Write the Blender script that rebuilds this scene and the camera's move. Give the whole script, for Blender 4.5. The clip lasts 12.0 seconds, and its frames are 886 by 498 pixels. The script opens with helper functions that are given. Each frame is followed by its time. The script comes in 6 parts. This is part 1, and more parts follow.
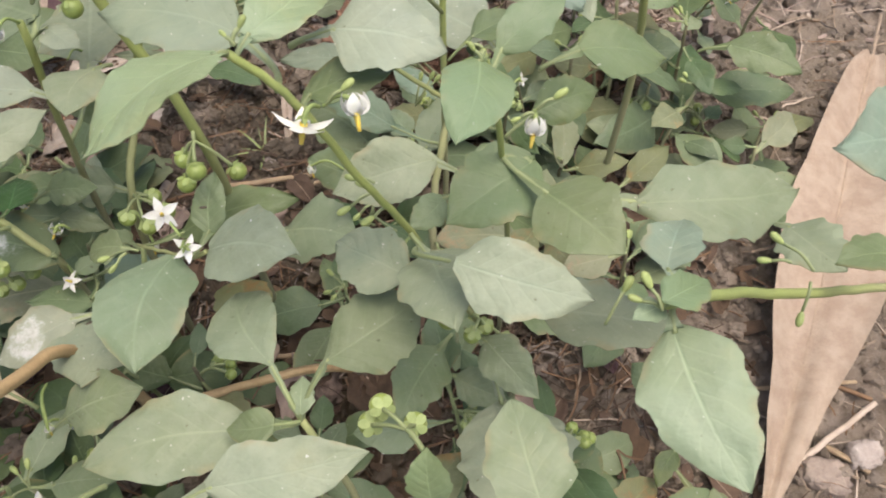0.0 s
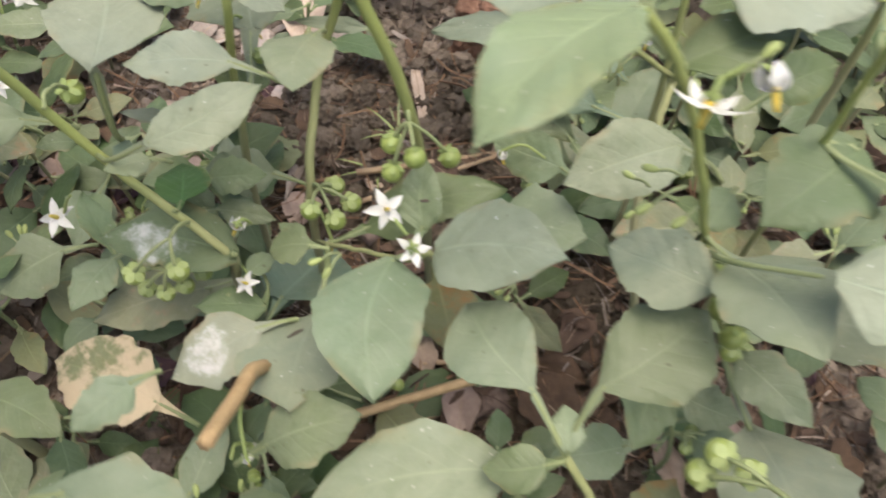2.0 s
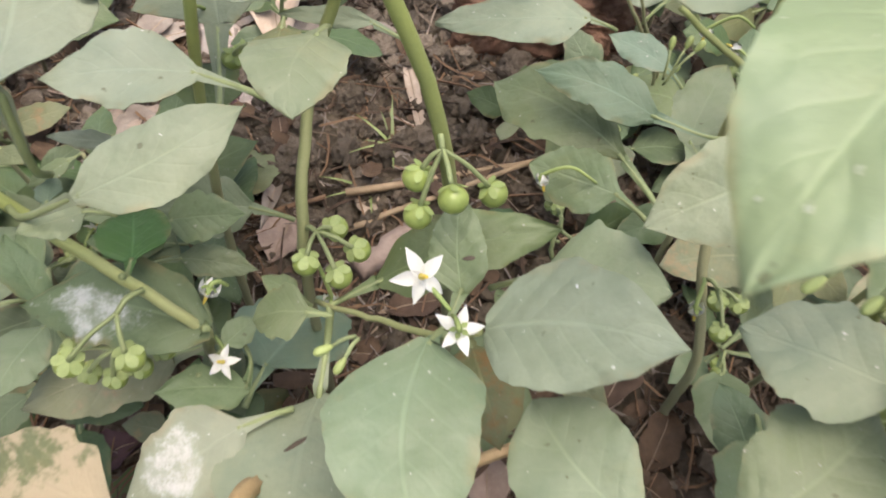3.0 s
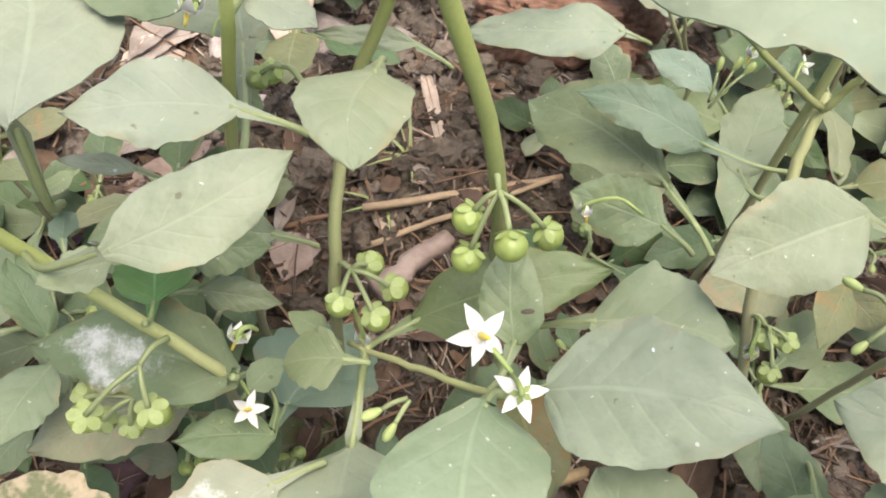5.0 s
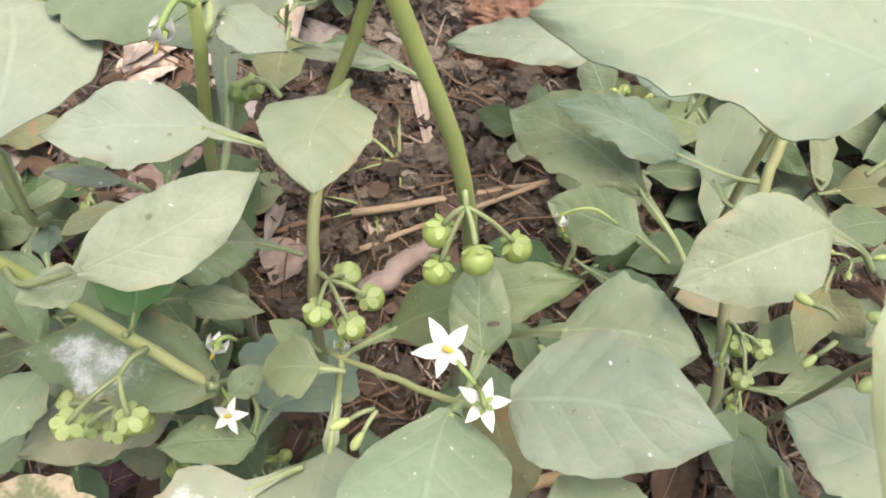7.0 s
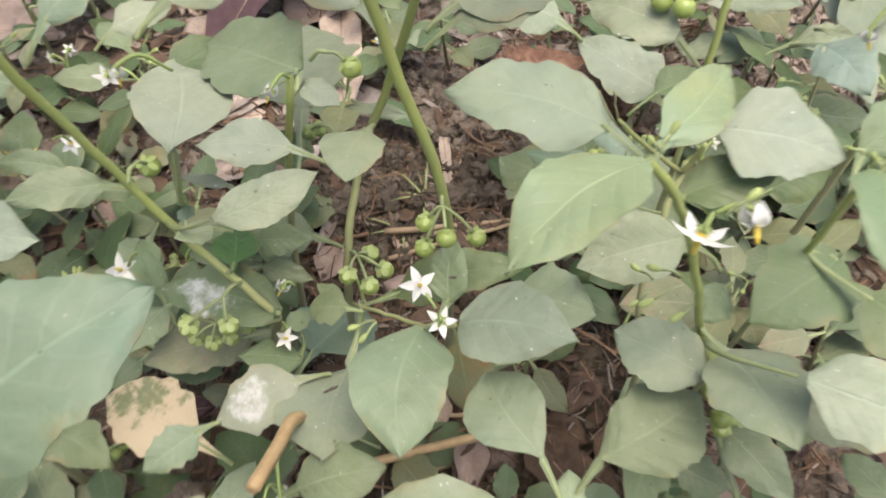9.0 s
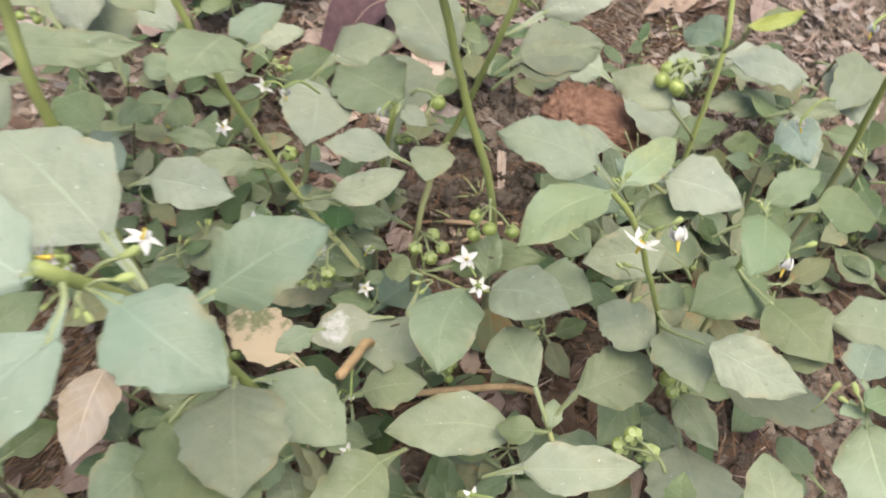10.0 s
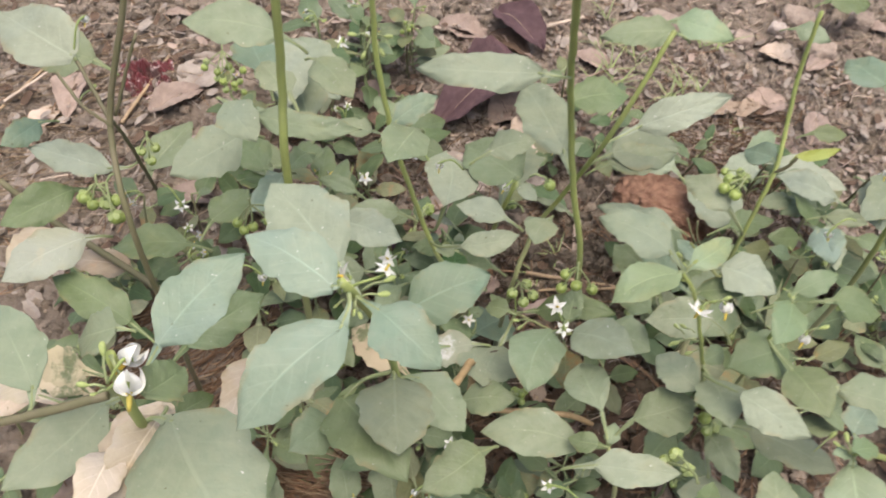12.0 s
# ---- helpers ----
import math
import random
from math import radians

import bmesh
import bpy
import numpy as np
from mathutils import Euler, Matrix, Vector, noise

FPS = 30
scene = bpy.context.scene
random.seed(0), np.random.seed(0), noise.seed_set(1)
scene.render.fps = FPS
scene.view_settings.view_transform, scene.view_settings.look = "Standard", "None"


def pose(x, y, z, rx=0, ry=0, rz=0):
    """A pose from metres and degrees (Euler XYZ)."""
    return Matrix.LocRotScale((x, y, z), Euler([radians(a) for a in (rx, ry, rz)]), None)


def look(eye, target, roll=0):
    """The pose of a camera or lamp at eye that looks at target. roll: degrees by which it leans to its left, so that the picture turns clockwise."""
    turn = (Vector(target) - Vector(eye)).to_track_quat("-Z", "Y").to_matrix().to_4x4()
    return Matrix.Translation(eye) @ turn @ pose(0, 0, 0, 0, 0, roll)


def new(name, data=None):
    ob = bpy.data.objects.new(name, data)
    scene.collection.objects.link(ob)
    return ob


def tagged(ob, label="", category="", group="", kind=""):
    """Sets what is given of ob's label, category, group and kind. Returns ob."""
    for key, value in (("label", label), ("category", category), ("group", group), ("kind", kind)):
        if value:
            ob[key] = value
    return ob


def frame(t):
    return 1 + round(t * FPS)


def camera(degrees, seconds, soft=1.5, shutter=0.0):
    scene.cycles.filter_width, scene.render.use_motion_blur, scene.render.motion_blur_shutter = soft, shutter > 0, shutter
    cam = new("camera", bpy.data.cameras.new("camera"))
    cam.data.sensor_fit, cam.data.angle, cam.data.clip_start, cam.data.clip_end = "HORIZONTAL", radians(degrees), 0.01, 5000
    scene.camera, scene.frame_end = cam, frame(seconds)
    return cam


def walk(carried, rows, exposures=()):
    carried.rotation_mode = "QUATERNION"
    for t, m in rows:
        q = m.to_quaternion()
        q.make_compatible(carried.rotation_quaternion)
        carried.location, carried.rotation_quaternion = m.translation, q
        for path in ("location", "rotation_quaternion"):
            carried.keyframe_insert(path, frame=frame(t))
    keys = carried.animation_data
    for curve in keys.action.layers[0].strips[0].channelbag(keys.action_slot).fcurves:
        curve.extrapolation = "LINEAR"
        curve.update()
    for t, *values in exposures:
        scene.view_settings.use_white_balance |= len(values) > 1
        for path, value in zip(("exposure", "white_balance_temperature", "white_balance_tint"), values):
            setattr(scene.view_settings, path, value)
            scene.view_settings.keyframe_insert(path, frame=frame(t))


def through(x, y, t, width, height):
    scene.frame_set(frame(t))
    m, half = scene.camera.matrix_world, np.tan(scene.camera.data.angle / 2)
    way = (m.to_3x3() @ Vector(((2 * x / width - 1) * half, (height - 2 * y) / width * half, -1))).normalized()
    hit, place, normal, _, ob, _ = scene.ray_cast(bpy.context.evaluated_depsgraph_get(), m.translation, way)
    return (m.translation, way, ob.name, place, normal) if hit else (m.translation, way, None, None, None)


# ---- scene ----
# the camera and its way
cam = camera(59.0, 12.0, soft=1.85, shutter=0.5)
PATH = [
    (0, -0.0000, -0.0000, 0.3855, 30.69, -1.00, 0.17),
    (0.5, -0.0094, -0.0006, 0.3847, 30.60, -0.58, 0.99),
    (1, -0.0210, 0.0056, 0.3931, 31.01, 0.59, 1.37),
    (1.5, -0.0351, 0.0119, 0.3691, 29.60, -0.47, 1.01),
    (2, -0.0769, 0.0268, 0.3508, 29.25, -0.58, 0.88),
    (2.5, -0.0947, 0.0549, 0.3326, 28.25, -1.76, -1.97),
    (3, -0.0968, 0.0749, 0.3041, 28.49, -2.33, -1.64),
    (3.5, -0.1031, 0.0954, 0.2917, 28.01, -3.10, -2.44),
    (3.7, -0.1048, 0.0965, 0.2947, 27.88, -2.72, -1.77),
    (5.5, -0.1111, 0.0929, 0.2965, 27.51, -3.78, -1.45),
    (6, -0.1068, 0.0951, 0.2957, 27.29, -3.46, -1.38),
    (6.5, -0.1038, 0.0967, 0.2972, 27.26, -3.35, -1.41),
    (8.3, -0.0984, 0.0630, 0.3379, 29.60, -2.19, 0.37),
    (8.5, -0.0935, 0.0537, 0.3455, 30.45, -2.02, 0.80),
    (9, -0.0829, 0.0226, 0.3825, 31.84, -1.55, 3.95),
    (9.5, -0.0691, -0.0084, 0.4264, 31.10, -1.59, 6.95),
    (10, -0.0755, -0.0396, 0.4707, 31.54, -2.00, 12.07),
    (10.5, -0.0840, -0.0581, 0.5025, 32.72, -2.14, 13.89),
    (11, -0.1083, -0.0818, 0.5163, 33.31, -1.82, 16.57),
    (11.5, -0.1156, -0.0955, 0.5369, 33.09, -2.56, 18.55),
    (12, -0.1037, -0.1059, 0.5623, 34.18, -3.50, 19.23),
]
EXPOSURES = [(0, 0.74, 6720, 10), (2.5, 0.85, 6720, 10), (3.5, 1.07, 6720, 10), (5.5, 1.3, 6720, 10), (6.5, 1.32, 6720, 10), (8.5, 0.97, 6720, 10), (10.0, 0.86, 6720, 10), (12.0, 0.68, 6720, 10)]
walk(cam, [(t, pose(x, y, z, rx, ry, rz)) for t, x, y, z, rx, ry, rz in PATH], EXPOSURES)

# soft daylight under a bright, hazy sky
world = bpy.data.worlds.new("sky")
scene.world = world
world.use_nodes = True
wn, wl = world.node_tree.nodes, world.node_tree.links
sky = wn.new("ShaderNodeTexSky")
sky.sky_type, sky.sun_disc = "NISHITA", False
sky.sun_elevation, sky.sun_rotation = radians(83), radians(117)
sky.air_density, sky.dust_density, sky.ozone_density = 1.0, 6.0, 0.6
wn["Background"].inputs[1].default_value = 0.15
wl.new(sky.outputs[0], wn["Background"].inputs[0])
sun = new("sun", bpy.data.lights.new("sun", "SUN"))
sun.data.energy, sun.data.angle, sun.data.color = 1.5, radians(50), (1.0, 0.97, 0.92)
sun.matrix_world = look((0.1, -0.05, 1.0), (0, 0, 0))


# ---- materials ----
def material(name):
    m = bpy.data.materials.new(name)
    m.use_nodes = True
    t = m.node_tree
    return m, t, t.nodes["Principled BSDF"]


def calc(t, operation, a, b=None, c=None):
    n = t.nodes.new("ShaderNodeMath")
    n.operation = operation
    for k, v in enumerate((a, b, c)):
        if v is None:
            continue
        if isinstance(v, (int, float)):
            n.inputs[k].default_value = v
        else:
            t.links.new(v, n.inputs[k])
    return n.outputs[0]


def blend(t, fac, a, b, kind="MIX"):
    n = t.nodes.new("ShaderNodeMix")
    n.data_type, n.blend_type = "RGBA", kind
    for k, v in ((0, fac), (6, a), (7, b)):
        if isinstance(v, (int, float)):
            n.inputs[k].default_value = v
        elif isinstance(v, tuple):
            n.inputs[k].default_value = (*v[:3], 1)
        else:
            t.links.new(v, n.inputs[k])
    return n.outputs[2]


def grain(t, scale, detail=4.0, rough=0.6, coords=None, kind="Object"):
    n = t.nodes.new("ShaderNodeTexNoise")
    n.inputs["Scale"].default_value, n.inputs["Detail"].default_value, n.inputs["Roughness"].default_value = scale, detail, rough
    if coords is None:
        coords = t.nodes.new("ShaderNodeTexCoord").outputs[kind]
    t.links.new(coords, n.inputs["Vector"])
    return n.outputs[0]


def ramp(t, value, lo, hi):
    n = t.nodes.new("ShaderNodeMapRange")
    n.interpolation_type = "SMOOTHSTEP"
    n.inputs["From Min"].default_value, n.inputs["From Max"].default_value = lo, hi
    t.links.new(value, n.inputs["Value"])
    return n.outputs[0]


def relief(t, bsdf, height, strength, distance):
    n = t.nodes.new("ShaderNodeBump")
    n.inputs["Strength"].default_value, n.inputs["Distance"].default_value = strength, distance
    t.links.new(height, n.inputs["Height"])
    t.links.new(n.outputs[0], bsdf.inputs["Normal"])


def leaf_material(name, colour, dark, dust, rough=0.5, patch=None, patch_size=0.0, rib=0.55, centre=None):
    """A nightshade leaf: pale midrib and side veins, blotches, a coat of dust, light shining through. patch: a stain's colour."""
    m, t, bsdf = material(name)
    uv = t.nodes.new("ShaderNodeUVMap")
    uv.uv_map = "blade"
    sep = t.nodes.new("ShaderNodeSeparateXYZ")
    t.links.new(uv.outputs[0], sep.inputs[0])
    along, across = sep.outputs[0], calc(t, "ABSOLUTE", sep.outputs[1])
    info = t.nodes.new("ShaderNodeObjectInfo")
    midrib = calc(t, "MULTIPLY", ramp(t, across, 0.06, 0.01), ramp(t, along, 1.15, 0.35))
    slant = calc(t, "SUBTRACT", calc(t, "MULTIPLY", along, 6.5), calc(t, "MULTIPLY", across, 1.9))
    saw = calc(t, "ABSOLUTE", calc(t, "SUBTRACT", calc(t, "FRACT", calc(t, "ADD", slant, info.outputs["Random"])), 0.5))
    side = calc(t, "MULTIPLY", ramp(t, saw, 0.12, 0.0), ramp(t, across, 1.0, 0.35))
    vein = calc(t, "MAXIMUM", midrib, calc(t, "MULTIPLY", side, 0.3))
    broad, fine = grain(t, 70, 3), grain(t, 900, 5, 0.7)
    base = blend(t, ramp(t, broad, 0.3, 0.7), dark, colour)
    base = blend(t, calc(t, "MULTIPLY", fine, 0.35), base, tuple(c * 0.55 for c in dark))
    base = blend(t, calc(t, "MULTIPLY", vein, rib), base, tuple(min(1, c * 1.5 + 0.05) for c in colour))
    base = blend(t, calc(t, "MULTIPLY", ramp(t, grain(t, 28, 3, 0.55), 0.42, 0.66), 0.55), base, (colour[0] * 0.92, colour[1] * 1.0, colour[2] * 1.25))
    base = blend(t, calc(t, "MULTIPLY", ramp(t, grain(t, 41, 5, 0.65), 0.56, 0.72), 0.5), base, (colour[0] * 1.35, colour[1] * 1.1, colour[2] * 0.95))
    coat = calc(t, "MULTIPLY", calc(t, "ADD", ramp(t, grain(t, 120, 6, 0.65), 0.2, 0.85), 0.9), dust * 0.72)
    base = blend(t, coat, base, (0.326, 0.36, 0.257))
    specks = ramp(t, grain(t, 520, 2, 0.5), 0.72, 0.76)
    base = blend(t, calc(t, "MULTIPLY", specks, min(1.0, dust * 1.4)), base, (0.62, 0.6, 0.54))
    scorch = calc(t, "MULTIPLY", ramp(t, across, 0.72, 1.0), ramp(t, grain(t, 75, 4, 0.6), 0.5, 0.64))
    base = blend(t, calc(t, "MULTIPLY", scorch, 0.45), base, (0.3, 0.24, 0.12))
    base = blend(t, calc(t, "MULTIPLY", ramp(t, grain(t, 330, 2, 0.5), 0.73, 0.77), 0.6), base, (0.09, 0.08, 0.045))
    if patch:
        spot = ramp(t, calc(t, "ADD", grain(t, 45, 4, 0.7), calc(t, "MULTIPLY", grain(t, 400, 4, 0.8), 0.25)), 0.64 - patch_size, 0.78 - patch_size)
        if centre:
            # a caked smear round one place of the blade, streaked and cracked
            ahead = calc(t, "POWER", calc(t, "ABSOLUTE", calc(t, "SUBTRACT", along, centre[0])), 2.0)
            aside = calc(t, "POWER", calc(t, "ABSOLUTE", calc(t, "MULTIPLY", calc(t, "SUBTRACT", sep.outputs[1], centre[1]), 0.42)), 2.0)
            gap = calc(t, "SQRT", calc(t, "ADD", ahead, aside))
            near = calc(t, "ADD", calc(t, "MULTIPLY", ramp(t, gap, 0.55, 0.0), 0.8), calc(t, "MULTIPLY", grain(t, 75, 6, 0.75), 1.7))
            streak = calc(t, "ADD", calc(t, "MULTIPLY", ramp(t, grain(t, 140, 6, 0.8), 0.38, 0.62), 0.7), 0.2)
            spot = calc(t, "MULTIPLY", ramp(t, near, 1.22, 1.48), streak)
        base = blend(t, spot, base, patch)
    tone = t.nodes.new("ShaderNodeHueSaturation")
    t.links.new(base, tone.inputs["Color"])
    other = calc(t, "FRACT", calc(t, "MULTIPLY", info.outputs["Random"], 7.31))
    t.links.new(calc(t, "ADD", calc(t, "MULTIPLY", info.outputs["Random"], 0.38), 0.75), tone.inputs["Value"])
    t.links.new(calc(t, "ADD", calc(t, "MULTIPLY", other, 0.028), 0.484), tone.inputs["Hue"])
    t.links.new(calc(t, "ADD", calc(t, "MULTIPLY", info.outputs["Random"], -0.4), 1.24), tone.inputs["Saturation"])
    t.links.new(tone.outputs[0], bsdf.inputs["Base Color"])
    bsdf.inputs["Roughness"].default_value = rough
    bsdf.inputs["Specular IOR Level"].default_value = 0.42
    quilt = calc(t, "ADD", calc(t, "MULTIPLY", grain(t, 260, 2, 0.5), 2.2), calc(t, "MULTIPLY", ramp(t, saw, 0.0, 0.4), 0.14))
    relief(t, bsdf, calc(t, "SUBTRACT", calc(t, "ADD", calc(t, "MULTIPLY", fine, 0.35), quilt), calc(t, "MULTIPLY", vein, 0.7)), 0.32, 0.0009)
    glow = t.nodes.new("ShaderNodeBsdfTranslucent")
    thin = blend(t, 0.5, tone.outputs[0], (0.22, 0.34, 0.05))
    t.links.new(thin, glow.inputs["Color"])
    mixer = t.nodes.new("ShaderNodeMixShader")
    mixer.inputs[0].default_value = 0.2
    t.links.new(bsdf.outputs[0], mixer.inputs[1])
    t.links.new(glow.outputs[0], mixer.inputs[2])
    t.links.new(mixer.outputs[0], t.nodes["Material Output"].inputs[0])
    return m


DUSTY = leaf_material("dusty leaf", (0.172, 0.222, 0.115), (0.135, 0.18, 0.09), 0.5, 0.54)
MID = leaf_material("green leaf", (0.132, 0.19, 0.074), (0.1, 0.152, 0.055), 0.31, 0.5)
PALELEAF = leaf_material("pale dusty leaf", (0.192, 0.25, 0.165), (0.165, 0.217, 0.14), 0.62, 0.55)
# low leaves: the canopy's shade is put into this darker green
UNDER_SHADE = leaf_material("shade-darkened lower leaf", (0.085, 0.138, 0.05), (0.058, 0.098, 0.036), 0.12, 0.5)
FRESH = leaf_material("young leaf", (0.27, 0.352, 0.19), (0.23, 0.308, 0.16), 0.28, 0.46, rib=0.36)
YELLOW = leaf_material("yellow-green leaf", (0.36, 0.42, 0.1), (0.3, 0.36, 0.08), 0.12, 0.46)
ASHEN = leaf_material("ashen leaf", (0.19, 0.235, 0.165), (0.165, 0.205, 0.14), 0.55, 0.58)
GREENLEAF = leaf_material("green upper leaf", (0.2, 0.268, 0.13), (0.165, 0.225, 0.105), 0.24, 0.48)
TEAL = leaf_material("bluish upper leaf", (0.166, 0.256, 0.182), (0.14, 0.22, 0.155), 0.34, 0.5)
FERN = leaf_material("fresh green leaf", (0.13, 0.195, 0.09), (0.108, 0.165, 0.074), 0.32, 0.46)
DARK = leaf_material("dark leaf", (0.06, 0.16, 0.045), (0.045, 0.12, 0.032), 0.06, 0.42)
OLIVE = leaf_material("olive leaf", (0.165, 0.175, 0.066), (0.115, 0.128, 0.048), 0.27, 0.6, (0.27, 0.2, 0.1), -0.04)
DROPPING = leaf_material("soiled leaf", (0.115, 0.165, 0.075), (0.085, 0.125, 0.055), 0.16, 0.55, (0.6, 0.62, 0.61), 0.02, centre=(0.6, 0.15))
WHITE = leaf_material("bleached leaf", (0.2, 0.22, 0.14), (0.15, 0.17, 0.1), 0.5, 0.7, (0.55, 0.55, 0.53), 0.0, centre=(0.62, 0.0))
DRIED = leaf_material("dried leaf", (0.58, 0.49, 0.375), (0.48, 0.39, 0.29), 0.12, 0.75)
BLEACHED = leaf_material("pale withered leaf", (0.4, 0.41, 0.32), (0.33, 0.34, 0.26), 0.4, 0.65)
CREAM = leaf_material("yellowed leaf", (0.2, 0.22, 0.1), (0.15, 0.17, 0.08), 0.3, 0.65, (0.6, 0.52, 0.37), 0.15)


def plain_material(name, colour, other, scale, rough, bump=0.3, depth=0.0004, fine=1200, spec=0.3, through=0.0, foot=None):
    m, t, bsdf = material(name)
    info = t.nodes.new("ShaderNodeObjectInfo")
    base = blend(t, ramp(t, grain(t, scale, 4), 0.32, 0.68), colour, other)
    if foot:
        place = t.nodes.new("ShaderNodeSeparateXYZ")
        t.links.new(t.nodes.new("ShaderNodeTexCoord").outputs["Object"], place.inputs[0])
        height = calc(t, "ADD", place.outputs[2], calc(t, "MULTIPLY", grain(t, 40, 3), 0.05))
        base = blend(t, ramp(t, height, 0.22, 0.1), base, foot)
    base = blend(t, calc(t, "MULTIPLY", grain(t, fine, 4, 0.7), 0.4), base, tuple(c * 0.5 for c in other))
    tone = t.nodes.new("ShaderNodeHueSaturation")
    t.links.new(base, tone.inputs["Color"])
    t.links.new(calc(t, "ADD", calc(t, "MULTIPLY", info.outputs["Random"], 0.3), 0.85), tone.inputs["Value"])
    t.links.new(tone.outputs[0], bsdf.inputs["Base Color"])
    bsdf.inputs["Roughness"].default_value, bsdf.inputs["Specular IOR Level"].default_value = rough, spec
    relief(t, bsdf, grain(t, fine, 5, 0.7), bump, depth)
    if through:
        bsdf.inputs["Subsurface Weight"].default_value = through
        bsdf.inputs["Subsurface Radius"].default_value = (0.002, 0.002, 0.001)
        bsdf.inputs["Subsurface Scale"].default_value = 1.0
    return m


STEM = plain_material("green stem", (0.31, 0.365, 0.115), (0.265, 0.31, 0.11), 45, 0.5, foot=(0.29, 0.28, 0.165))
STALK = plain_material("pale stalk", (0.27, 0.315, 0.155), (0.22, 0.26, 0.12), 80, 0.5)
BROWN_STEM = plain_material("purplish stem", (0.165, 0.145, 0.09), (0.135, 0.132, 0.07), 90, 0.5)
PETAL = plain_material("white petal", (0.64, 0.64, 0.6), (0.56, 0.57, 0.52), 200, 0.5, 0.15, 0.0002, 1500, 0.3, 0.2)
ANTHER = plain_material("yellow anthers", (0.72, 0.5, 0.06), (0.62, 0.52, 0.12), 300, 0.5)
BERRY = plain_material("green berry", (0.29, 0.35, 0.1), (0.22, 0.285, 0.075), 150, 0.32, 0.05, 0.0001, 900, 0.5, 0.15)
BUD = plain_material("yellow-green bud", (0.34, 0.4, 0.155), (0.27, 0.33, 0.115), 250, 0.5)
CHALK = plain_material("white spot", (0.72, 0.72, 0.7), (0.6, 0.6, 0.58), 300, 0.7)
SCAR = plain_material("dark scar", (0.05, 0.04, 0.03), (0.09, 0.07, 0.05), 300, 0.8)
HUSK = plain_material("pale calyx", (0.31, 0.37, 0.155), (0.24, 0.3, 0.115), 250, 0.55)
CALYX = plain_material("green calyx", (0.29, 0.36, 0.13), (0.23, 0.3, 0.1), 200, 0.5)


# ---- plants ----
def finish(name, bm, mat, parent=None, label="", smooth=True):
    me = bpy.data.meshes.new(name)
    bm.to_mesh(me)
    bm.free()
    for m in mat if isinstance(mat, (list, tuple)) else (mat,):
        me.materials.append(m)
    if smooth:
        me.shade_smooth()
    ob = new(name, me)
    if parent:
        ob.parent = parent
        ob.matrix_parent_inverse = parent.matrix_world.inverted()
    if label:
        tagged(ob, label=label)
    return ob


def curve_points(points, steps=5):
    """Points along a smooth line through the given ones."""
    p = [Vector(q) for q in points]
    p = [p[0] * 2 - p[1], *p, p[-1] * 2 - p[-2]]
    line = []
    for a, b, c, d in zip(p, p[1:], p[2:], p[3:]):
        for k in range(steps):
            u = k / steps
            line.append(0.5 * (2 * b + (c - a) * u + (2 * a - 5 * b + 4 * c - d) * u * u + (3 * b - a - 3 * c + d) * u**3))
    return [*line, p[-2]]


def tube(bm, line, radii, sides=8, index=0, ridge=0.0):
    rings, across = [], Vector((1, 0, 0))
    for k, p in enumerate(line):
        way = (line[min(k + 1, len(line) - 1)] - line[max(k - 1, 0)]).normalized()
        side = (across - way * across.dot(way))
        side = side.normalized() if side.length > 1e-6 else way.orthogonal().normalized()
        across, up = side, way.cross(side)
        r = radii[0] + (radii[1] - radii[0]) * k / max(1, len(line) - 1)
        ring = []
        for n in range(sides):
            a = 2 * math.pi * n / sides
            ring.append(bm.verts.new(p + (side * math.cos(a) + up * math.sin(a)) * r * (1 + ridge * (n % 2))))
        rings.append(ring)
    for a, b in zip(rings, rings[1:]):
        for n in range(sides):
            bm.faces.new((a[n], a[(n + 1) % sides], b[(n + 1) % sides], b[n])).material_index = index
    for ring in (rings[0][::-1], rings[-1]):
        bm.faces.new(ring).material_index = index


def plant(x, y, label):
    ob = new("nightshade_plant")
    ob.location = (x, y, 0)
    ob.matrix_world = Matrix.Translation((x, y, 0))
    return tagged(ob, label=label, category="plant", group="nightshade plants")


def stem(owner, radius, *points, ground=True, mat=None):
    """A stem from its top down; its foot goes into the soil unless it springs from another stem."""
    pts = [Vector(p) for p in points]
    if ground:
        low, way = pts[-1], (pts[-1] - pts[-2])
        drop = low.z + 0.01
        lean = Vector((way.x, way.y, 0)) * min(0.2 * drop / max(abs(way.z), 0.01), 0.3)
        pts += [low + lean * 0.6 + Vector((0, 0, -drop * 0.55)), low + lean + Vector((0, 0, -drop))]
    line = curve_points(pts, 6)
    rnd = random.Random(len(points) + int(abs(points[0][0]) * 9e4))
    line = [p + Vector((rnd.uniform(-1, 1), rnd.uniform(-1, 1), 0)) * 0.0003 for p in line]
    bm = bmesh.new()
    r = radius / 1000
    tube(bm, line, (r * 0.95, r * 1.2), 10, 0, 0.07)
    return finish("stem", bm, mat or STEM, owner)


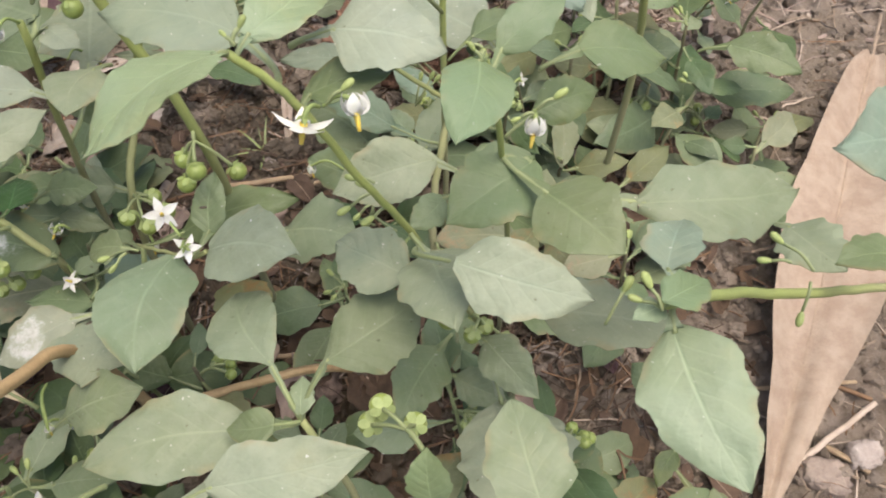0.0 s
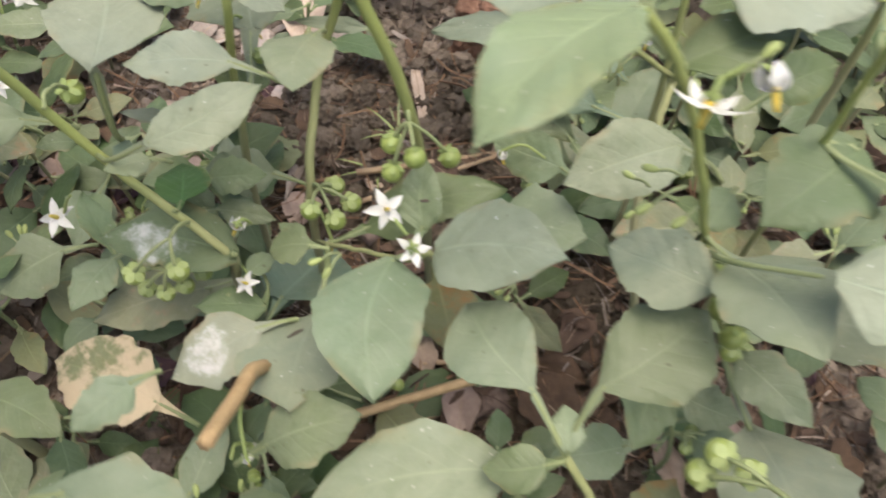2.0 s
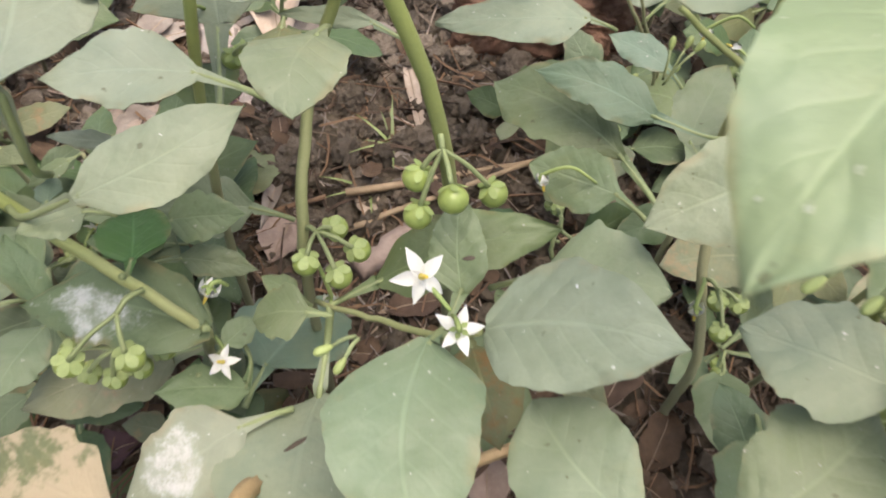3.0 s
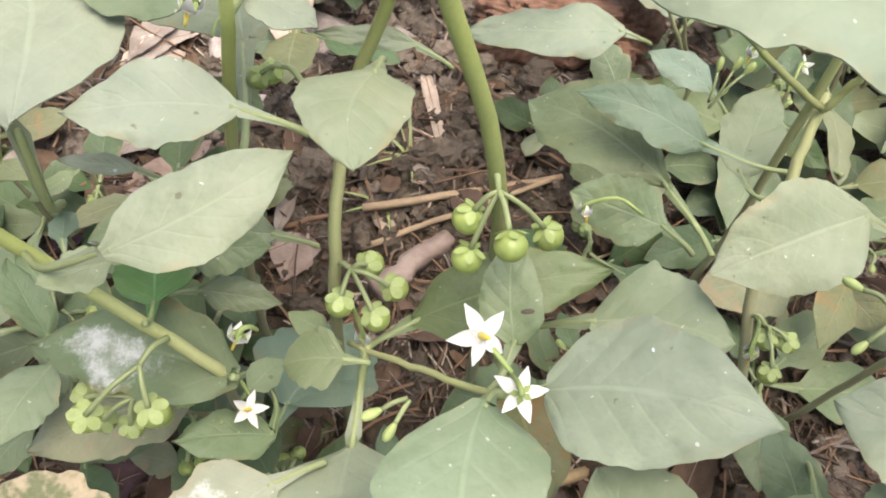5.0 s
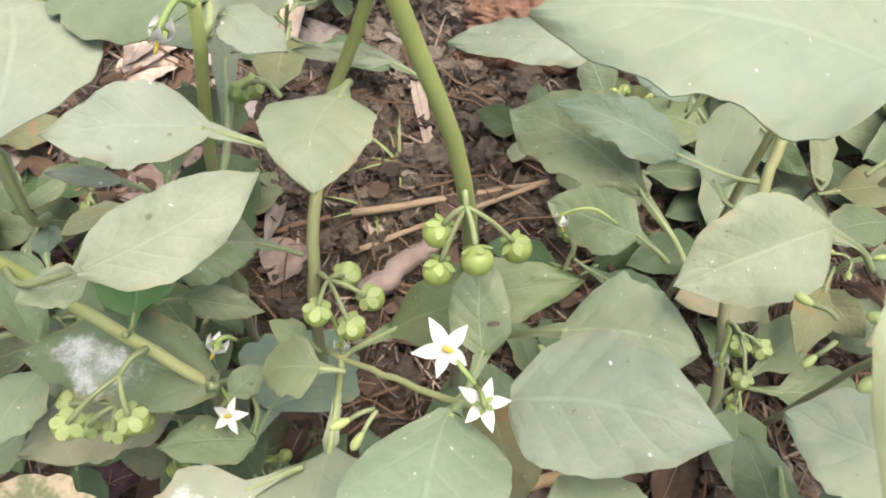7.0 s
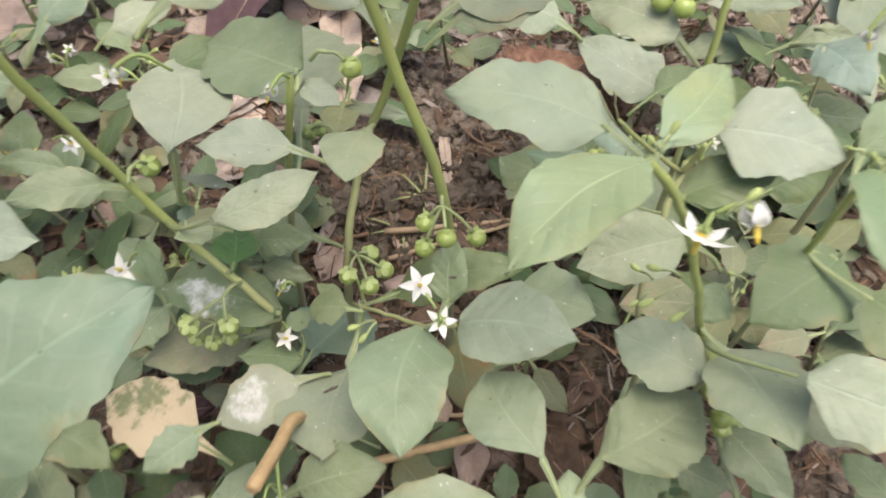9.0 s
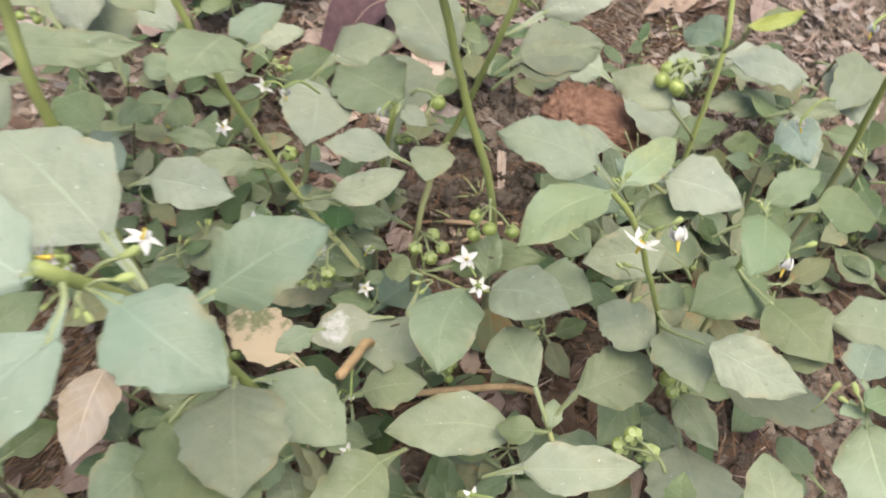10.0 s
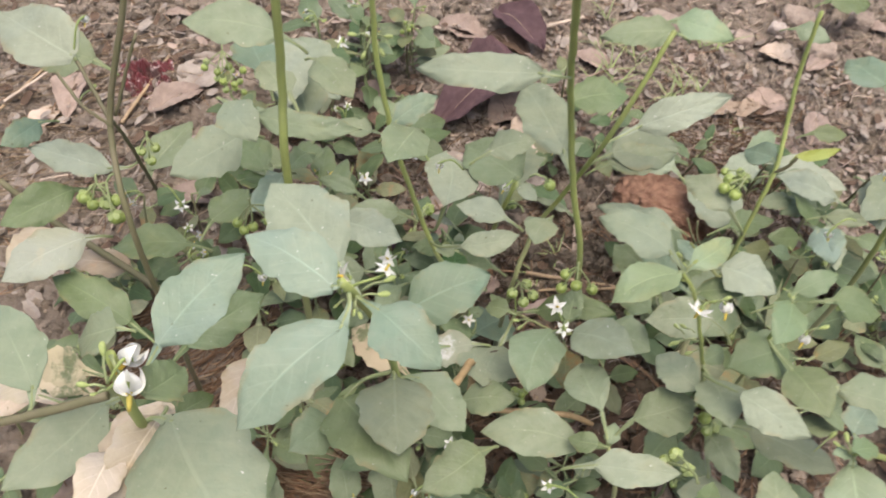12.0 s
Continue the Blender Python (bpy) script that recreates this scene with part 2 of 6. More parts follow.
def leaf(owner, base, tip, width, normal, foot, mat, arch=0.07, shape=0.0, wave=0.045, swing=None, rows=34, cols=12):
    """A blade from base to tip, which narrows into its winged stalk; the stalk springs from foot."""
    base, tip, normal, foot = Vector(base), Vector(tip), Vector(normal), Vector(foot)
    length = (tip - base).length
    width *= 1.04
    ahead = (tip - base) / length
    side = normal.cross(ahead).normalized()
    normal = ahead.cross(side)
    rnd = random.Random(int(abs(base.x * 7e5)) + int(abs(tip.y * 9e5)))
    peak = shape or rnd.uniform(0.33, 0.42)
    power, taper, point = rnd.uniform(0.62, 0.84), rnd.uniform(0.3, 0.62), rnd.uniform(0.15, 0.5)
    back = power * peak / (1 - peak)
    top = peak**back * (1 - peak) ** power
    round_off = math.log(0.5) / math.log(peak)
    bow, fold, twist = arch * rnd.uniform(0.6, 1.4), rnd.uniform(0.06, 0.2), rnd.uniform(-0.12, 0.12)
    teeth = rnd.choice((0, 0.03, 0.045, 0.06)) if wave > 0.03 and rows > 20 else 0.0
    phase, lobes, veins = rnd.uniform(0, 6), rnd.uniform(2.6, 4.2), 6.5
    swing = rnd.uniform(-0.06, 0.06) if swing is None else swing
    bm = bmesh.new()
    uv = bm.loops.layers.uv.new("blade")

    def spot(k, j):
        s, v = k / rows, 2 * j / cols - 1
        e = 0.012 + 0.988 * s
        ovate = 0.72 * max(e, 1e-4) ** back * max(1 - e, 0) ** power / top + 0.28 * max(0.0, math.sin(math.pi * e**round_off)) ** 0.85
        half = width / 2 * ovate + 0.0009 * math.exp(-9 * s)
        edge = 1 if v > 0 else -1
        half *= (1 - taper * math.exp(-((s / 0.12) ** 2))) * (1 - point * math.exp(-(((1 - s) / 0.12) ** 2)))
        half *= 1 + 1.4 * wave * (math.sin(6.28 * lobes * s + phase + 0.9 * edge) + 1.5 * noise.noise(Vector((s * 7 + phase * 3, edge * 5.3 + phase, 0.5)))) * math.sin(math.pi * s) ** 0.7
        half *= 1 + 0.014 * math.sin(60 * s + phase * 3 + v) + teeth * ((s * 8.3 + phase + 0.4 * edge) % 1 - 0.5) * min(1, max(0, s - 0.25) * 4)
        y = v * half + swing * length * math.sin(math.pi * s)
        x = s * length
        z = bow * length * 4 * s * (1 - s) + fold * abs(v) ** 1.3 * half - 0.1 * half * v**4
        z += 0.008 * length * abs(v) * math.cos(6.28 * (veins * s - 1.9 * abs(v) * 0.9) + phase) * math.sin(math.pi * s)
        z += 0.012 * length * noise.noise(Vector((s * 5 + phase, v * 2.5, phase * 2)))
        z += 0.03 * length * v * v * math.sin(9 * s + phase * 2 + (2 if v > 0 else 0)) + twist * y * (s - 0.3)
        return base + ahead * x + side * y + normal * z

    reach = (foot - base).length
    start = base + ahead * length * 0.04 + normal * 0.0001
    bend = (foot + base) / 2 + Vector((0, 0, -0.06 * reach)) - ahead * 0.12 * reach
    r = min(0.0011, 0.0005 + width * 0.016)
    stalk = curve_points([foot, bend, start], 5) if reach > 0.002 else []
    if stalk:
        # the blade runs down both sides of its stalk
        root = (spot(0, cols) - spot(0, 0)).length / 2
        wing = stalk[4:-1]
        rims = [[], []]
        for k, p in enumerate(wing):
            u = (k + 1) / (len(wing) + 1)
            way = (wing[min(k + 1, len(wing) - 1)] - wing[max(k - 1, 0)]).normalized()
            flat = (side - way * side.dot(way)).normalized()
            half = r * 0.9 + root * 0.85 * u**2.2
            for rim, sign in ((rims[0], -1), (rims[1], 1)):
                rim.append((p + flat * half * sign + normal * half * 0.25, p + normal * r * 0.7))
        for rim, j in ((rims[0], 0), (rims[1], cols)):
            edge = [(bm.verts.new(a), bm.verts.new(b)) for a, b in rim]
            edge.append((bm.verts.new(spot(0, j)), bm.verts.new(spot(0, cols // 2))))
            for (a, b), (c, d) in zip(edge, edge[1:]):
                f = bm.faces.new((a, b, d, c) if j else (b, a, c, d))
                for loop, v in zip(f.loops, (1, 0.1, 0.1, 1) if j else (0.1, 1, 1, 0.1)):
                    loop[uv].uv = (0.0, v * 0.5)
    up = [[bm.verts.new(spot(k, j)) for j in range(cols + 1)] for k in range(rows + 1)]
    low = [[bm.verts.new(spot(k, j) - normal * 0.00025) for j in range(cols + 1)] for k in range(rows + 1)]

    def face(points, marks):
        f = bm.faces.new(points)
        for loop, (k, j) in zip(f.loops, marks):
            loop[uv].uv = (k / rows, 2 * j / cols - 1)

    for k in range(rows):
        for j in range(cols):
            ring = ((k, j), (k + 1, j), (k + 1, j + 1), (k, j + 1))
            face([up[a][b] for a, b in ring], ring)
            face([low[a][b] for a, b in ring[::-1]], ring[::-1])
        for j, order in ((0, 1), (cols, -1)):
            ring = ((k, j), (k + 1, j))
            f = [up[k][j], low[k][j], low[k + 1][j], up[k + 1][j]][::order]
            face(f, [(k, j), (k, j), (k + 1, j), (k + 1, j)][::order])
    for rim in (0, cols):
        for k in range(rows):
            for sheet in (up, low):
                e = bm.edges.get((sheet[k][rim], sheet[k + 1][rim]))
                e.smooth = False
    blade = finish("leaf", bm, mat, owner)
    if stalk:
        bm = bmesh.new()
        tube(bm, stalk, (r * 1.1, r * 0.8), 6)
        finish("leaf_stalk", bm, STALK, blade)
    return blade


def flower(owner, centre, facing, size, foot, curl=0.5):
    """A star of five white petals round a cone of yellow anthers, on a thin stalk. curl: how far the petals bend back, in radians."""
    centre, facing, foot = Vector(centre), Vector(facing).normalized(), Vector(foot)
    size *= 1.12
    side = facing.orthogonal().normalized()
    rnd = random.Random(int(abs(centre.x * 8e5)))
    side.rotate(Matrix.Rotation(rnd.uniform(0, 6), 3, facing))
    up = facing.cross(side)
    bm = bmesh.new()
    back = centre - facing * 0.0022
    mid = (back + foot) / 2 - facing * 0.15 * (foot - back).length + Vector((0, 0, 0.2 * (foot - back).length))
    tube(bm, curve_points([foot, mid, back - facing * 0.001, back + facing * 0.0016], 5), (0.0005, 0.0008), 6)
    for n in range(5):
        a = 2 * math.pi * (n + 0.5) / 5
        out = side * math.cos(a) + up * math.sin(a)
        t = facing.cross(out)
        p = [back, back + out * 0.0013 + t * 0.0007, back + out * 0.0025 + facing * 0.0012, back + out * 0.0013 - t * 0.0007]
        bm.faces.new([bm.verts.new(q) for q in p])
    head = finish("flower", bm, CALYX, owner)
    for n in range(5):
        a = 2 * math.pi * n / 5 + rnd.uniform(-0.12, 0.12)
        out = side * math.cos(a) + up * math.sin(a)
        t, r = facing.cross(out), size / 2 * rnd.uniform(0.95, 1.1)
        bend = curl * rnd.uniform(0.7, 1.3)
        bm = bmesh.new()
        grid, q, last = [], centre.copy(), 0.0
        for k in range(10):
            s = k / 9
            turn = -0.12 + 0.3 * (curl > 1) + bend * s
            way, face = out * math.cos(turn) - facing * math.sin(turn), facing * math.cos(turn) + out * math.sin(turn)
            q = q + way * r * (s - last)
            last = s
            half = r * (0.27 if curl > 1 else 0.215) * (0.5 + 0.55 * math.sin(math.pi * s**0.8)) * (1 - s**3.5) + 0.0001
            grid.append([bm.verts.new(q + t * half * v + face * half * (0.3 * abs(v) ** 1.5 - 0.1)) for v in (-1, -0.55, 0, 0.55, 1)])
        for p, q2 in zip(grid, grid[1:]):
            for j in range(4):
                bm.faces.new((p[j], p[j + 1], q2[j + 1], q2[j]))
        finish("petal", bm, PETAL, head)
    bm = bmesh.new()
    line = [centre + facing * size * d for d in (-0.05, 0.08, 0.2, 0.3)]
    tube(bm, line, (size * 0.06, size * 0.028), 10, 0, 0.14)
    finish("anther_cone", bm, ANTHER, head, "yellow cone of anthers")
    return head


def blemish(owner, centre, size, length, mat, way=(1, 0, 0)):
    """A spot or scar on a leaf."""
    bm = bmesh.new()
    bmesh.ops.create_icosphere(bm, subdivisions=2, radius=0.5)
    turn = Vector(way).to_track_quat("X", "Z").to_matrix()
    for v in bm.verts:
        v.co = Vector(centre) + turn @ Vector((v.co.x * length, v.co.y * size, v.co.z * 0.0006)) * (1 + 0.25 * noise.noise(v.co * 4))
    return finish("blemish", bm, mat, owner, "small spot on a leaf")


def bud(owner, base, tip):
    """A nodding yellow-green bud on its stalk."""
    base, tip = Vector(base), Vector(tip)
    way = tip - base
    size = min(0.0046, way.length * 0.45)
    neck = tip - way.normalized() * size
    bm = bmesh.new()
    tube(bm, curve_points([base, base.lerp(neck, 0.5) + Vector((0, 0, 0.12 * way.length)), neck], 4), (0.0005, 0.0005), 6)
    stalk = finish("bud_stalk", bm, STALK, owner)
    bm = bmesh.new()
    bmesh.ops.create_uvsphere(bm, u_segments=12, v_segments=9, radius=0.5)
    turn = way.to_track_quat("Z", "Y").to_matrix()
    for v in bm.verts:
        w = 0.25 * size * (1 + 0.5 * v.co.z)
        v.co = (neck + tip) / 2 + turn @ Vector((v.co.x * 2 * w, v.co.y * 2 * w, v.co.z * size * 1.1))
    finish("bud", bm, BUD, stalk, "pale yellow-green closed bud")
    return stalk


def berries(owner, size, foot, *centres, husk=False):
    """A hanging cluster of round unripe berries, each with its calyx and stalk."""
    foot = Vector(foot)
    spots = [Vector(c) for c in centres]
    middle = sum(spots, Vector()) / len(spots)
    knot = middle * 0.45 + foot * 0.55 + Vector((0, 0, size * 0.7))

    def crown(c):
        """The way in which a berry's calyx looks."""
        way = (knot - c).normalized()
        return (way * 0.6 + (Vector((0, -0.4, 0.8)) if husk else Vector((0, 0, 0.4)))).normalized()

    bm = bmesh.new()
    tube(bm, curve_points([foot, (foot + knot) / 2 + Vector((0, 0, 0.002)), knot], 5), (0.0008, 0.0007), 6)
    for c in spots:
        top = c + crown(c) * size * 0.5
        tube(bm, curve_points([knot, (knot + top) / 2 + Vector((0, 0, 0.0015)), top], 4), (0.00055, 0.0007), 6)
    cluster = finish("fruit_stalk", bm, STALK, owner)
    for c in spots:
        bm = bmesh.new()
        bmesh.ops.create_uvsphere(bm, u_segments=20, v_segments=12, radius=size / 2)
        for v in bm.verts:
            v.co.z *= 0.94
            v.co *= 1 + 0.02 * noise.noise(v.co * 300)
        for f in bm.faces:
            f.material_index = 0
        way = crown(c)
        turn = way.to_track_quat("Z", "Y").to_matrix()
        for v in bm.verts:
            v.co = turn @ v.co
        side = way.orthogonal().normalized()
        for n in range(5):
            a = 2 * math.pi * n / 5 + c.x * 900
            out = Matrix.Rotation(a, 3, way) @ side
            t = way.cross(out)
            r = size / 2
            p0 = way * r * 1.02
            ring = [p0]
            for u, w, lift in ((0.4, 0.3, 1.06), (0.9, 0.46, 1.1), (1.4, 0.36, 1.18), (1.65, 0.0, 1.24), (1.4, -0.36, 1.18), (0.9, -0.46, 1.1), (0.4, -0.3, 1.06)) if husk else ((0.5, 0.22, 1.06), (0.9, 0.24, 1.14), (1.25, 0.0, 1.3), (0.9, -0.24, 1.14), (0.5, -0.22, 1.06)):
                ring.append((way * 0.75 + out * u + t * w).normalized() * r * lift)
            bm.faces.new([bm.verts.new(q) for q in ring]).material_index = 1
        ob = finish("berry", bm, (BERRY, HUSK if husk else CALYX), None)
        ob.matrix_world = Matrix.Translation(c)
        ob.parent = cluster
        ob.matrix_parent_inverse = cluster.matrix_world.inverted()
    return cluster


# ---- ground ----
def soil_height(x, y):
    p = Vector((x, y, 0))
    h = 0.010 * noise.noise(p * 7) + 0.007 * noise.noise(p * 23 + Vector((3, 1, 0)))
    h += 0.006 * abs(noise.noise(p * 60)) + 0.0035 * noise.noise(p * 150) + 0.002 * noise.noise(p * 330)
    d = noise.voronoi(p * 95 + Vector((noise.noise(p * 40), noise.noise(p * 40 + Vector((5, 5, 0))), 0)) * 0.6)[0]
    h += 0.017 * min(0.5, d[1] - d[0]) * (0.5 + noise.noise(p * 30 + Vector((9, 2, 0)))) + 0.004 * noise.noise(p * 210)
    return h * max(0.0, 1 - (math.hypot(x + 0.1, y - 0.2) / 3.5)) - 0.002


def soil_material(name="dry soil", pale=0.0):
    m, t, bsdf = material(name)
    a, b, c = grain(t, 5, 5), grain(t, 60, 6, 0.7), grain(t, 420, 6, 0.75)
    base = blend(t, ramp(t, b, 0.3, 0.7), (0.17, 0.136, 0.102), (0.27, 0.222, 0.17))
    base = blend(t, ramp(t, a, 0.35, 0.7), base, (0.25, 0.2, 0.162))
    base = blend(t, ramp(t, c, 0.45, 0.75), base, (0.32, 0.265, 0.22))
    base = blend(t, ramp(t, grain(t, 22, 5, 0.7), 0.5, 0.68), base, (0.35, 0.29, 0.245))
    base = blend(t, calc(t, "MULTIPLY", ramp(t, grain(t, 150, 3), 0.6, 0.7), 0.6), base, (0.07, 0.05, 0.038))
    # shade under the plants, put into the soil colour as a ragged dark ellipse
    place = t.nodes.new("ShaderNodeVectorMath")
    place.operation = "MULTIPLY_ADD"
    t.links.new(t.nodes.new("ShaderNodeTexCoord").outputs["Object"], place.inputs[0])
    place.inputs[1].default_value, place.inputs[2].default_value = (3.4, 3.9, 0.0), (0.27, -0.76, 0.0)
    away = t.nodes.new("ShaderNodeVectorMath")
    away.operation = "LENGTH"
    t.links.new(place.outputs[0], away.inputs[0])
    plant_shade = ramp(t, calc(t, "ADD", away.outputs["Value"], calc(t, "MULTIPLY", grain(t, 14, 5, 0.7), 0.7)), 1.12, 0.62)
    base = blend(t, calc(t, "MULTIPLY", plant_shade, 0.68), base, (0.072, 0.054, 0.033))
    # pale crumbs kept out of that painted shade
    base = blend(t, calc(t, "MULTIPLY", calc(t, "SUBTRACT", 1.0, calc(t, "MULTIPLY", plant_shade, 0.85)), pale), base, (0.4, 0.325, 0.262))
    lot = t.nodes.new("ShaderNodeNewGeometry").outputs["Random Per Island"]
    tone = t.nodes.new("ShaderNodeHueSaturation")
    t.links.new(base, tone.inputs["Color"])
    t.links.new(calc(t, "ADD", calc(t, "MULTIPLY", lot, 0.8 if pale else 0.0), 0.55 if pale else 1.0), tone.inputs["Value"])
    base = tone.outputs[0]
    t.links.new(base, bsdf.inputs["Base Color"])
    bsdf.inputs["Roughness"].default_value, bsdf.inputs["Specular IOR Level"].default_value = 0.92, 0.15
    relief(t, bsdf, calc(t, "ADD", calc(t, "MULTIPLY", b, 1.0), calc(t, "MULTIPLY", c, 0.5)), 1.0, 0.006)
    return m


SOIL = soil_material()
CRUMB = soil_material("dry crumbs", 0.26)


def ground_lines(lo, hi, far):
    """Cuts along one axis: close together where the plants stand, wider and wider outwards."""
    inner = list(np.arange(lo, hi, 0.0035))
    step, left, right = 0.0035, [lo], [inner[-1]]
    while right[-1] < far:
        step *= 1.35
        right.append(right[-1] + step)
        left.append(left[-1] - step)
    return left[:0:-1] + inner + right[1:]


xs, ys = ground_lines(-0.75, 0.42, 60.0), ground_lines(-0.15, 0.85, 60.0)
nx = len(xs)
verts = [(x, y, soil_height(x, y)) for y in ys for x in xs]
faces = [(j * nx + i, j * nx + i + 1, (j + 1) * nx + i + 1, (j + 1) * nx + i) for j in range(len(ys) - 1) for i in range(nx - 1)]
me = bpy.data.meshes.new("ground")
me.from_pydata(verts, [], faces)
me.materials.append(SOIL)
me.shade_smooth()
tagged(new("ground", me), label="dry brown crumbly soil strewn with litter", category="ground", kind="structure")


# ---- the nightshade plants ----
p1 = plant(-0.086, 0.184, "nightshade plant with green berries and white star flowers")
stem(p1, 1.65, (-0.1235, 0.1083, 0.4132), (-0.1235, 0.1255, 0.3886), (-0.1234, 0.1746, 0.3187), (-0.1178, 0.1923, 0.2668), (-0.1058, 0.1917, 0.2167), (-0.0862, 0.1845, 0.1482))
stem(p1, 0.75, (-0.1210, 0.1650, 0.1080), (-0.1030, 0.1520, 0.1250), (-0.0880, 0.1420, 0.1380), (-0.0800, 0.1405, 0.1450), ground=False)
leaf(p1, (-0.0792, 0.1408, 0.1456), (-0.0430, 0.1264, 0.1680), 0.0275, (-0.5278, -0.0088, 0.8493), (-0.0800, 0.1405, 0.1450), DUSTY, shape=0.38, wave=0.025)
leaf(p1, (-0.0597, 0.1683, 0.1152), (-0.0290, 0.1577, 0.1270), 0.0271, (-0.3842, -0.0948, 0.9184), (-0.0720, 0.1725, 0.1001), MID)
leaf(p1, (-0.0832, 0.1543, 0.1356), (-0.0829, 0.1767, 0.1440), 0.0136, (-0.1665, -0.3466, 0.9231), (-0.0899, 0.1432, 0.1364), MID, wave=0.015)
leaf(p1, (-0.1046, 0.1717, 0.1068), (-0.0544, 0.1791, 0.1226), 0.0191, (-0.2525, -0.2657, 0.9304), (-0.1165, 0.1618, 0.1123), MID)
leaf(p1, (-0.0917, 0.1395, 0.1438), (-0.0941, 0.0927, 0.1487), 0.0313, (0.0086, 0.1050, 0.9944), (-0.0870, 0.1418, 0.1389), FERN, shape=0.42, wave=0.02, swing=-0.1)
leaf(p1, (-0.1198, 0.1419, 0.0988), (-0.1216, 0.0969, 0.1248), 0.0388, (-0.0398, 0.5019, 0.8640), (-0.1165, 0.1618, 0.1123), PALELEAF, shape=0.5)
leaf(p1, (-0.1360, 0.1801, 0.3024), (-0.1938, 0.1605, 0.3018), 0.0200, (0.1238, -0.3912, 0.9119), (-0.1220, 0.1790, 0.3057), ASHEN)
leaf(p1, (-0.1169, 0.2205, 0.2106), (-0.1576, 0.2706, 0.2087), 0.0315, (-0.2836, -0.1949, 0.9389), (-0.1058, 0.1917, 0.2167), ASHEN)
leaf(p1, (-0.1202, 0.1937, 0.2770), (-0.0923, 0.2103, 0.2766), 0.0216, (0.1276, -0.1908, 0.9733), (-0.1185, 0.1901, 0.2733), MID)
leaf(p1, (-0.0304, 0.2041, 0.1008), (-0.0569, 0.2168, 0.0993), 0.0199, (-0.3278, -0.5986, 0.7309), (-0.0199, 0.1990, 0.0925), MID)
leaf(p1, (-0.0783, 0.1556, 0.0984), (-0.0721, 0.1252, 0.1019), 0.0220, (0.0615, 0.1264, 0.9901), (-0.0807, 0.1678, 0.0876), OLIVE)
flower(p1, (-0.0933, 0.1476, 0.1579), (0.27, -0.45, 0.85), 0.0115, (-0.0872, 0.1418, 0.1534), 0.5)
flower(p1, (-0.0852, 0.1387, 0.1503), (0.09, 0.30, -0.95), 0.01, (-0.0864, 0.1429, 0.1483), 0.45)
bud(p1, (-0.1072, 0.1385, 0.1480), (-0.1159, 0.1346, 0.1480))
bud(p1, (-0.1067, 0.1380, 0.1479), (-0.1115, 0.1306, 0.1468))
berries(p1, 0.0072, (-0.0887, 0.1854, 0.1568), (-0.0937, 0.1788, 0.1481), (-0.0935, 0.1728, 0.1406), (-0.0857, 0.1687, 0.1544), (-0.0748, 0.1781, 0.1420))

p2 = plant(-0.155, 0.200, "tall nightshade plant with broad dusty leaves on bare soil")
stem(p2, 1.4, (-0.1400, 0.2000, 0.1950), (-0.1500, 0.2000, 0.1200), (-0.1550, 0.2000, 0.0500))
leaf(p2, (-0.1756, 0.1765, 0.1834), (-0.1929, 0.2316, 0.1659), 0.0346, (0.0274, 0.3094, 0.9505), (-0.1915, 0.1953, 0.1250), PALELEAF, shape=0.55, wave=0.02)
leaf(p2, (-0.1384, 0.2086, 0.1897), (-0.1844, 0.2437, 0.1644), 0.0351, (-0.4716, 0.0182, 0.8816), (-0.1413, 0.2000, 0.1856), DUSTY)
leaf(p2, (-0.1378, 0.2090, 0.1845), (-0.1246, 0.2001, 0.1828), 0.0116, (0.1669, 0.0628, 0.9840), (-0.1413, 0.2000, 0.1856), PALELEAF)
leaf(p2, (-0.2244, 0.2166, 0.1977), (-0.2058, 0.2438, 0.2021), 0.0168, (0.1840, -0.2798, 0.9423), (-0.2318, 0.2058, 0.1859), TEAL)
leaf(p2, (-0.1516, 0.1603, 0.2604), (-0.1310, 0.1750, 0.2617), 0.0145, (0.2193, -0.3827, 0.8974), (-0.1598, 0.1544, 0.2523), DUSTY)
leaf(p2, (-0.2505, 0.2947, 0.1198), (-0.2268, 0.3112, 0.1201), 0.0165, (0.1921, -0.2923, 0.9368), (-0.2600, 0.2880, 0.1110), DUSTY)
leaf(p2, (-0.1511, 0.2458, 0.1297), (-0.1727, 0.3113, 0.1102), 0.0484, (-0.2095, 0.2147, 0.9539), (-0.1487, 0.2000, 0.1294), ASHEN)
leaf(p2, (-0.1711, 0.2597, 0.0971), (-0.1565, 0.2325, 0.1029), 0.0257, (0.2089, 0.3103, 0.9274), (-0.1770, 0.2706, 0.0853), MID)
flower(p2, (-0.1820, 0.1759, 0.2155), (0.16, -0.47, -0.87), 0.008, (-0.1692, 0.1832, 0.2123), 1.9)
flower(p2, (-0.1445, 0.1901, 0.1968), (-0.34, -0.46, -0.82), 0.008, (-0.1400, 0.2000, 0.1950), 1.9)
flower(p2, (-0.2132, 0.2179, 0.1700), (-0.50, -0.10, -0.86), 0.01, (-0.1980, 0.2139, 0.1702), 0.35)
berries(p2, 0.007, (-0.1321, 0.1997, 0.2039), (-0.1192, 0.1991, 0.2024))

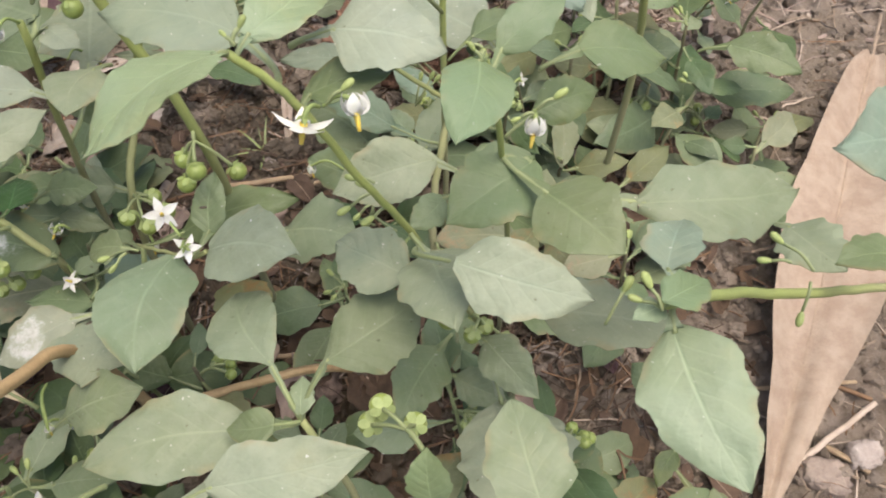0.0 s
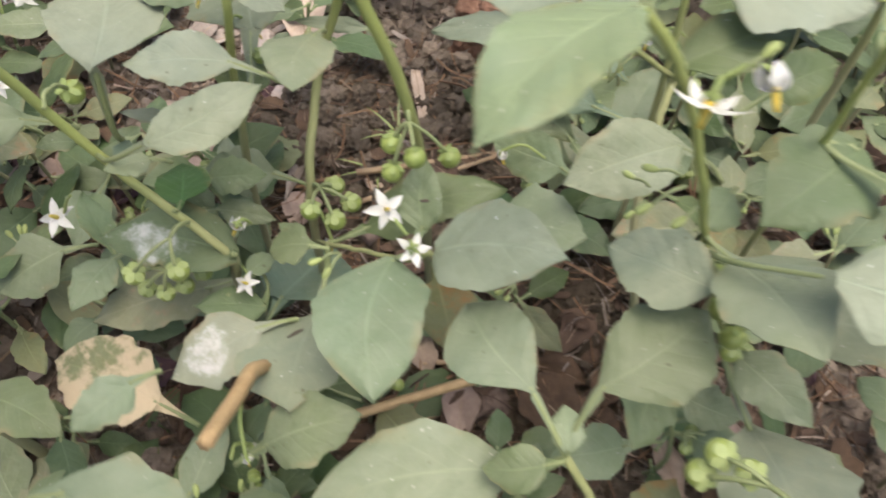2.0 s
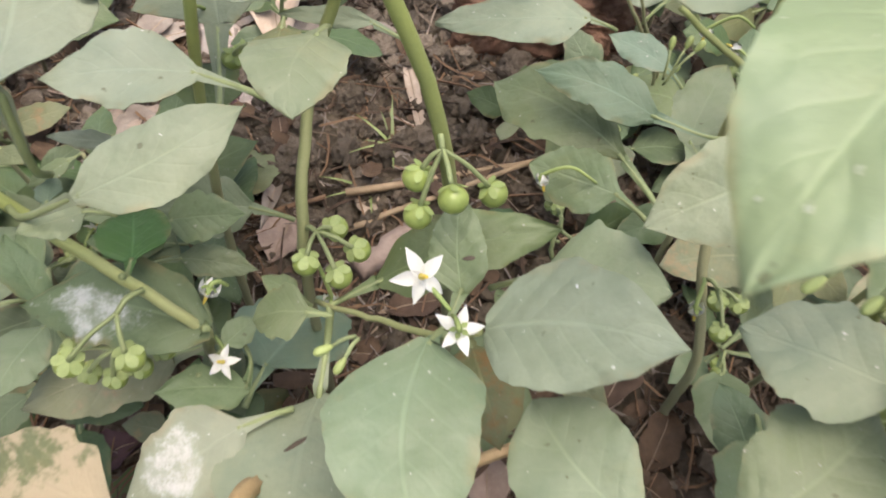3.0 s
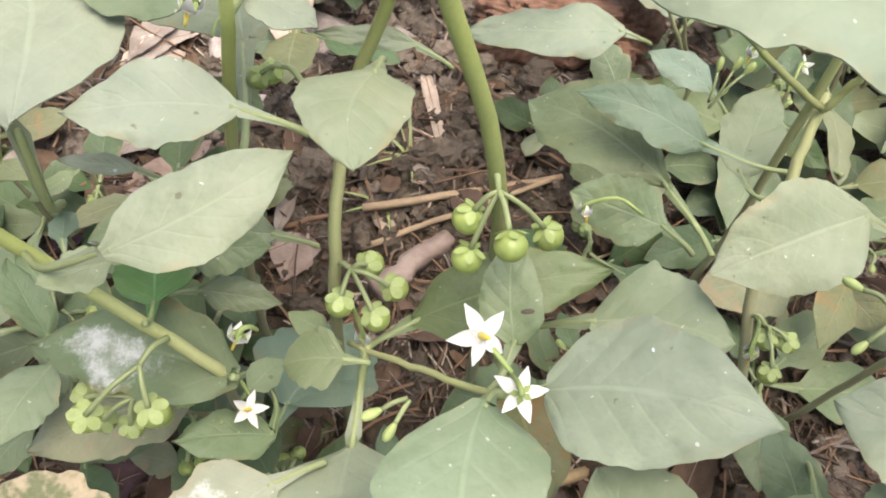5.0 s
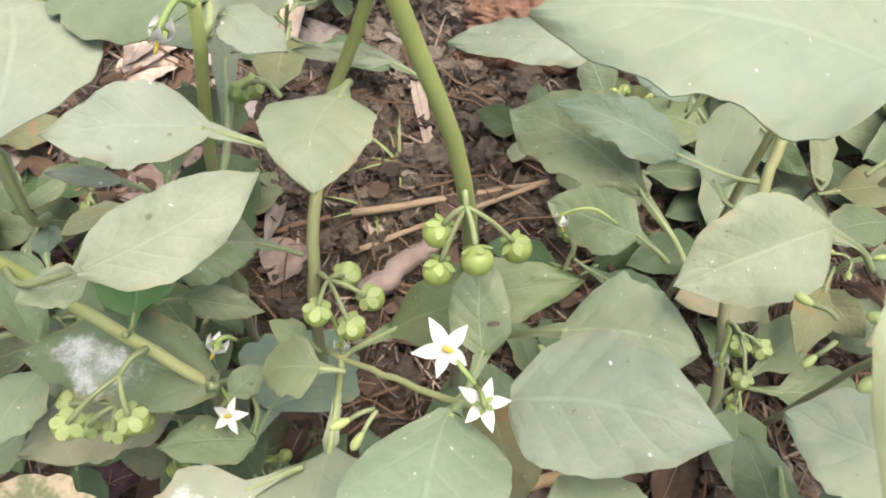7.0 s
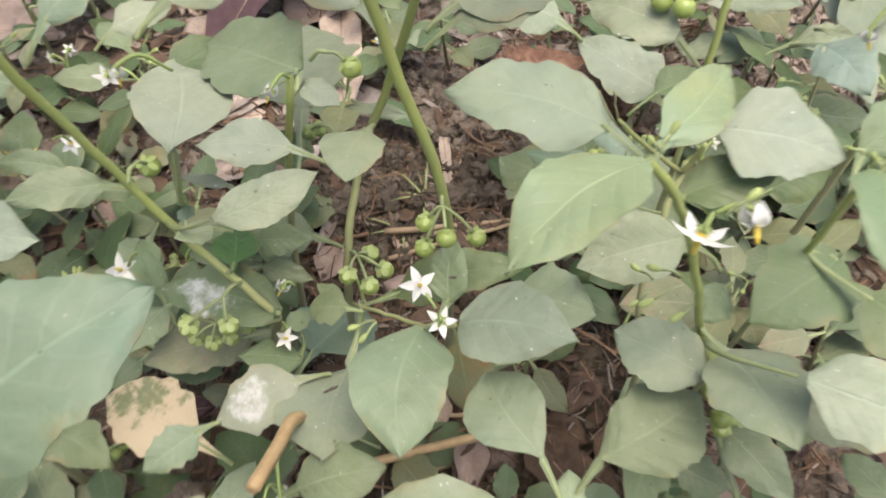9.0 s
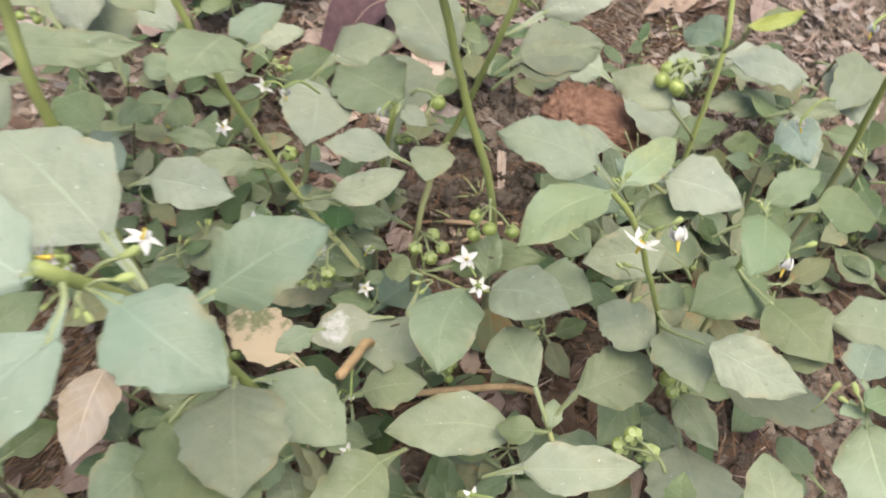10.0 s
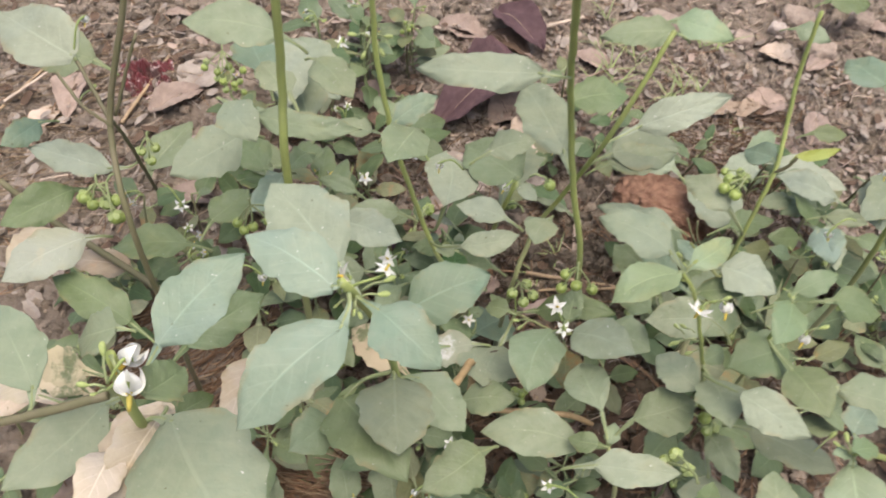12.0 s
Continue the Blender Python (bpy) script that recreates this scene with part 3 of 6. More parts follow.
p3 = plant(-0.125, 0.181, "slender nightshade plant with green berries and heart-shaped leaves")
stem(p3, 1.45, (-0.0804, 0.2442, 0.2968), (-0.0950, 0.2174, 0.2380), (-0.1100, 0.2192, 0.1772), (-0.1220, 0.2113, 0.1380), (-0.1250, 0.1808, 0.1099))
leaf(p3, (-0.1135, 0.1845, 0.1897), (-0.1165, 0.1625, 0.1913), 0.0188, (0.0720, 0.0628, 0.9954), (-0.1123, 0.1933, 0.1824), DUSTY, shape=0.36, wave=0.015, swing=-0.12)
leaf(p3, (-0.1398, 0.1864, 0.1762), (-0.1715, 0.1838, 0.1766), 0.0169, (0.0278, -0.2011, 0.9792), (-0.1271, 0.1875, 0.1665), PALELEAF)
leaf(p3, (-0.1213, 0.1563, 0.1208), (-0.1363, 0.1567, 0.1147), 0.0147, (-0.3785, -0.0379, 0.9248), (-0.1154, 0.1561, 0.1184), MID)
leaf(p3, (-0.1898, 0.1529, 0.2687), (-0.1908, 0.1166, 0.2807), 0.0224, (0.2197, 0.3010, 0.9280), (-0.1895, 0.1662, 0.2528), MID)
leaf(p3, (-0.0802, 0.2429, 0.2257), (-0.0330, 0.2737, 0.2411), 0.0203, (0.0488, -0.5050, 0.8617), (-0.0968, 0.2176, 0.2304), ASHEN)
leaf(p3, (-0.0881, 0.2685, 0.1723), (-0.0455, 0.2918, 0.1690), 0.0332, (0.1385, -0.1139, 0.9838), (-0.1004, 0.2617, 0.1613), ASHEN)
leaf(p3, (-0.0720, 0.3849, 0.2001), (-0.0305, 0.3802, 0.1998), 0.0240, (-0.0390, -0.3961, 0.9174), (-0.0859, 0.3864, 0.1882), FRESH)
leaf(p3, (-0.0722, 0.3672, 0.2036), (-0.1209, 0.3487, 0.1965), 0.0242, (-0.0003, -0.3577, 0.9338), (-0.0592, 0.3721, 0.1935), MID)
leaf(p3, (-0.0883, 0.2640, 0.1676), (-0.0480, 0.2838, 0.1724), 0.0236, (0.0091, -0.2529, 0.9674), (-0.1008, 0.2579, 0.1542), DUSTY)
leaf(p3, (-0.1277, 0.1712, 0.1000), (-0.1380, 0.1768, 0.1002), 0.0082, (0.1580, 0.2577, 0.9532), (-0.1236, 0.1690, 0.0964), FRESH)
leaf(p3, (-0.1461, 0.1552, 0.1015), (-0.1386, 0.1646, 0.0986), 0.0081, (0.3505, 0.0002, 0.9366), (-0.1491, 0.1515, 0.0989), MID)
leaf(p3, (-0.1048, 0.2278, 0.1490), (-0.1295, 0.2288, 0.1509), 0.0054, (0.0375, -0.6095, 0.7919), (-0.0949, 0.2274, 0.1408), PALELEAF)
leaf(p3, (-0.0407, 0.3220, 0.1201), (-0.0791, 0.3278, 0.1199), 0.0325, (-0.0192, -0.0882, 0.9959), (-0.0269, 0.3199, 0.1086), DUSTY)
flower(p3, (-0.0946, 0.2824, 0.2000), (-0.16, -0.50, -0.85), 0.009, (-0.0970, 0.2665, 0.2030), 1.9)
flower(p3, (-0.1178, 0.1691, 0.0976), (-0.03, -0.45, -0.89), 0.008, (-0.1250, 0.1808, 0.1099), 1.9)
bud(p3, (-0.0658, 0.2993, 0.2200), (-0.0652, 0.2853, 0.2056))
berries(p3, 0.007, (-0.1246, 0.1846, 0.1134), (-0.1230, 0.1715, 0.1181), (-0.1139, 0.1680, 0.1175), (-0.1093, 0.1775, 0.1144), (-0.1156, 0.1835, 0.1161), husk=True)
berries(p3, 0.0065, (-0.1328, 0.2218, 0.1410), (-0.1458, 0.2319, 0.1300), (-0.1427, 0.2339, 0.1300))
berries(p3, 0.0065, (-0.0685, 0.2884, 0.2122), (-0.0618, 0.3029, 0.2000))

p4 = plant(-0.143, 0.182, "sprawling nightshade plant with dusty, spotted lower leaves")
stem(p4, 1.35, (-0.2152, 0.1580, 0.3450), (-0.2125, 0.1589, 0.3000), (-0.2040, 0.1584, 0.2527), (-0.1945, 0.1620, 0.2081), (-0.1784, 0.1642, 0.1547), (-0.1507, 0.1543, 0.1213), (-0.1500, 0.1566, 0.1028), (-0.1564, 0.1636, 0.0754))
leaf(p4, (-0.1579, 0.1538, 0.1786), (-0.1270, 0.1713, 0.1844), 0.0155, (0.0087, -0.3285, 0.9445), (-0.1800, 0.1636, 0.1600), DUSTY, wave=0.02)
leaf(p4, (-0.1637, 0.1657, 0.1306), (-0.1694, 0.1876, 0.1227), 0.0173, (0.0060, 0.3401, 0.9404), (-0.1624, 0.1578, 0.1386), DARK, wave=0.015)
leaf(p4, (-0.1633, 0.1904, 0.1092), (-0.1417, 0.1913, 0.1108), 0.0138, (-0.0519, -0.4123, 0.9096), (-0.1719, 0.1900, 0.1020), MID)
leaf(p4, (-0.1628, 0.1608, 0.1625), (-0.1740, 0.1544, 0.1653), 0.0086, (0.2257, 0.0329, 0.9736), (-0.1584, 0.1633, 0.1574), MID)
leaf(p4, (-0.1457, 0.1524, 0.1193), (-0.1981, 0.1635, 0.1110), 0.0237, (-0.1801, -0.1224, 0.9760), (-0.1465, 0.1514, 0.1225), DROPPING)
leaf(p4, (-0.1692, 0.1641, 0.0708), (-0.2084, 0.1456, 0.0768), 0.0233, (0.1963, -0.0978, 0.9757), (-0.1445, 0.1705, 0.0772), OLIVE)
leaf(p4, (-0.1397, 0.1453, 0.0941), (-0.1640, 0.1423, 0.1003), 0.0130, (0.2408, 0.0712, 0.9680), (-0.1453, 0.1628, 0.0953), MID)
leaf(p4, (-0.2004, 0.1655, 0.0910), (-0.2098, 0.1429, 0.0926), 0.0153, (0.1129, 0.0231, 0.9933), (-0.1967, 0.1745, 0.0830), MID)
leaf(p4, (-0.1370, 0.1297, 0.1121), (-0.1649, 0.1137, 0.1052), 0.0236, (-0.1742, -0.1191, 0.9775), (-0.1259, 0.1360, 0.1050), WHITE)
leaf(p4, (-0.1794, 0.1160, 0.0728), (-0.2243, 0.1332, 0.0671), 0.0303, (-0.1709, -0.1178, 0.9782), (-0.1665, 0.1110, 0.0625), CREAM)
leaf(p4, (-0.1479, 0.0871, 0.1778), (-0.1589, 0.0753, 0.1782), 0.0106, (0.2142, -0.1732, 0.9613), (-0.1435, 0.0918, 0.1728), MID)
leaf(p4, (-0.1298, 0.0906, 0.1123), (-0.0994, 0.0964, 0.1257), 0.0209, (-0.3410, -0.2818, 0.8968), (-0.1420, 0.0883, 0.0968), MID)
leaf(p4, (-0.2417, 0.1164, 0.0796), (-0.2079, 0.1009, 0.0805), 0.0203, (0.0362, 0.1339, 0.9903), (-0.2544, 0.1222, 0.0681), MID)
leaf(p4, (-0.1448, 0.2065, 0.0900), (-0.1747, 0.2053, 0.0900), 0.0186, (0.0277, -0.6573, 0.7531), (-0.1328, 0.2070, 0.0810), MID)
leaf(p4, (-0.2353, 0.1841, 0.0635), (-0.2645, 0.1699, 0.0498), 0.0255, (-0.2015, -0.4318, 0.8792), (-0.2237, 0.1897, 0.0583), MID)
leaf(p4, (-0.2101, 0.1794, 0.0748), (-0.2270, 0.2044, 0.0765), 0.0126, (0.3843, 0.1982, 0.9017), (-0.2034, 0.1694, 0.0651), MID)
leaf(p4, (-0.1636, 0.1856, 0.0953), (-0.1403, 0.1820, 0.0939), 0.0094, (-0.0177, -0.4422, 0.8968), (-0.1730, 0.1871, 0.0887), MID)
leaf(p4, (-0.1818, 0.1761, 0.1419), (-0.1847, 0.1855, 0.1381), 0.0061, (-0.1005, 0.3541, 0.9298), (-0.1806, 0.1724, 0.1403), TEAL)
leaf(p4, (-0.1780, 0.2105, 0.1180), (-0.1965, 0.2097, 0.1226), 0.0053, (0.2409, -0.3219, 0.9156), (-0.1706, 0.2108, 0.1104), PALELEAF)
flower(p4, (-0.1445, 0.1485, 0.1065), (-0.32, -0.30, 0.90), 0.009, (-0.1476, 0.1559, 0.1061), 0.5)
flower(p4, (-0.2093, 0.1658, 0.1200), (-0.15, -0.40, 0.88), 0.0125, (-0.1986, 0.1653, 0.1349), 0.45)
flower(p4, (-0.1454, 0.1586, 0.1268), (-0.35, -0.45, -0.60), 0.0085, (-0.1413, 0.1621, 0.1245), 1.2)
flower(p4, (-0.1344, 0.0856, 0.1124), (0.08, -0.43, -0.90), 0.007, (-0.1373, 0.1011, 0.1178), 1.9)
berries(p4, 0.007, (-0.1584, 0.1562, 0.1346), (-0.1761, 0.1415, 0.1253), (-0.1610, 0.1419, 0.1277), husk=True)
berries(p4, 0.0062, (-0.1683, 0.1503, 0.1128), (-0.1842, 0.1522, 0.1069), (-0.1794, 0.1467, 0.1044), (-0.1725, 0.1453, 0.1042), (-0.1657, 0.1475, 0.1059), (-0.1596, 0.1516, 0.1085), husk=True)
berries(p4, 0.006, (-0.1520, 0.1481, 0.0960), (-0.1611, 0.1470, 0.0890), (-0.1545, 0.1449, 0.0885), (-0.1501, 0.1480, 0.0905), husk=True)
berries(p4, 0.0075, (-0.1864, 0.1631, 0.1814), (-0.1870, 0.1787, 0.1704))

p5 = plant(0.033, 0.128, "nightshade plant with light green top leaves and white flowers")
stem(p5, 1.05, (-0.0454, 0.1235, 0.2598), (-0.0336, 0.1259, 0.2418), (-0.0198, 0.1264, 0.2090), (-0.0029, 0.1338, 0.1603), (0.0325, 0.1281, 0.0700))
leaf(p5, (-0.0069, 0.1170, 0.1710), (-0.0319, 0.1323, 0.1659), 0.0215, (-0.1500, -0.2500, 0.9500), (-0.0040, 0.1330, 0.1630), PALELEAF, shape=0.45)
leaf(p5, (-0.0015, 0.1235, 0.1739), (0.0064, 0.0894, 0.1925), 0.0255, (-0.3967, 0.3882, 0.8318), (-0.0071, 0.1320, 0.1725), DUSTY)
leaf(p5, (0.0059, 0.1028, 0.2055), (0.0429, 0.0930, 0.2028), 0.0204, (-0.0271, -0.3665, 0.9300), (-0.0040, 0.1330, 0.1630), PALELEAF)
leaf(p5, (0.0035, 0.1488, 0.1686), (-0.0075, 0.1354, 0.1701), 0.0114, (0.2087, -0.0638, 0.9759), (0.0079, 0.1541, 0.1628), MID)
leaf(p5, (0.0009, 0.1829, 0.1450), (-0.0383, 0.1694, 0.1399), 0.0247, (0.0259, -0.3690, 0.9290), (0.0183, 0.1786, 0.1298), DUSTY)
leaf(p5, (-0.0463, 0.1208, 0.2625), (-0.0727, 0.0976, 0.2539), 0.0219, (-0.3748, 0.0863, 0.9231), (-0.0454, 0.1235, 0.2598), FRESH, wave=0.012, swing=-0.04)
leaf(p5, (-0.0482, 0.1482, 0.2409), (-0.0884, 0.1574, 0.2394), 0.0232, (-0.0739, -0.1622, 0.9840), (-0.0365, 0.1253, 0.2463), ASHEN)
leaf(p5, (-0.0417, 0.1283, 0.2602), (-0.0246, 0.1543, 0.2569), 0.0128, (0.2353, -0.0321, 0.9714), (-0.0440, 0.1238, 0.2575), FRESH, wave=0.015)
leaf(p5, (0.0280, 0.1057, 0.0912), (0.0306, 0.0562, 0.1101), 0.0424, (-0.1539, 0.3463, 0.9254), (0.0183, 0.1330, 0.1046), ASHEN, shape=0.5)
leaf(p5, (-0.0317, 0.1320, 0.2371), (-0.0086, 0.1398, 0.2410), 0.0130, (-0.1180, -0.1464, 0.9822), (-0.0319, 0.1260, 0.2377), MID)
flower(p5, (-0.0302, 0.1173, 0.2432), (-0.20, -0.48, -0.85), 0.0140, (-0.0271, 0.1229, 0.2434), 0.75)
flower(p5, (-0.0180, 0.1205, 0.2435), (0.15, -0.75, -0.64), 0.0115, (-0.0263, 0.1239, 0.2426), 1.9)
bud(p5, (-0.0250, 0.1216, 0.2459), (-0.0187, 0.1257, 0.2500))
bud(p5, (-0.0129, 0.1308, 0.1900), (-0.0212, 0.1252, 0.1882))
bud(p5, (-0.0170, 0.1359, 0.1900), (-0.0289, 0.1305, 0.1857))
bud(p5, (-0.0180, 0.1393, 0.1900), (-0.0271, 0.1412, 0.1906))
bud(p5, (-0.0438, 0.1239, 0.2620), (-0.0407, 0.1278, 0.2669))
bud(p5, (-0.0430, 0.1236, 0.2620), (-0.0462, 0.1258, 0.2643))
berries(p5, 0.0065, (0.0148, 0.1310, 0.1151), (0.0205, 0.1269, 0.1142), (0.0297, 0.1295, 0.0965), (0.0150, 0.1209, 0.1189), husk=True)
berries(p5, 0.006, (0.0104, 0.1317, 0.1264), (0.0189, 0.1418, 0.1200), (0.0216, 0.1382, 0.1200))

p6 = plant(-0.158, 0.060, "upright nightshade plant with a crown of bluish-green leaves and white flowers")
stem(p6, 1.8, (-0.1720, 0.0250, 0.3250), (-0.1660, 0.0450, 0.2600), (-0.1580, 0.0600, 0.1500))
leaf(p6, (-0.1512, 0.0595, 0.1931), (-0.1194, 0.0428, 0.1853), 0.0258, (0.1788, -0.1159, 0.9770), (-0.1610, 0.0544, 0.1913), DUSTY)
leaf(p6, (-0.1597, 0.0474, 0.2100), (-0.1424, 0.0083, 0.2182), 0.0355, (-0.0327, 0.1912, 0.9810), (-0.1620, 0.0525, 0.2050), ASHEN)
leaf(p6, (-0.1553, 0.0519, 0.2719), (-0.1273, 0.0768, 0.2789), 0.0244, (0.0338, -0.3039, 0.9521), (-0.1668, 0.0425, 0.2681), TEAL)
leaf(p6, (-0.1593, 0.0265, 0.3111), (-0.1300, 0.0151, 0.3054), 0.0237, (0.1811, -0.0220, 0.9832), (-0.1705, 0.0300, 0.3088), TEAL)
leaf(p6, (-0.1668, 0.0140, 0.3146), (-0.1883, -0.0303, 0.3019), 0.0265, (-0.1207, -0.2190, 0.9682), (-0.1712, 0.0275, 0.3169), TEAL)
leaf(p6, (-0.1736, 0.0226, 0.3229), (-0.2120, 0.0300, 0.3261), 0.0224, (0.0560, -0.1373, 0.9889), (-0.1720, 0.0250, 0.3250), TEAL)
leaf(p6, (-0.1928, 0.0631, 0.2711), (-0.2363, 0.0871, 0.2785), 0.0344, (-0.0034, -0.2990, 0.9543), (-0.1668, 0.0425, 0.2681), ASHEN)
leaf(p6, (-0.2190, 0.1198, 0.2173), (-0.1819, 0.1169, 0.2211), 0.0202, (-0.1233, -0.3542, 0.9270), (-0.2329, 0.1209, 0.2047), ASHEN)
leaf(p6, (-0.1830, 0.0221, 0.1960), (-0.1927, -0.0031, 0.2050), 0.0215, (0.4669, 0.1333, 0.8742), (-0.1792, 0.0322, 0.1839), MID)
leaf(p6, (-0.1827, 0.0333, 0.1979), (-0.1357, 0.0033, 0.2051), 0.0371, (0.1239, 0.0151, 0.9922), (-0.1620, 0.0525, 0.2050), MID)
leaf(p6, (-0.2795, 0.0897, 0.0615), (-0.2696, 0.0350, 0.0700), 0.0268, (0.3162, 0.2016, 0.9270), (-0.2820, 0.1033, 0.0474), DRIED, arch=0.18)
flower(p6, (-0.1746, 0.0312, 0.3176), (-0.50, -0.30, 0.3), 0.010, (-0.1746, 0.0271, 0.3118), 0.35)
flower(p6, (-0.1800, 0.0330, 0.3120), (-0.60, -0.50, -0.2), 0.0085, (-0.1746, 0.0271, 0.3118), 0.6)
flower(p6, (-0.1640, 0.0470, 0.3050), (0.30, 0.45, 0.8), 0.0095, (-0.1794, 0.0361, 0.2949), 0.5)
flower(p6, (-0.1403, 0.0974, 0.0800), (0.35, -0.42, -0.84), 0.007, (-0.1438, 0.0900, 0.0968), 1.9)
bud(p6, (-0.1682, 0.0252, 0.3125), (-0.1631, 0.0210, 0.3103))
bud(p6, (-0.1676, 0.0265, 0.3130), (-0.1663, 0.0206, 0.3109))
bud(p6, (-0.1660, 0.0281, 0.3135), (-0.1565, 0.0323, 0.3148))
bud(p6, (-0.1667, 0.0297, 0.3146), (-0.1566, 0.0379, 0.3180))
bud(p6, (-0.1714, 0.0249, 0.3132), (-0.1739, 0.0204, 0.3127))

p7 = plant(-0.243, 0.113, "tall thin nightshade plant with drooping dusty leaves")
stem(p7, 1.9, (-0.2408, 0.1268, 0.4024), (-0.2436, 0.1248, 0.3425), (-0.2456, 0.1234, 0.2973), (-0.2433, 0.1129, 0.2526))
leaf(p7, (-0.2824, 0.1894, 0.2696), (-0.3295, 0.1694, 0.2770), 0.0263, (0.2733, -0.3089, 0.9110), (-0.2696, 0.1948, 0.2556), DUSTY)
leaf(p7, (-0.3145, 0.2385, 0.2178), (-0.2810, 0.1881, 0.2148), 0.0313, (0.0021, -0.0580, 0.9983), (-0.3222, 0.2501, 0.2065), ASHEN)
leaf(p7, (-0.3409, 0.3094, 0.1499), (-0.2857, 0.2634, 0.1505), 0.0383, (-0.1591, -0.1769, 0.9713), (-0.3517, 0.3184, 0.1377), ASHEN)
leaf(p7, (-0.2674, 0.1320, 0.2671), (-0.2147, 0.1425, 0.2680), 0.0150, (0.0578, -0.3760, 0.9248), (-0.2812, 0.1293, 0.2548), DUSTY)
leaf(p7, (-0.2860, 0.1345, 0.2676), (-0.2616, 0.1195, 0.2634), 0.0202, (0.0498, -0.1899, 0.9805), (-0.2958, 0.1405, 0.2605), ASHEN)
leaf(p7, (-0.2936, 0.1500, 0.2232), (-0.3183, 0.1129, 0.2183), 0.0293, (0.2456, -0.2884, 0.9255), (-0.2859, 0.1615, 0.2128), ASHEN)
leaf(p7, (-0.2069, 0.1781, 0.1583), (-0.2366, 0.1656, 0.1615), 0.0145, (0.2432, -0.3479, 0.9055), (-0.1951, 0.1831, 0.1474), MID)
leaf(p7, (-0.2586, 0.2271, 0.0972), (-0.2884, 0.2237, 0.1031), 0.0120, (0.2201, -0.3661, 0.9042), (-0.2467, 0.2285, 0.0857), MID)
leaf(p7, (-0.3065, 0.2059, 0.1192), (-0.3129, 0.1664, 0.1208), 0.0238, (0.6403, -0.0719, 0.7648), (-0.3042, 0.2197, 0.1066), TEAL)
leaf(p7, (-0.3431, 0.1625, 0.1006), (-0.3326, 0.1983, 0.0995), 0.0257, (0.0632, 0.0122, 0.9979), (-0.3470, 0.1491, 0.0898), MID)
leaf(p7, (-0.2608, 0.1540, 0.2657), (-0.2859, 0.1715, 0.2632), 0.0187, (-0.0036, 0.1368, 0.9906), (-0.2507, 0.1471, 0.2575), DUSTY)
leaf(p7, (-0.2711, 0.2078, 0.2402), (-0.2389, 0.1858, 0.2394), 0.0236, (0.0286, 0.0048, 0.9996), (-0.2827, 0.2157, 0.2288), DUSTY)
leaf(p7, (-0.3010, 0.2343, 0.1152), (-0.3029, 0.2075, 0.1248), 0.0162, (0.5021, 0.2564, 0.8259), (-0.3002, 0.2451, 0.1028), MID)
leaf(p7, (-0.2749, 0.1966, 0.2018), (-0.3055, 0.2402, 0.1980), 0.0324, (-0.0684, 0.0384, 0.9969), (-0.2669, 0.1852, 0.1908), DUSTY)
leaf(p7, (-0.3178, 0.2441, 0.0984), (-0.2950, 0.2517, 0.1016), 0.0199, (-0.0567, -0.2325, 0.9709), (-0.3269, 0.2410, 0.0899), MID)
leaf(p7, (-0.3290, 0.2191, 0.1007), (-0.3676, 0.2384, 0.0993), 0.0270, (-0.0786, -0.0804, 0.9937), (-0.3165, 0.2128, 0.0892), MID)
leaf(p7, (-0.3032, 0.2011, 0.2228), (-0.3323, 0.2342, 0.2175), 0.0273, (-0.0086, 0.1526, 0.9883), (-0.2940, 0.1907, 0.2125), TEAL)
flower(p7, (-0.2535, 0.2321, 0.1103), (0.10, -0.57, 0.82), 0.01, (-0.2526, 0.2218, 0.1256), 0.5)
flower(p7, (-0.2832, 0.2683, 0.2000), (-0.50, -0.10, -0.86), 0.01, (-0.2794, 0.2536, 0.2080), 0.35)
flower(p7, (-0.1521, 0.2536, 0.1200), (0.54, -0.41, -0.73), 0.009, (-0.1590, 0.2431, 0.1329), 1.9)
bud(p7, (-0.2213, 0.1748, 0.3000), (-0.2235, 0.1652, 0.2926))
bud(p7, (-0.2213, 0.1748, 0.3000), (-0.2136, 0.1704, 0.2936))
bud(p7, (-0.2213, 0.1748, 0.3000), (-0.2120, 0.1778, 0.3008))
bud(p7, (-0.2226, 0.1742, 0.3000), (-0.2327, 0.1699, 0.3017))
berries(p7, 0.006, (-0.4321, 0.3291, 0.0697), (-0.4609, 0.3497, 0.0500), (-0.4409, 0.3341, 0.0500), (-0.4345, 0.3488, 0.0500), (-0.4272, 0.3243, 0.0500), husk=True)
berries(p7, 0.0065, (-0.4242, 0.3298, 0.1050), (-0.4324, 0.3093, 0.0879), (-0.4208, 0.3100, 0.0864), (-0.4132, 0.3168, 0.0897), (-0.4009, 0.3182, 0.0886), (-0.4138, 0.3053, 0.0822), (-0.4040, 0.3066, 0.0814))

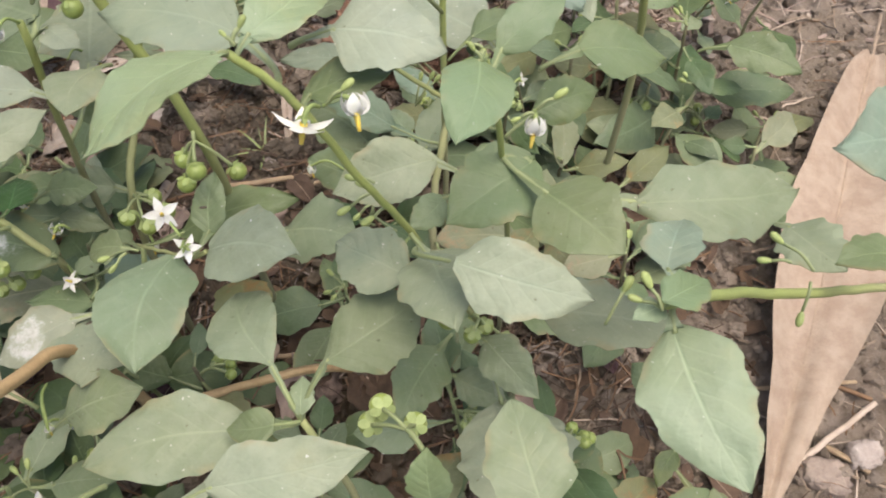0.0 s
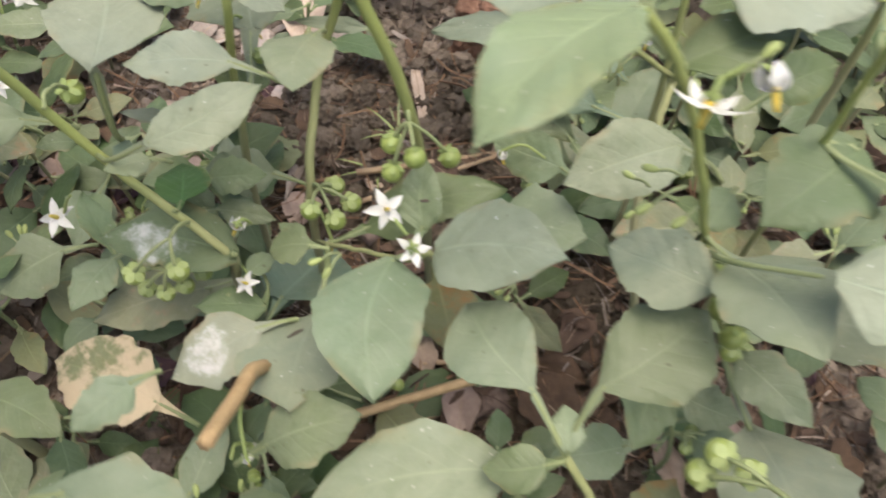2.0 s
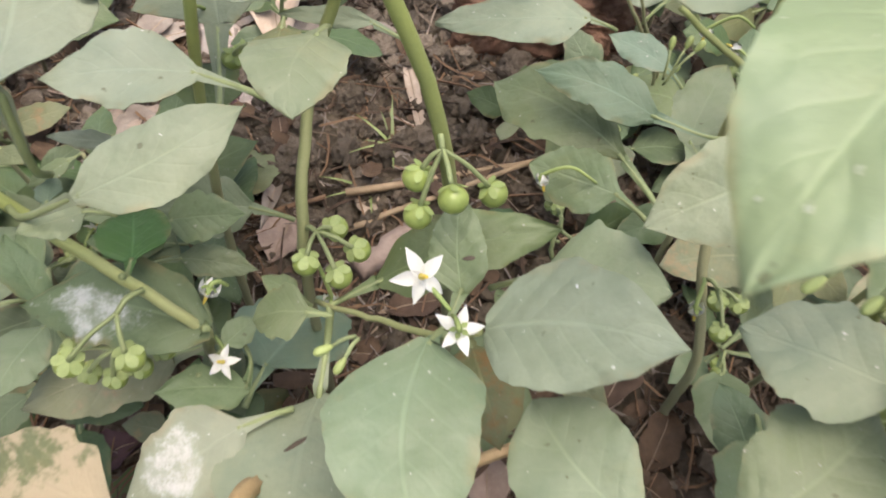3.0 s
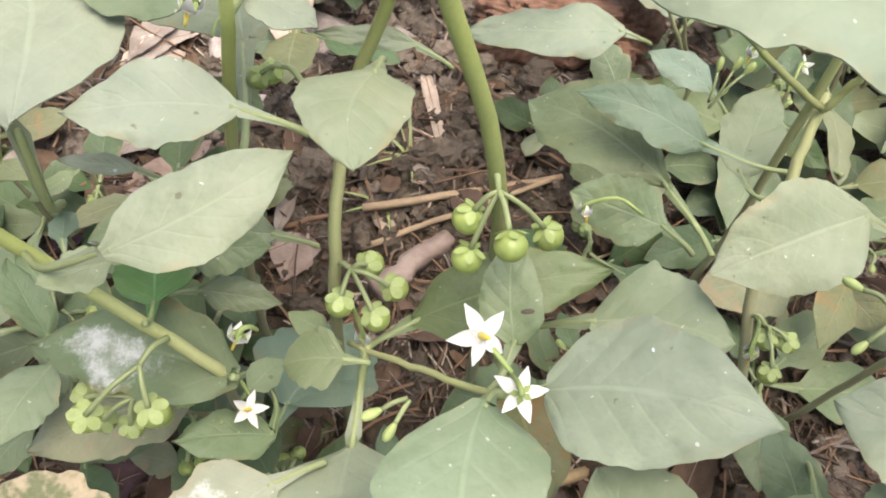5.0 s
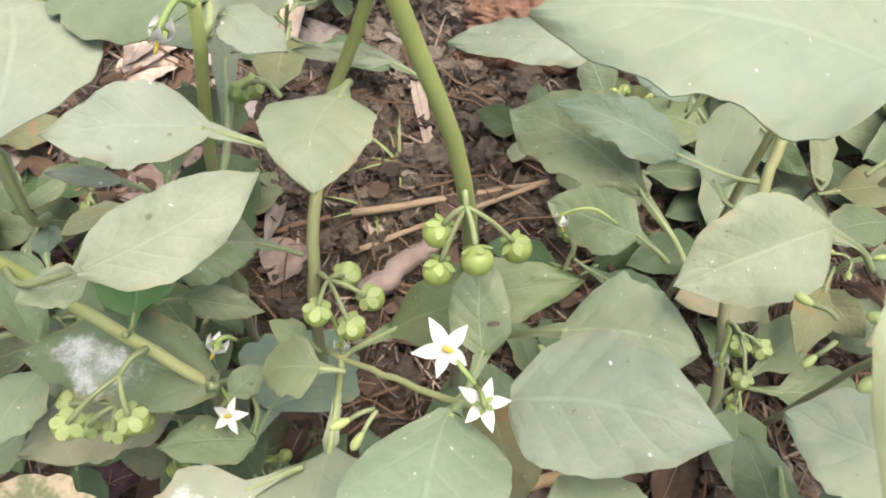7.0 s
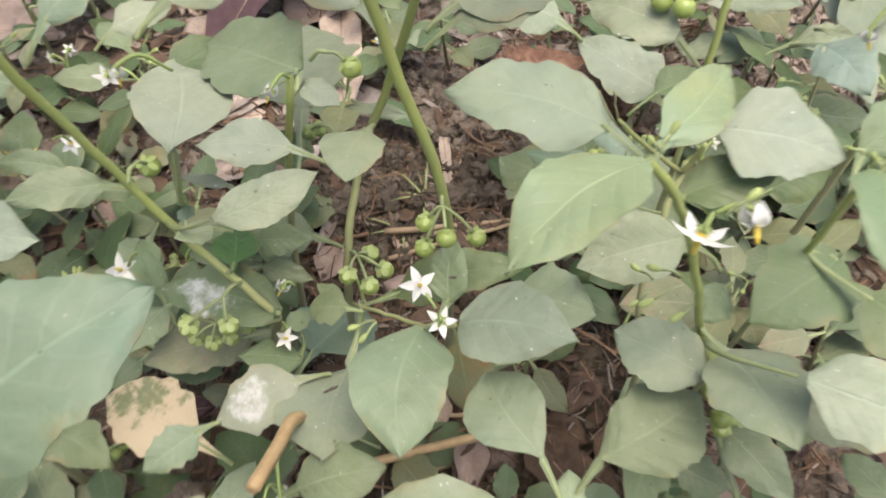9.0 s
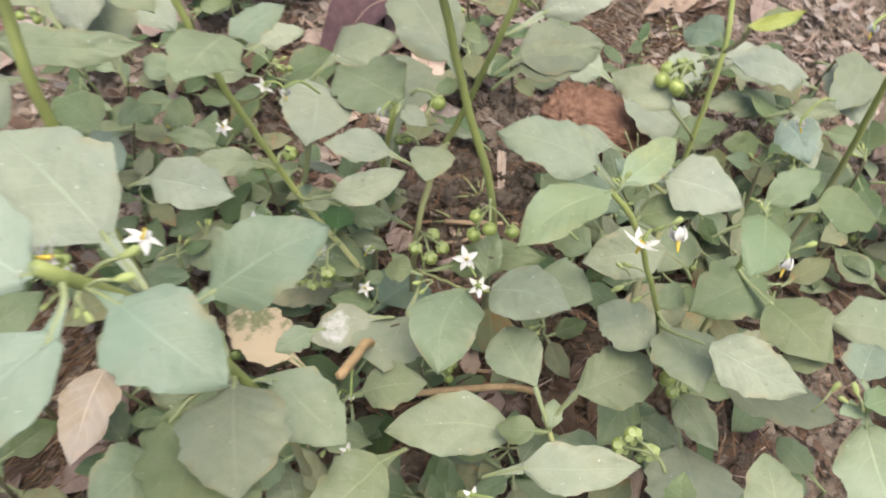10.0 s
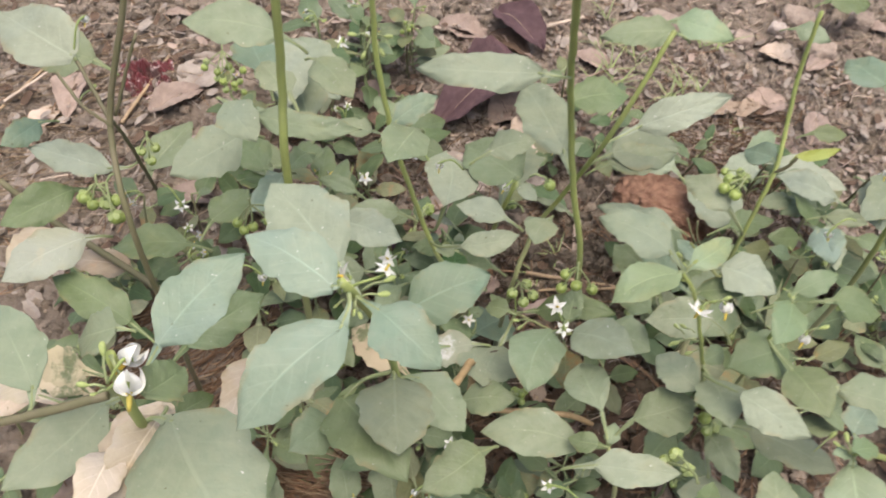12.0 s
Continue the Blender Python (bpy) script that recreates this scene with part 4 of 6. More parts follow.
p8 = plant(-0.324, 0.079, "nightshade plant with a purplish stem beside dry litter")
stem(p8, 1.5, (-0.3210, 0.1526, 0.3635), (-0.3319, 0.1318, 0.3083), (-0.3430, 0.1104, 0.2513), (-0.3240, 0.0789, 0.2058), mat=BROWN_STEM)
stem(p8, 1.0, (-0.3717, 0.1312, 0.2701), (-0.3593, 0.1231, 0.2619), (-0.3427, 0.1111, 0.2516), ground=False, mat=BROWN_STEM)
stem(p8, 1.0, (-0.3433, 0.1132, 0.2506), (-0.3523, 0.1270, 0.2100), (-0.3818, 0.1604, 0.1205), ground=False, mat=BROWN_STEM)
stem(p8, 2.2, (-0.4752, 0.1224, 0.1300), (-0.4407, 0.1194, 0.1011), (-0.4040, 0.1184, 0.0810), (-0.3668, 0.1156, 0.0609), ground=False, mat=BROWN_STEM)
stem(p8, 0.8, (-0.3265, 0.1315, 0.3001), (-0.3331, 0.1230, 0.2796), (-0.3407, 0.1140, 0.2551), ground=False, mat=BROWN_STEM)
stem(p8, 0.8, (-0.3680, 0.1137, 0.2748), (-0.3522, 0.1077, 0.2627), (-0.3416, 0.1101, 0.2501), ground=False, mat=BROWN_STEM)
leaf(p8, (-0.2393, -0.0038, 0.2819), (-0.2234, 0.0418, 0.2916), 0.0258, (0.1237, -0.2481, 0.9608), (-0.2438, -0.0167, 0.2671), TEAL)
leaf(p8, (-0.3271, 0.0523, 0.1474), (-0.3798, 0.0586, 0.1573), 0.0248, (0.1776, -0.0528, 0.9827), (-0.3134, 0.0507, 0.1329), MID)
leaf(p8, (-0.2605, 0.0266, 0.2117), (-0.2374, 0.0651, 0.2144), 0.0225, (0.3744, -0.2871, 0.8817), (-0.2678, 0.0147, 0.1989), MID)
leaf(p8, (-0.3701, 0.1298, 0.2718), (-0.4293, 0.1480, 0.2680), 0.0337, (-0.1419, -0.2617, 0.9547), (-0.3702, 0.1302, 0.2690), ASHEN)
leaf(p8, (-0.3732, 0.1242, 0.1859), (-0.4226, 0.1167, 0.1930), 0.0195, (0.1788, -0.2722, 0.9455), (-0.3597, 0.1353, 0.1876), ASHEN)
leaf(p8, (-0.3962, 0.1119, 0.1702), (-0.4195, 0.0725, 0.1703), 0.0237, (0.4262, -0.2480, 0.8700), (-0.3891, 0.1240, 0.1581), MID)
leaf(p8, (-0.3695, 0.0835, 0.1704), (-0.3954, 0.0398, 0.1701), 0.0275, (0.2764, -0.1695, 0.9460), (-0.3624, 0.0955, 0.1584), BLEACHED)
leaf(p8, (-0.4237, 0.1335, 0.1980), (-0.4288, 0.1054, 0.2021), 0.0161, (0.5460, 0.0214, 0.8375), (-0.4217, 0.1448, 0.1877), TEAL)
leaf(p8, (-0.3348, 0.1237, 0.1288), (-0.3761, 0.1006, 0.1314), 0.0307, (-0.0231, 0.1529, 0.9880), (-0.3226, 0.1305, 0.1160), MID)
leaf(p8, (-0.2986, 0.0236, 0.2090), (-0.3223, 0.0179, 0.1907), 0.0248, (-0.5527, -0.2474, 0.7958), (-0.2891, 0.0259, 0.2071), MID)
leaf(p8, (-0.4396, 0.1157, 0.0975), (-0.4477, 0.0736, 0.1026), 0.0294, (0.2177, 0.0762, 0.9731), (-0.4361, 0.1193, 0.0986), DRIED, arch=0.15)
leaf(p8, (-0.3949, 0.1233, 0.0680), (-0.4359, 0.1095, 0.0722), 0.0222, (0.1403, -0.1175, 0.9831), (-0.3900, 0.1174, 0.0735), DRIED, arch=0.15)
leaf(p8, (-0.3834, 0.1636, 0.1376), (-0.3763, 0.2103, 0.1422), 0.0286, (-0.0679, -0.0862, 0.9940), (-0.3781, 0.1562, 0.1317), MID)
leaf(p8, (-0.4215, 0.1891, 0.2019), (-0.4702, 0.1818, 0.1979), 0.0317, (-0.0452, -0.2381, 0.9702), (-0.4077, 0.1911, 0.1911), DUSTY)
flower(p8, (-0.2593, 0.0944, 0.1700), (0.15, -0.45, -0.88), 0.01, (-0.2730, 0.0911, 0.1806), 1.9)
flower(p8, (-0.3297, 0.1247, 0.1700), (-0.38, 0.05, -0.92), 0.009, (-0.3429, 0.1294, 0.1807), 0.45)
flower(p8, (-0.3719, 0.1471, 0.2800), (-0.04, -0.46, -0.89), 0.008, (-0.3717, 0.1312, 0.2701), 1.9)
bud(p8, (-0.3677, 0.1191, 0.2500), (-0.3626, 0.1296, 0.2549))
bud(p8, (-0.3650, 0.1012, 0.2000), (-0.3667, 0.0948, 0.1990))
berries(p8, 0.0085, (-0.3612, 0.1162, 0.1963), (-0.3792, 0.1034, 0.1800), (-0.3545, 0.0975, 0.1800), (-0.3647, 0.1047, 0.1800), husk=True)
berries(p8, 0.0065, (-0.2991, 0.1516, 0.1599), (-0.3028, 0.1392, 0.1474), (-0.2924, 0.1406, 0.1466), (-0.2843, 0.1466, 0.1493), (-0.2820, 0.1538, 0.1536), (-0.2972, 0.1370, 0.1450))
berries(p8, 0.0075, (-0.3722, 0.1122, 0.1944), (-0.3768, 0.1016, 0.1833), (-0.3708, 0.1002, 0.1813), (-0.3589, 0.1064, 0.1835), (-0.3537, 0.0994, 0.1780))
berries(p8, 0.006, (-0.3564, 0.1468, 0.2026), (-0.3590, 0.1389, 0.1929), (-0.3516, 0.1433, 0.1946), (-0.3514, 0.1365, 0.1900), husk=True)

p9 = plant(0.004, 0.169, "nightshade plant with a heart-shaped top leaf and buds")
stem(p9, 1.6, (0.0106, 0.2306, 0.1300), (0.0037, 0.2136, 0.1155), (0.0001, 0.1918, 0.0858), (0.0044, 0.1688, 0.0507))
stem(p9, 0.9, (-0.0234, 0.2277, 0.1553), (-0.0110, 0.2247, 0.1456), (0.0058, 0.2235, 0.1326), ground=False)
stem(p9, 1.0, (0.0115, 0.2239, 0.1495), (0.0103, 0.2246, 0.1398), (0.0081, 0.2249, 0.1296), ground=False)
stem(p9, 0.7, (-0.0201, 0.2864, 0.1097), (-0.0088, 0.2850, 0.0901), (0.0102, 0.2974, 0.0507))
stem(p9, 0.6, (-0.0126, 0.2862, 0.1102), (-0.0065, 0.2873, 0.0905), (0.0129, 0.3013, 0.0497))
stem(p9, 1.0, (0.0120, 0.1400, 0.2450), (0.0200, 0.1500, 0.2000), (0.0320, 0.1650, 0.1000))
leaf(p9, (0.0337, 0.1349, 0.1926), (0.0539, 0.1111, 0.1968), 0.0256, (-0.2708, -0.0615, 0.9607), (0.0215, 0.1519, 0.1875), MID)
leaf(p9, (0.0661, 0.1414, 0.1776), (0.1263, 0.1571, 0.1643), 0.0292, (0.2353, -0.0873, 0.9680), (0.0230, 0.1537, 0.1750), DUSTY)
leaf(p9, (0.0324, 0.1517, 0.1861), (0.0039, 0.1305, 0.1807), 0.0275, (-0.0701, -0.1825, 0.9807), (0.0215, 0.1519, 0.1875), MID)
leaf(p9, (0.0111, 0.1370, 0.2454), (0.0051, 0.1086, 0.2477), 0.0171, (0.1274, 0.0524, 0.9905), (0.0120, 0.1400, 0.2450), GREENLEAF, wave=0.015)
leaf(p9, (0.0175, 0.1542, 0.2312), (0.0360, 0.1703, 0.2361), 0.0125, (0.0046, -0.2944, 0.9557), (0.0150, 0.1437, 0.2281), MID)
leaf(p9, (-0.0243, 0.2228, 0.0943), (-0.0636, 0.2619, 0.0855), 0.0279, (-0.3873, -0.1855, 0.9031), (-0.0167, 0.1958, 0.0981), MID, shape=0.55)
leaf(p9, (-0.0177, 0.2267, 0.1102), (-0.0544, 0.2449, 0.1113), 0.0163, (-0.1608, -0.3820, 0.9101), (0.0037, 0.2136, 0.1155), TEAL)
leaf(p9, (-0.0011, 0.2651, 0.0898), (-0.0209, 0.2804, 0.0903), 0.0121, (-0.2019, -0.2950, 0.9339), (0.0068, 0.2590, 0.0820), TEAL)
leaf(p9, (-0.0042, 0.2241, 0.0992), (0.0150, 0.2565, 0.1009), 0.0191, (-0.0431, -0.0276, 0.9987), (0.0028, 0.2081, 0.1081), DUSTY)
leaf(p9, (0.0423, 0.2188, 0.1307), (0.0715, 0.2332, 0.1293), 0.0192, (0.2899, -0.5108, 0.8094), (0.0306, 0.2130, 0.1214), MID)
flower(p9, (0.0262, 0.1313, 0.2237), (-0.15, -0.75, -0.64), 0.0105, (0.0266, 0.1382, 0.2256), 1.9)
flower(p9, (-0.0537, 0.2071, 0.1019), (0.17, -0.46, -0.87), 0.008, (-0.0378, 0.2058, 0.1045), 1.9)
flower(p9, (-0.0133, 0.1638, 0.1000), (0.06, -0.45, -0.89), 0.008, (-0.0070, 0.1769, 0.0963), 1.9)
bud(p9, (0.0262, 0.1357, 0.2274), (0.0203, 0.1338, 0.2262))
bud(p9, (0.0269, 0.1362, 0.2280), (0.0345, 0.1389, 0.2332))
bud(p9, (0.0118, 0.1365, 0.2450), (0.0082, 0.1392, 0.2488))
bud(p9, (0.0125, 0.1374, 0.2450), (0.0135, 0.1376, 0.2467))
bud(p9, (-0.0195, 0.1490, 0.1700), (-0.0261, 0.1545, 0.1693))
bud(p9, (-0.0209, 0.1445, 0.1700), (-0.0264, 0.1410, 0.1661))
bud(p9, (0.0123, 0.1461, 0.2400), (0.0077, 0.1474, 0.2407))
bud(p9, (-0.0088, 0.2484, 0.1000), (0.0027, 0.2555, 0.1136))
bud(p9, (-0.0077, 0.2496, 0.1000), (-0.0038, 0.2521, 0.1055))
bud(p9, (-0.0066, 0.2507, 0.1000), (-0.0003, 0.2592, 0.1119))
bud(p9, (-0.0084, 0.2507, 0.1000), (-0.0060, 0.2602, 0.1106))
berries(p9, 0.0075, (0.0033, 0.1374, 0.1478), (0.0011, 0.1295, 0.1547), (0.0076, 0.1275, 0.1537), (0.0025, 0.1214, 0.1500), (0.0057, 0.1145, 0.1460))
berries(p9, 0.0065, (0.0011, 0.1861, 0.0770), (0.0028, 0.1765, 0.0800), (0.0097, 0.1756, 0.0800), (0.0013, 0.1658, 0.0800), husk=True)

p10 = plant(0.093, 0.259, "nightshade plant with bluish leaves at the edge of bare soil")
stem(p10, 1.6, (0.0674, 0.2368, 0.2599), (0.0792, 0.2480, 0.2006), (0.0927, 0.2585, 0.1197))
leaf(p10, (-0.0216, 0.3044, 0.0746), (-0.0840, 0.3054, 0.0702), 0.0215, (-0.0636, -0.2035, 0.9770), (-0.0080, 0.3080, 0.0640), PALELEAF)
leaf(p10, (0.0328, 0.3493, 0.0463), (-0.0177, 0.3833, 0.0517), 0.0360, (-0.0713, -0.2616, 0.9626), (0.0444, 0.3415, 0.0330), ASHEN)
leaf(p10, (-0.0252, 0.1429, 0.2488), (0.0031, 0.1382, 0.2466), 0.0210, (0.0121, -0.3523, 0.9358), (-0.0365, 0.1448, 0.2410), ASHEN)
leaf(p10, (0.0426, 0.1666, 0.2198), (0.0721, 0.1750, 0.2078), 0.0191, (0.4050, -0.1321, 0.9047), (0.0308, 0.1633, 0.2147), MID)
leaf(p10, (0.1251, 0.3851, 0.1118), (0.1029, 0.3299, 0.1108), 0.0290, (0.0539, -0.0406, 0.9977), (0.1303, 0.3981, 0.1001), ASHEN)
leaf(p10, (0.0360, 0.3390, 0.1261), (0.0764, 0.3321, 0.1296), 0.0166, (-0.1650, -0.5570, 0.8140), (0.0223, 0.3413, 0.1129), ASHEN)
leaf(p10, (0.0510, 0.2481, 0.1860), (0.0570, 0.2163, 0.1840), 0.0159, (-0.2187, -0.1030, 0.9703), (0.0485, 0.2608, 0.1771), DUSTY)
leaf(p10, (0.1204, 0.4984, 0.1075), (0.0929, 0.5386, 0.0928), 0.0342, (-0.4373, 0.0299, 0.8988), (0.1279, 0.4873, 0.0996), TEAL)
leaf(p10, (0.0506, 0.4615, 0.0513), (0.0287, 0.4365, 0.0488), 0.0180, (0.1870, -0.2563, 0.9483), (0.0593, 0.4715, 0.0422), MID)
leaf(p10, (0.0358, 0.4162, 0.0622), (0.0080, 0.3786, 0.0575), 0.0242, (0.1447, -0.2277, 0.9629), (0.0441, 0.4274, 0.0516), ASHEN)
leaf(p10, (0.0865, 0.3903, 0.0617), (0.0618, 0.3639, 0.0584), 0.0220, (-0.2068, 0.0715, 0.9758), (0.0960, 0.4005, 0.0521), MID)
leaf(p10, (0.0206, 0.3277, 0.0678), (0.0534, 0.3433, 0.0723), 0.0247, (-0.1856, 0.1075, 0.9767), (0.0080, 0.3217, 0.0551), MID)
leaf(p10, (0.0821, 0.4704, 0.0591), (0.1111, 0.4770, 0.0609), 0.0158, (0.0493, -0.4562, 0.8885), (0.0705, 0.4678, 0.0495), MID)
leaf(p10, (0.0757, 0.3203, 0.1175), (0.1042, 0.3199, 0.1222), 0.0122, (-0.1408, -0.5616, 0.8153), (0.0643, 0.3204, 0.1070), DUSTY)
leaf(p10, (0.1120, 0.3858, 0.0999), (0.1314, 0.3327, 0.1000), 0.0289, (-0.3007, -0.1090, 0.9475), (0.1071, 0.3989, 0.0879), ASHEN)
leaf(p10, (0.0437, 0.3909, 0.0884), (0.1009, 0.3785, 0.0915), 0.0256, (-0.0932, -0.1784, 0.9795), (0.0300, 0.3938, 0.0756), ASHEN)
leaf(p10, (0.0791, 0.3458, 0.0579), (0.0527, 0.3336, 0.0619), 0.0178, (0.3051, -0.3724, 0.8765), (0.0897, 0.3506, 0.0475), MID)
leaf(p10, (0.0438, 0.2440, 0.1847), (0.0520, 0.2138, 0.1921), 0.0187, (-0.6163, 0.0254, 0.7871), (0.0405, 0.2561, 0.1721), TEAL)
flower(p10, (0.1205, 0.3934, 0.1000), (-0.46, -0.44, -0.77), 0.009, (0.1173, 0.3779, 0.1053), 1.9)
flower(p10, (0.1235, 0.3553, 0.1000), (0.16, -0.48, -0.86), 0.009, (0.1188, 0.3404, 0.1060), 1.9)
flower(p10, (0.0358, 0.2064, 0.2208), (0.31, -0.47, -0.83), 0.008, (0.0467, 0.2169, 0.2289), 1.9)
flower(p10, (0.0097, 0.2703, 0.1000), (-0.28, -0.46, -0.84), 0.008, (0.0252, 0.2681, 0.1067), 1.9)
flower(p10, (0.0433, 0.2163, 0.2664), (0.05, -0.49, -0.87), 0.008, (0.0552, 0.2265, 0.2662), 1.9)
bud(p10, (0.0454, 0.0877, 0.2000), (0.0516, 0.0971, 0.2091))
berries(p10, 0.0065, (0.0176, 0.3268, 0.1126), (0.0008, 0.3393, 0.1000), (0.0108, 0.3357, 0.1000))
berries(p10, 0.0065, (0.0197, 0.3396, 0.1125), (0.0106, 0.3462, 0.1000), (0.0140, 0.3562, 0.1000), (0.0023, 0.3520, 0.1000))

p11 = plant(0.028, 0.040, "low nightshade plant with a creeping green stem")
stem(p11, 1.2, (0.0180, 0.0300, 0.2100), (0.0210, 0.0340, 0.1500), (0.0280, 0.0400, 0.0800))
leaf(p11, (0.0221, 0.0346, 0.2285), (0.0169, 0.0568, 0.2286), 0.0172, (-0.1056, -0.0274, 0.9940), (0.0241, 0.0256, 0.2216), MID)
leaf(p11, (0.0006, 0.0433, 0.1941), (-0.0008, 0.0539, 0.2033), 0.0109, (-0.1550, -0.6604, 0.7348), (0.0012, 0.0390, 0.1861), GREENLEAF)
leaf(p11, (-0.0543, 0.0469, 0.1913), (-0.0144, 0.0540, 0.1989), 0.0174, (-0.1508, -0.1935, 0.9694), (-0.0678, 0.0444, 0.1767), DUSTY)
leaf(p11, (-0.1095, 0.0495, 0.1483), (-0.1322, 0.0169, 0.1519), 0.0266, (0.1580, 0.0016, 0.9874), (-0.1015, 0.0609, 0.1350), MID)
leaf(p11, (0.0208, 0.1221, 0.1119), (0.0396, 0.0988, 0.1124), 0.0176, (-0.3363, -0.2528, 0.9072), (0.0133, 0.1314, 0.1027), MID)
leaf(p11, (0.0445, 0.1374, 0.1088), (0.0962, 0.1274, 0.1109), 0.0323, (-0.0015, 0.1947, 0.9809), (0.0307, 0.1401, 0.0963), ASHEN)
leaf(p11, (-0.1408, 0.1606, 0.0694), (-0.1227, 0.1935, 0.0508), 0.0369, (0.0842, 0.4550, 0.8865), (-0.1468, 0.1496, 0.0636), TEAL)
flower(p11, (-0.0696, 0.0433, 0.1500), (0.03, 0.04, -1.00), 0.008, (-0.0537, 0.0415, 0.1543), 0.45)
flower(p11, (-0.0048, 0.1880, -0.0314), (0.02, -0.20, -0.98), 0.007, (-0.0020, 0.1754, -0.0189), 0.45)
flower(p11, (-0.1281, 0.0585, 0.1200), (-0.36, 0.38, -0.85), 0.008, (-0.1123, 0.0561, 0.1243), 0.45)
bud(p11, (-0.0561, 0.0469, 0.1700), (-0.0564, 0.0520, 0.1730))
berries(p11, 0.007, (-0.0018, 0.0592, 0.1824), (-0.0170, 0.0704, 0.1702), (-0.0043, 0.0713, 0.1673), (-0.0137, 0.0736, 0.1758), husk=True)

p12 = plant(-0.236, -0.034, "nightshade plant with large bluish-green leaves and white flowers")
stem(p12, 1.5, (-0.2832, -0.0584, 0.2846), (-0.2602, -0.0471, 0.2918), (-0.2362, -0.0341, 0.3006), ground=False, mat=BROWN_STEM)
stem(p12, 1.9, (-0.2280, -0.0300, 0.3300), (-0.2350, -0.0300, 0.2800), (-0.2550, -0.0200, 0.1200))
leaf(p12, (-0.2261, -0.0243, 0.2671), (-0.1680, -0.0631, 0.2742), 0.0480, (-0.0793, 0.0520, 0.9955), (-0.2375, -0.0287, 0.2600), PALELEAF)
leaf(p12, (-0.2868, -0.0103, 0.1983), (-0.3067, -0.0626, 0.1980), 0.0297, (0.2438, -0.0979, 0.9649), (-0.2818, 0.0028, 0.1864), PALELEAF)
leaf(p12, (-0.2140, -0.0363, 0.3233), (-0.2137, -0.0181, 0.3087), 0.0152, (0.5100, 0.5328, 0.6753), (-0.2280, -0.0300, 0.3300), MID)
leaf(p12, (-0.2666, -0.0387, 0.2907), (-0.3024, -0.0138, 0.2893), 0.0206, (-0.0307, 0.0136, 0.9994), (-0.2631, -0.0485, 0.2909), PALELEAF)
leaf(p12, (-0.2347, -0.0215, 0.2550), (-0.2331, -0.0608, 0.2552), 0.0206, (0.4262, 0.0218, 0.9044), (-0.2375, -0.0287, 0.2600), DRIED, arch=0.12)
leaf(p12, (-0.3037, -0.0232, 0.2223), (-0.3292, -0.0277, 0.2176), 0.0170, (-0.1961, 0.0881, 0.9766), (-0.2935, -0.0214, 0.2163), DRIED, arch=0.15)
leaf(p12, (-0.2854, -0.0091, 0.2346), (-0.3124, -0.0132, 0.2254), 0.0176, (-0.1900, -0.5585, 0.8075), (-0.2746, -0.0074, 0.2296), CREAM)
leaf(p12, (-0.2425, -0.0421, 0.2585), (-0.2385, -0.0691, 0.2617), 0.0169, (0.1760, 0.1399, 0.9744), (-0.2375, -0.0287, 0.2600), DRIED, arch=0.2)
leaf(p12, (-0.2502, -0.0045, 0.2179), (-0.2618, -0.0525, 0.1880), 0.0300, (0.3000, -0.2000, 0.9300), (-0.2450, -0.0200, 0.2300), DRIED, arch=0.15)
leaf(p12, (-0.3092, -0.0026, 0.1805), (-0.3443, 0.0051, 0.1794), 0.0200, (-0.1000, -0.3000, 0.9500), (-0.2700, -0.0150, 0.2200), CREAM, arch=0.12)
leaf(p12, (-0.3443, -0.0087, 0.1581), (-0.3795, -0.0183, 0.1576), 0.0300, (0.1000, -0.2000, 0.9700), (-0.2750, -0.0150, 0.2000), DRIED, arch=0.15)
flower(p12, (-0.2223, -0.0303, 0.3303), (-0.40, -0.65, -0.60), 0.0165, (-0.2252, -0.0379, 0.3264), 1.9)
flower(p12, (-0.2153, -0.0396, 0.3302), (0.25, -0.70, -0.65), 0.0165, (-0.2222, -0.0407, 0.3303), 1.9)
bud(p12, (-0.2239, -0.0386, 0.3290), (-0.2297, -0.0290, 0.3363))
bud(p12, (-0.2242, -0.0397, 0.3289), (-0.2308, -0.0430, 0.3326))
bud(p12, (-0.2232, -0.0401, 0.3283), (-0.2262, -0.0440, 0.3299))

p16 = plant(0.006, 0.222, "slender nightshade plant with a folded yellow-green leaf and berries")
stem(p16, 1.15, (-0.0132, 0.2697, 0.3119), (-0.0076, 0.2656, 0.2726), (-0.0009, 0.2559, 0.2418), (0.0023, 0.2435, 0.2217), (0.0030, 0.2305, 0.1741), (0.0060, 0.2220, 0.0800))
stem(p16, 0.9, (0.0094, 0.2447, 0.2359), (0.0072, 0.2431, 0.2280), (0.0023, 0.2435, 0.2210), ground=False, mat=BROWN_STEM)
leaf(p16, (0.0084, 0.2445, 0.2359), (0.0325, 0.2578, 0.2391), 0.0062, (0.10, -0.55, 0.83), (0.0082, 0.2450, 0.2291), YELLOW, arch=0.03, wave=0.01)
leaf(p16, (0.0498, 0.2640, 0.1934), (0.0058, 0.2487, 0.2127), 0.0185, (0.05, -0.35, 0.93), (0.0591, 0.2660, 0.1876), ASHEN)
leaf(p16, (-0.0004, 0.2493, 0.2257), (-0.0139, 0.2633, 0.2123), 0.0165, (-0.10, -0.45, 0.88), (0.0023, 0.2435, 0.2217), TEAL, shape=0.36, wave=0.015)
leaf(p16, (-0.0165, 0.2181, 0.2078), (-0.0439, 0.2392, 0.2007), 0.0190, (-0.20, -0.30, 0.92), (0.0030, 0.2305, 0.1741), DUSTY)
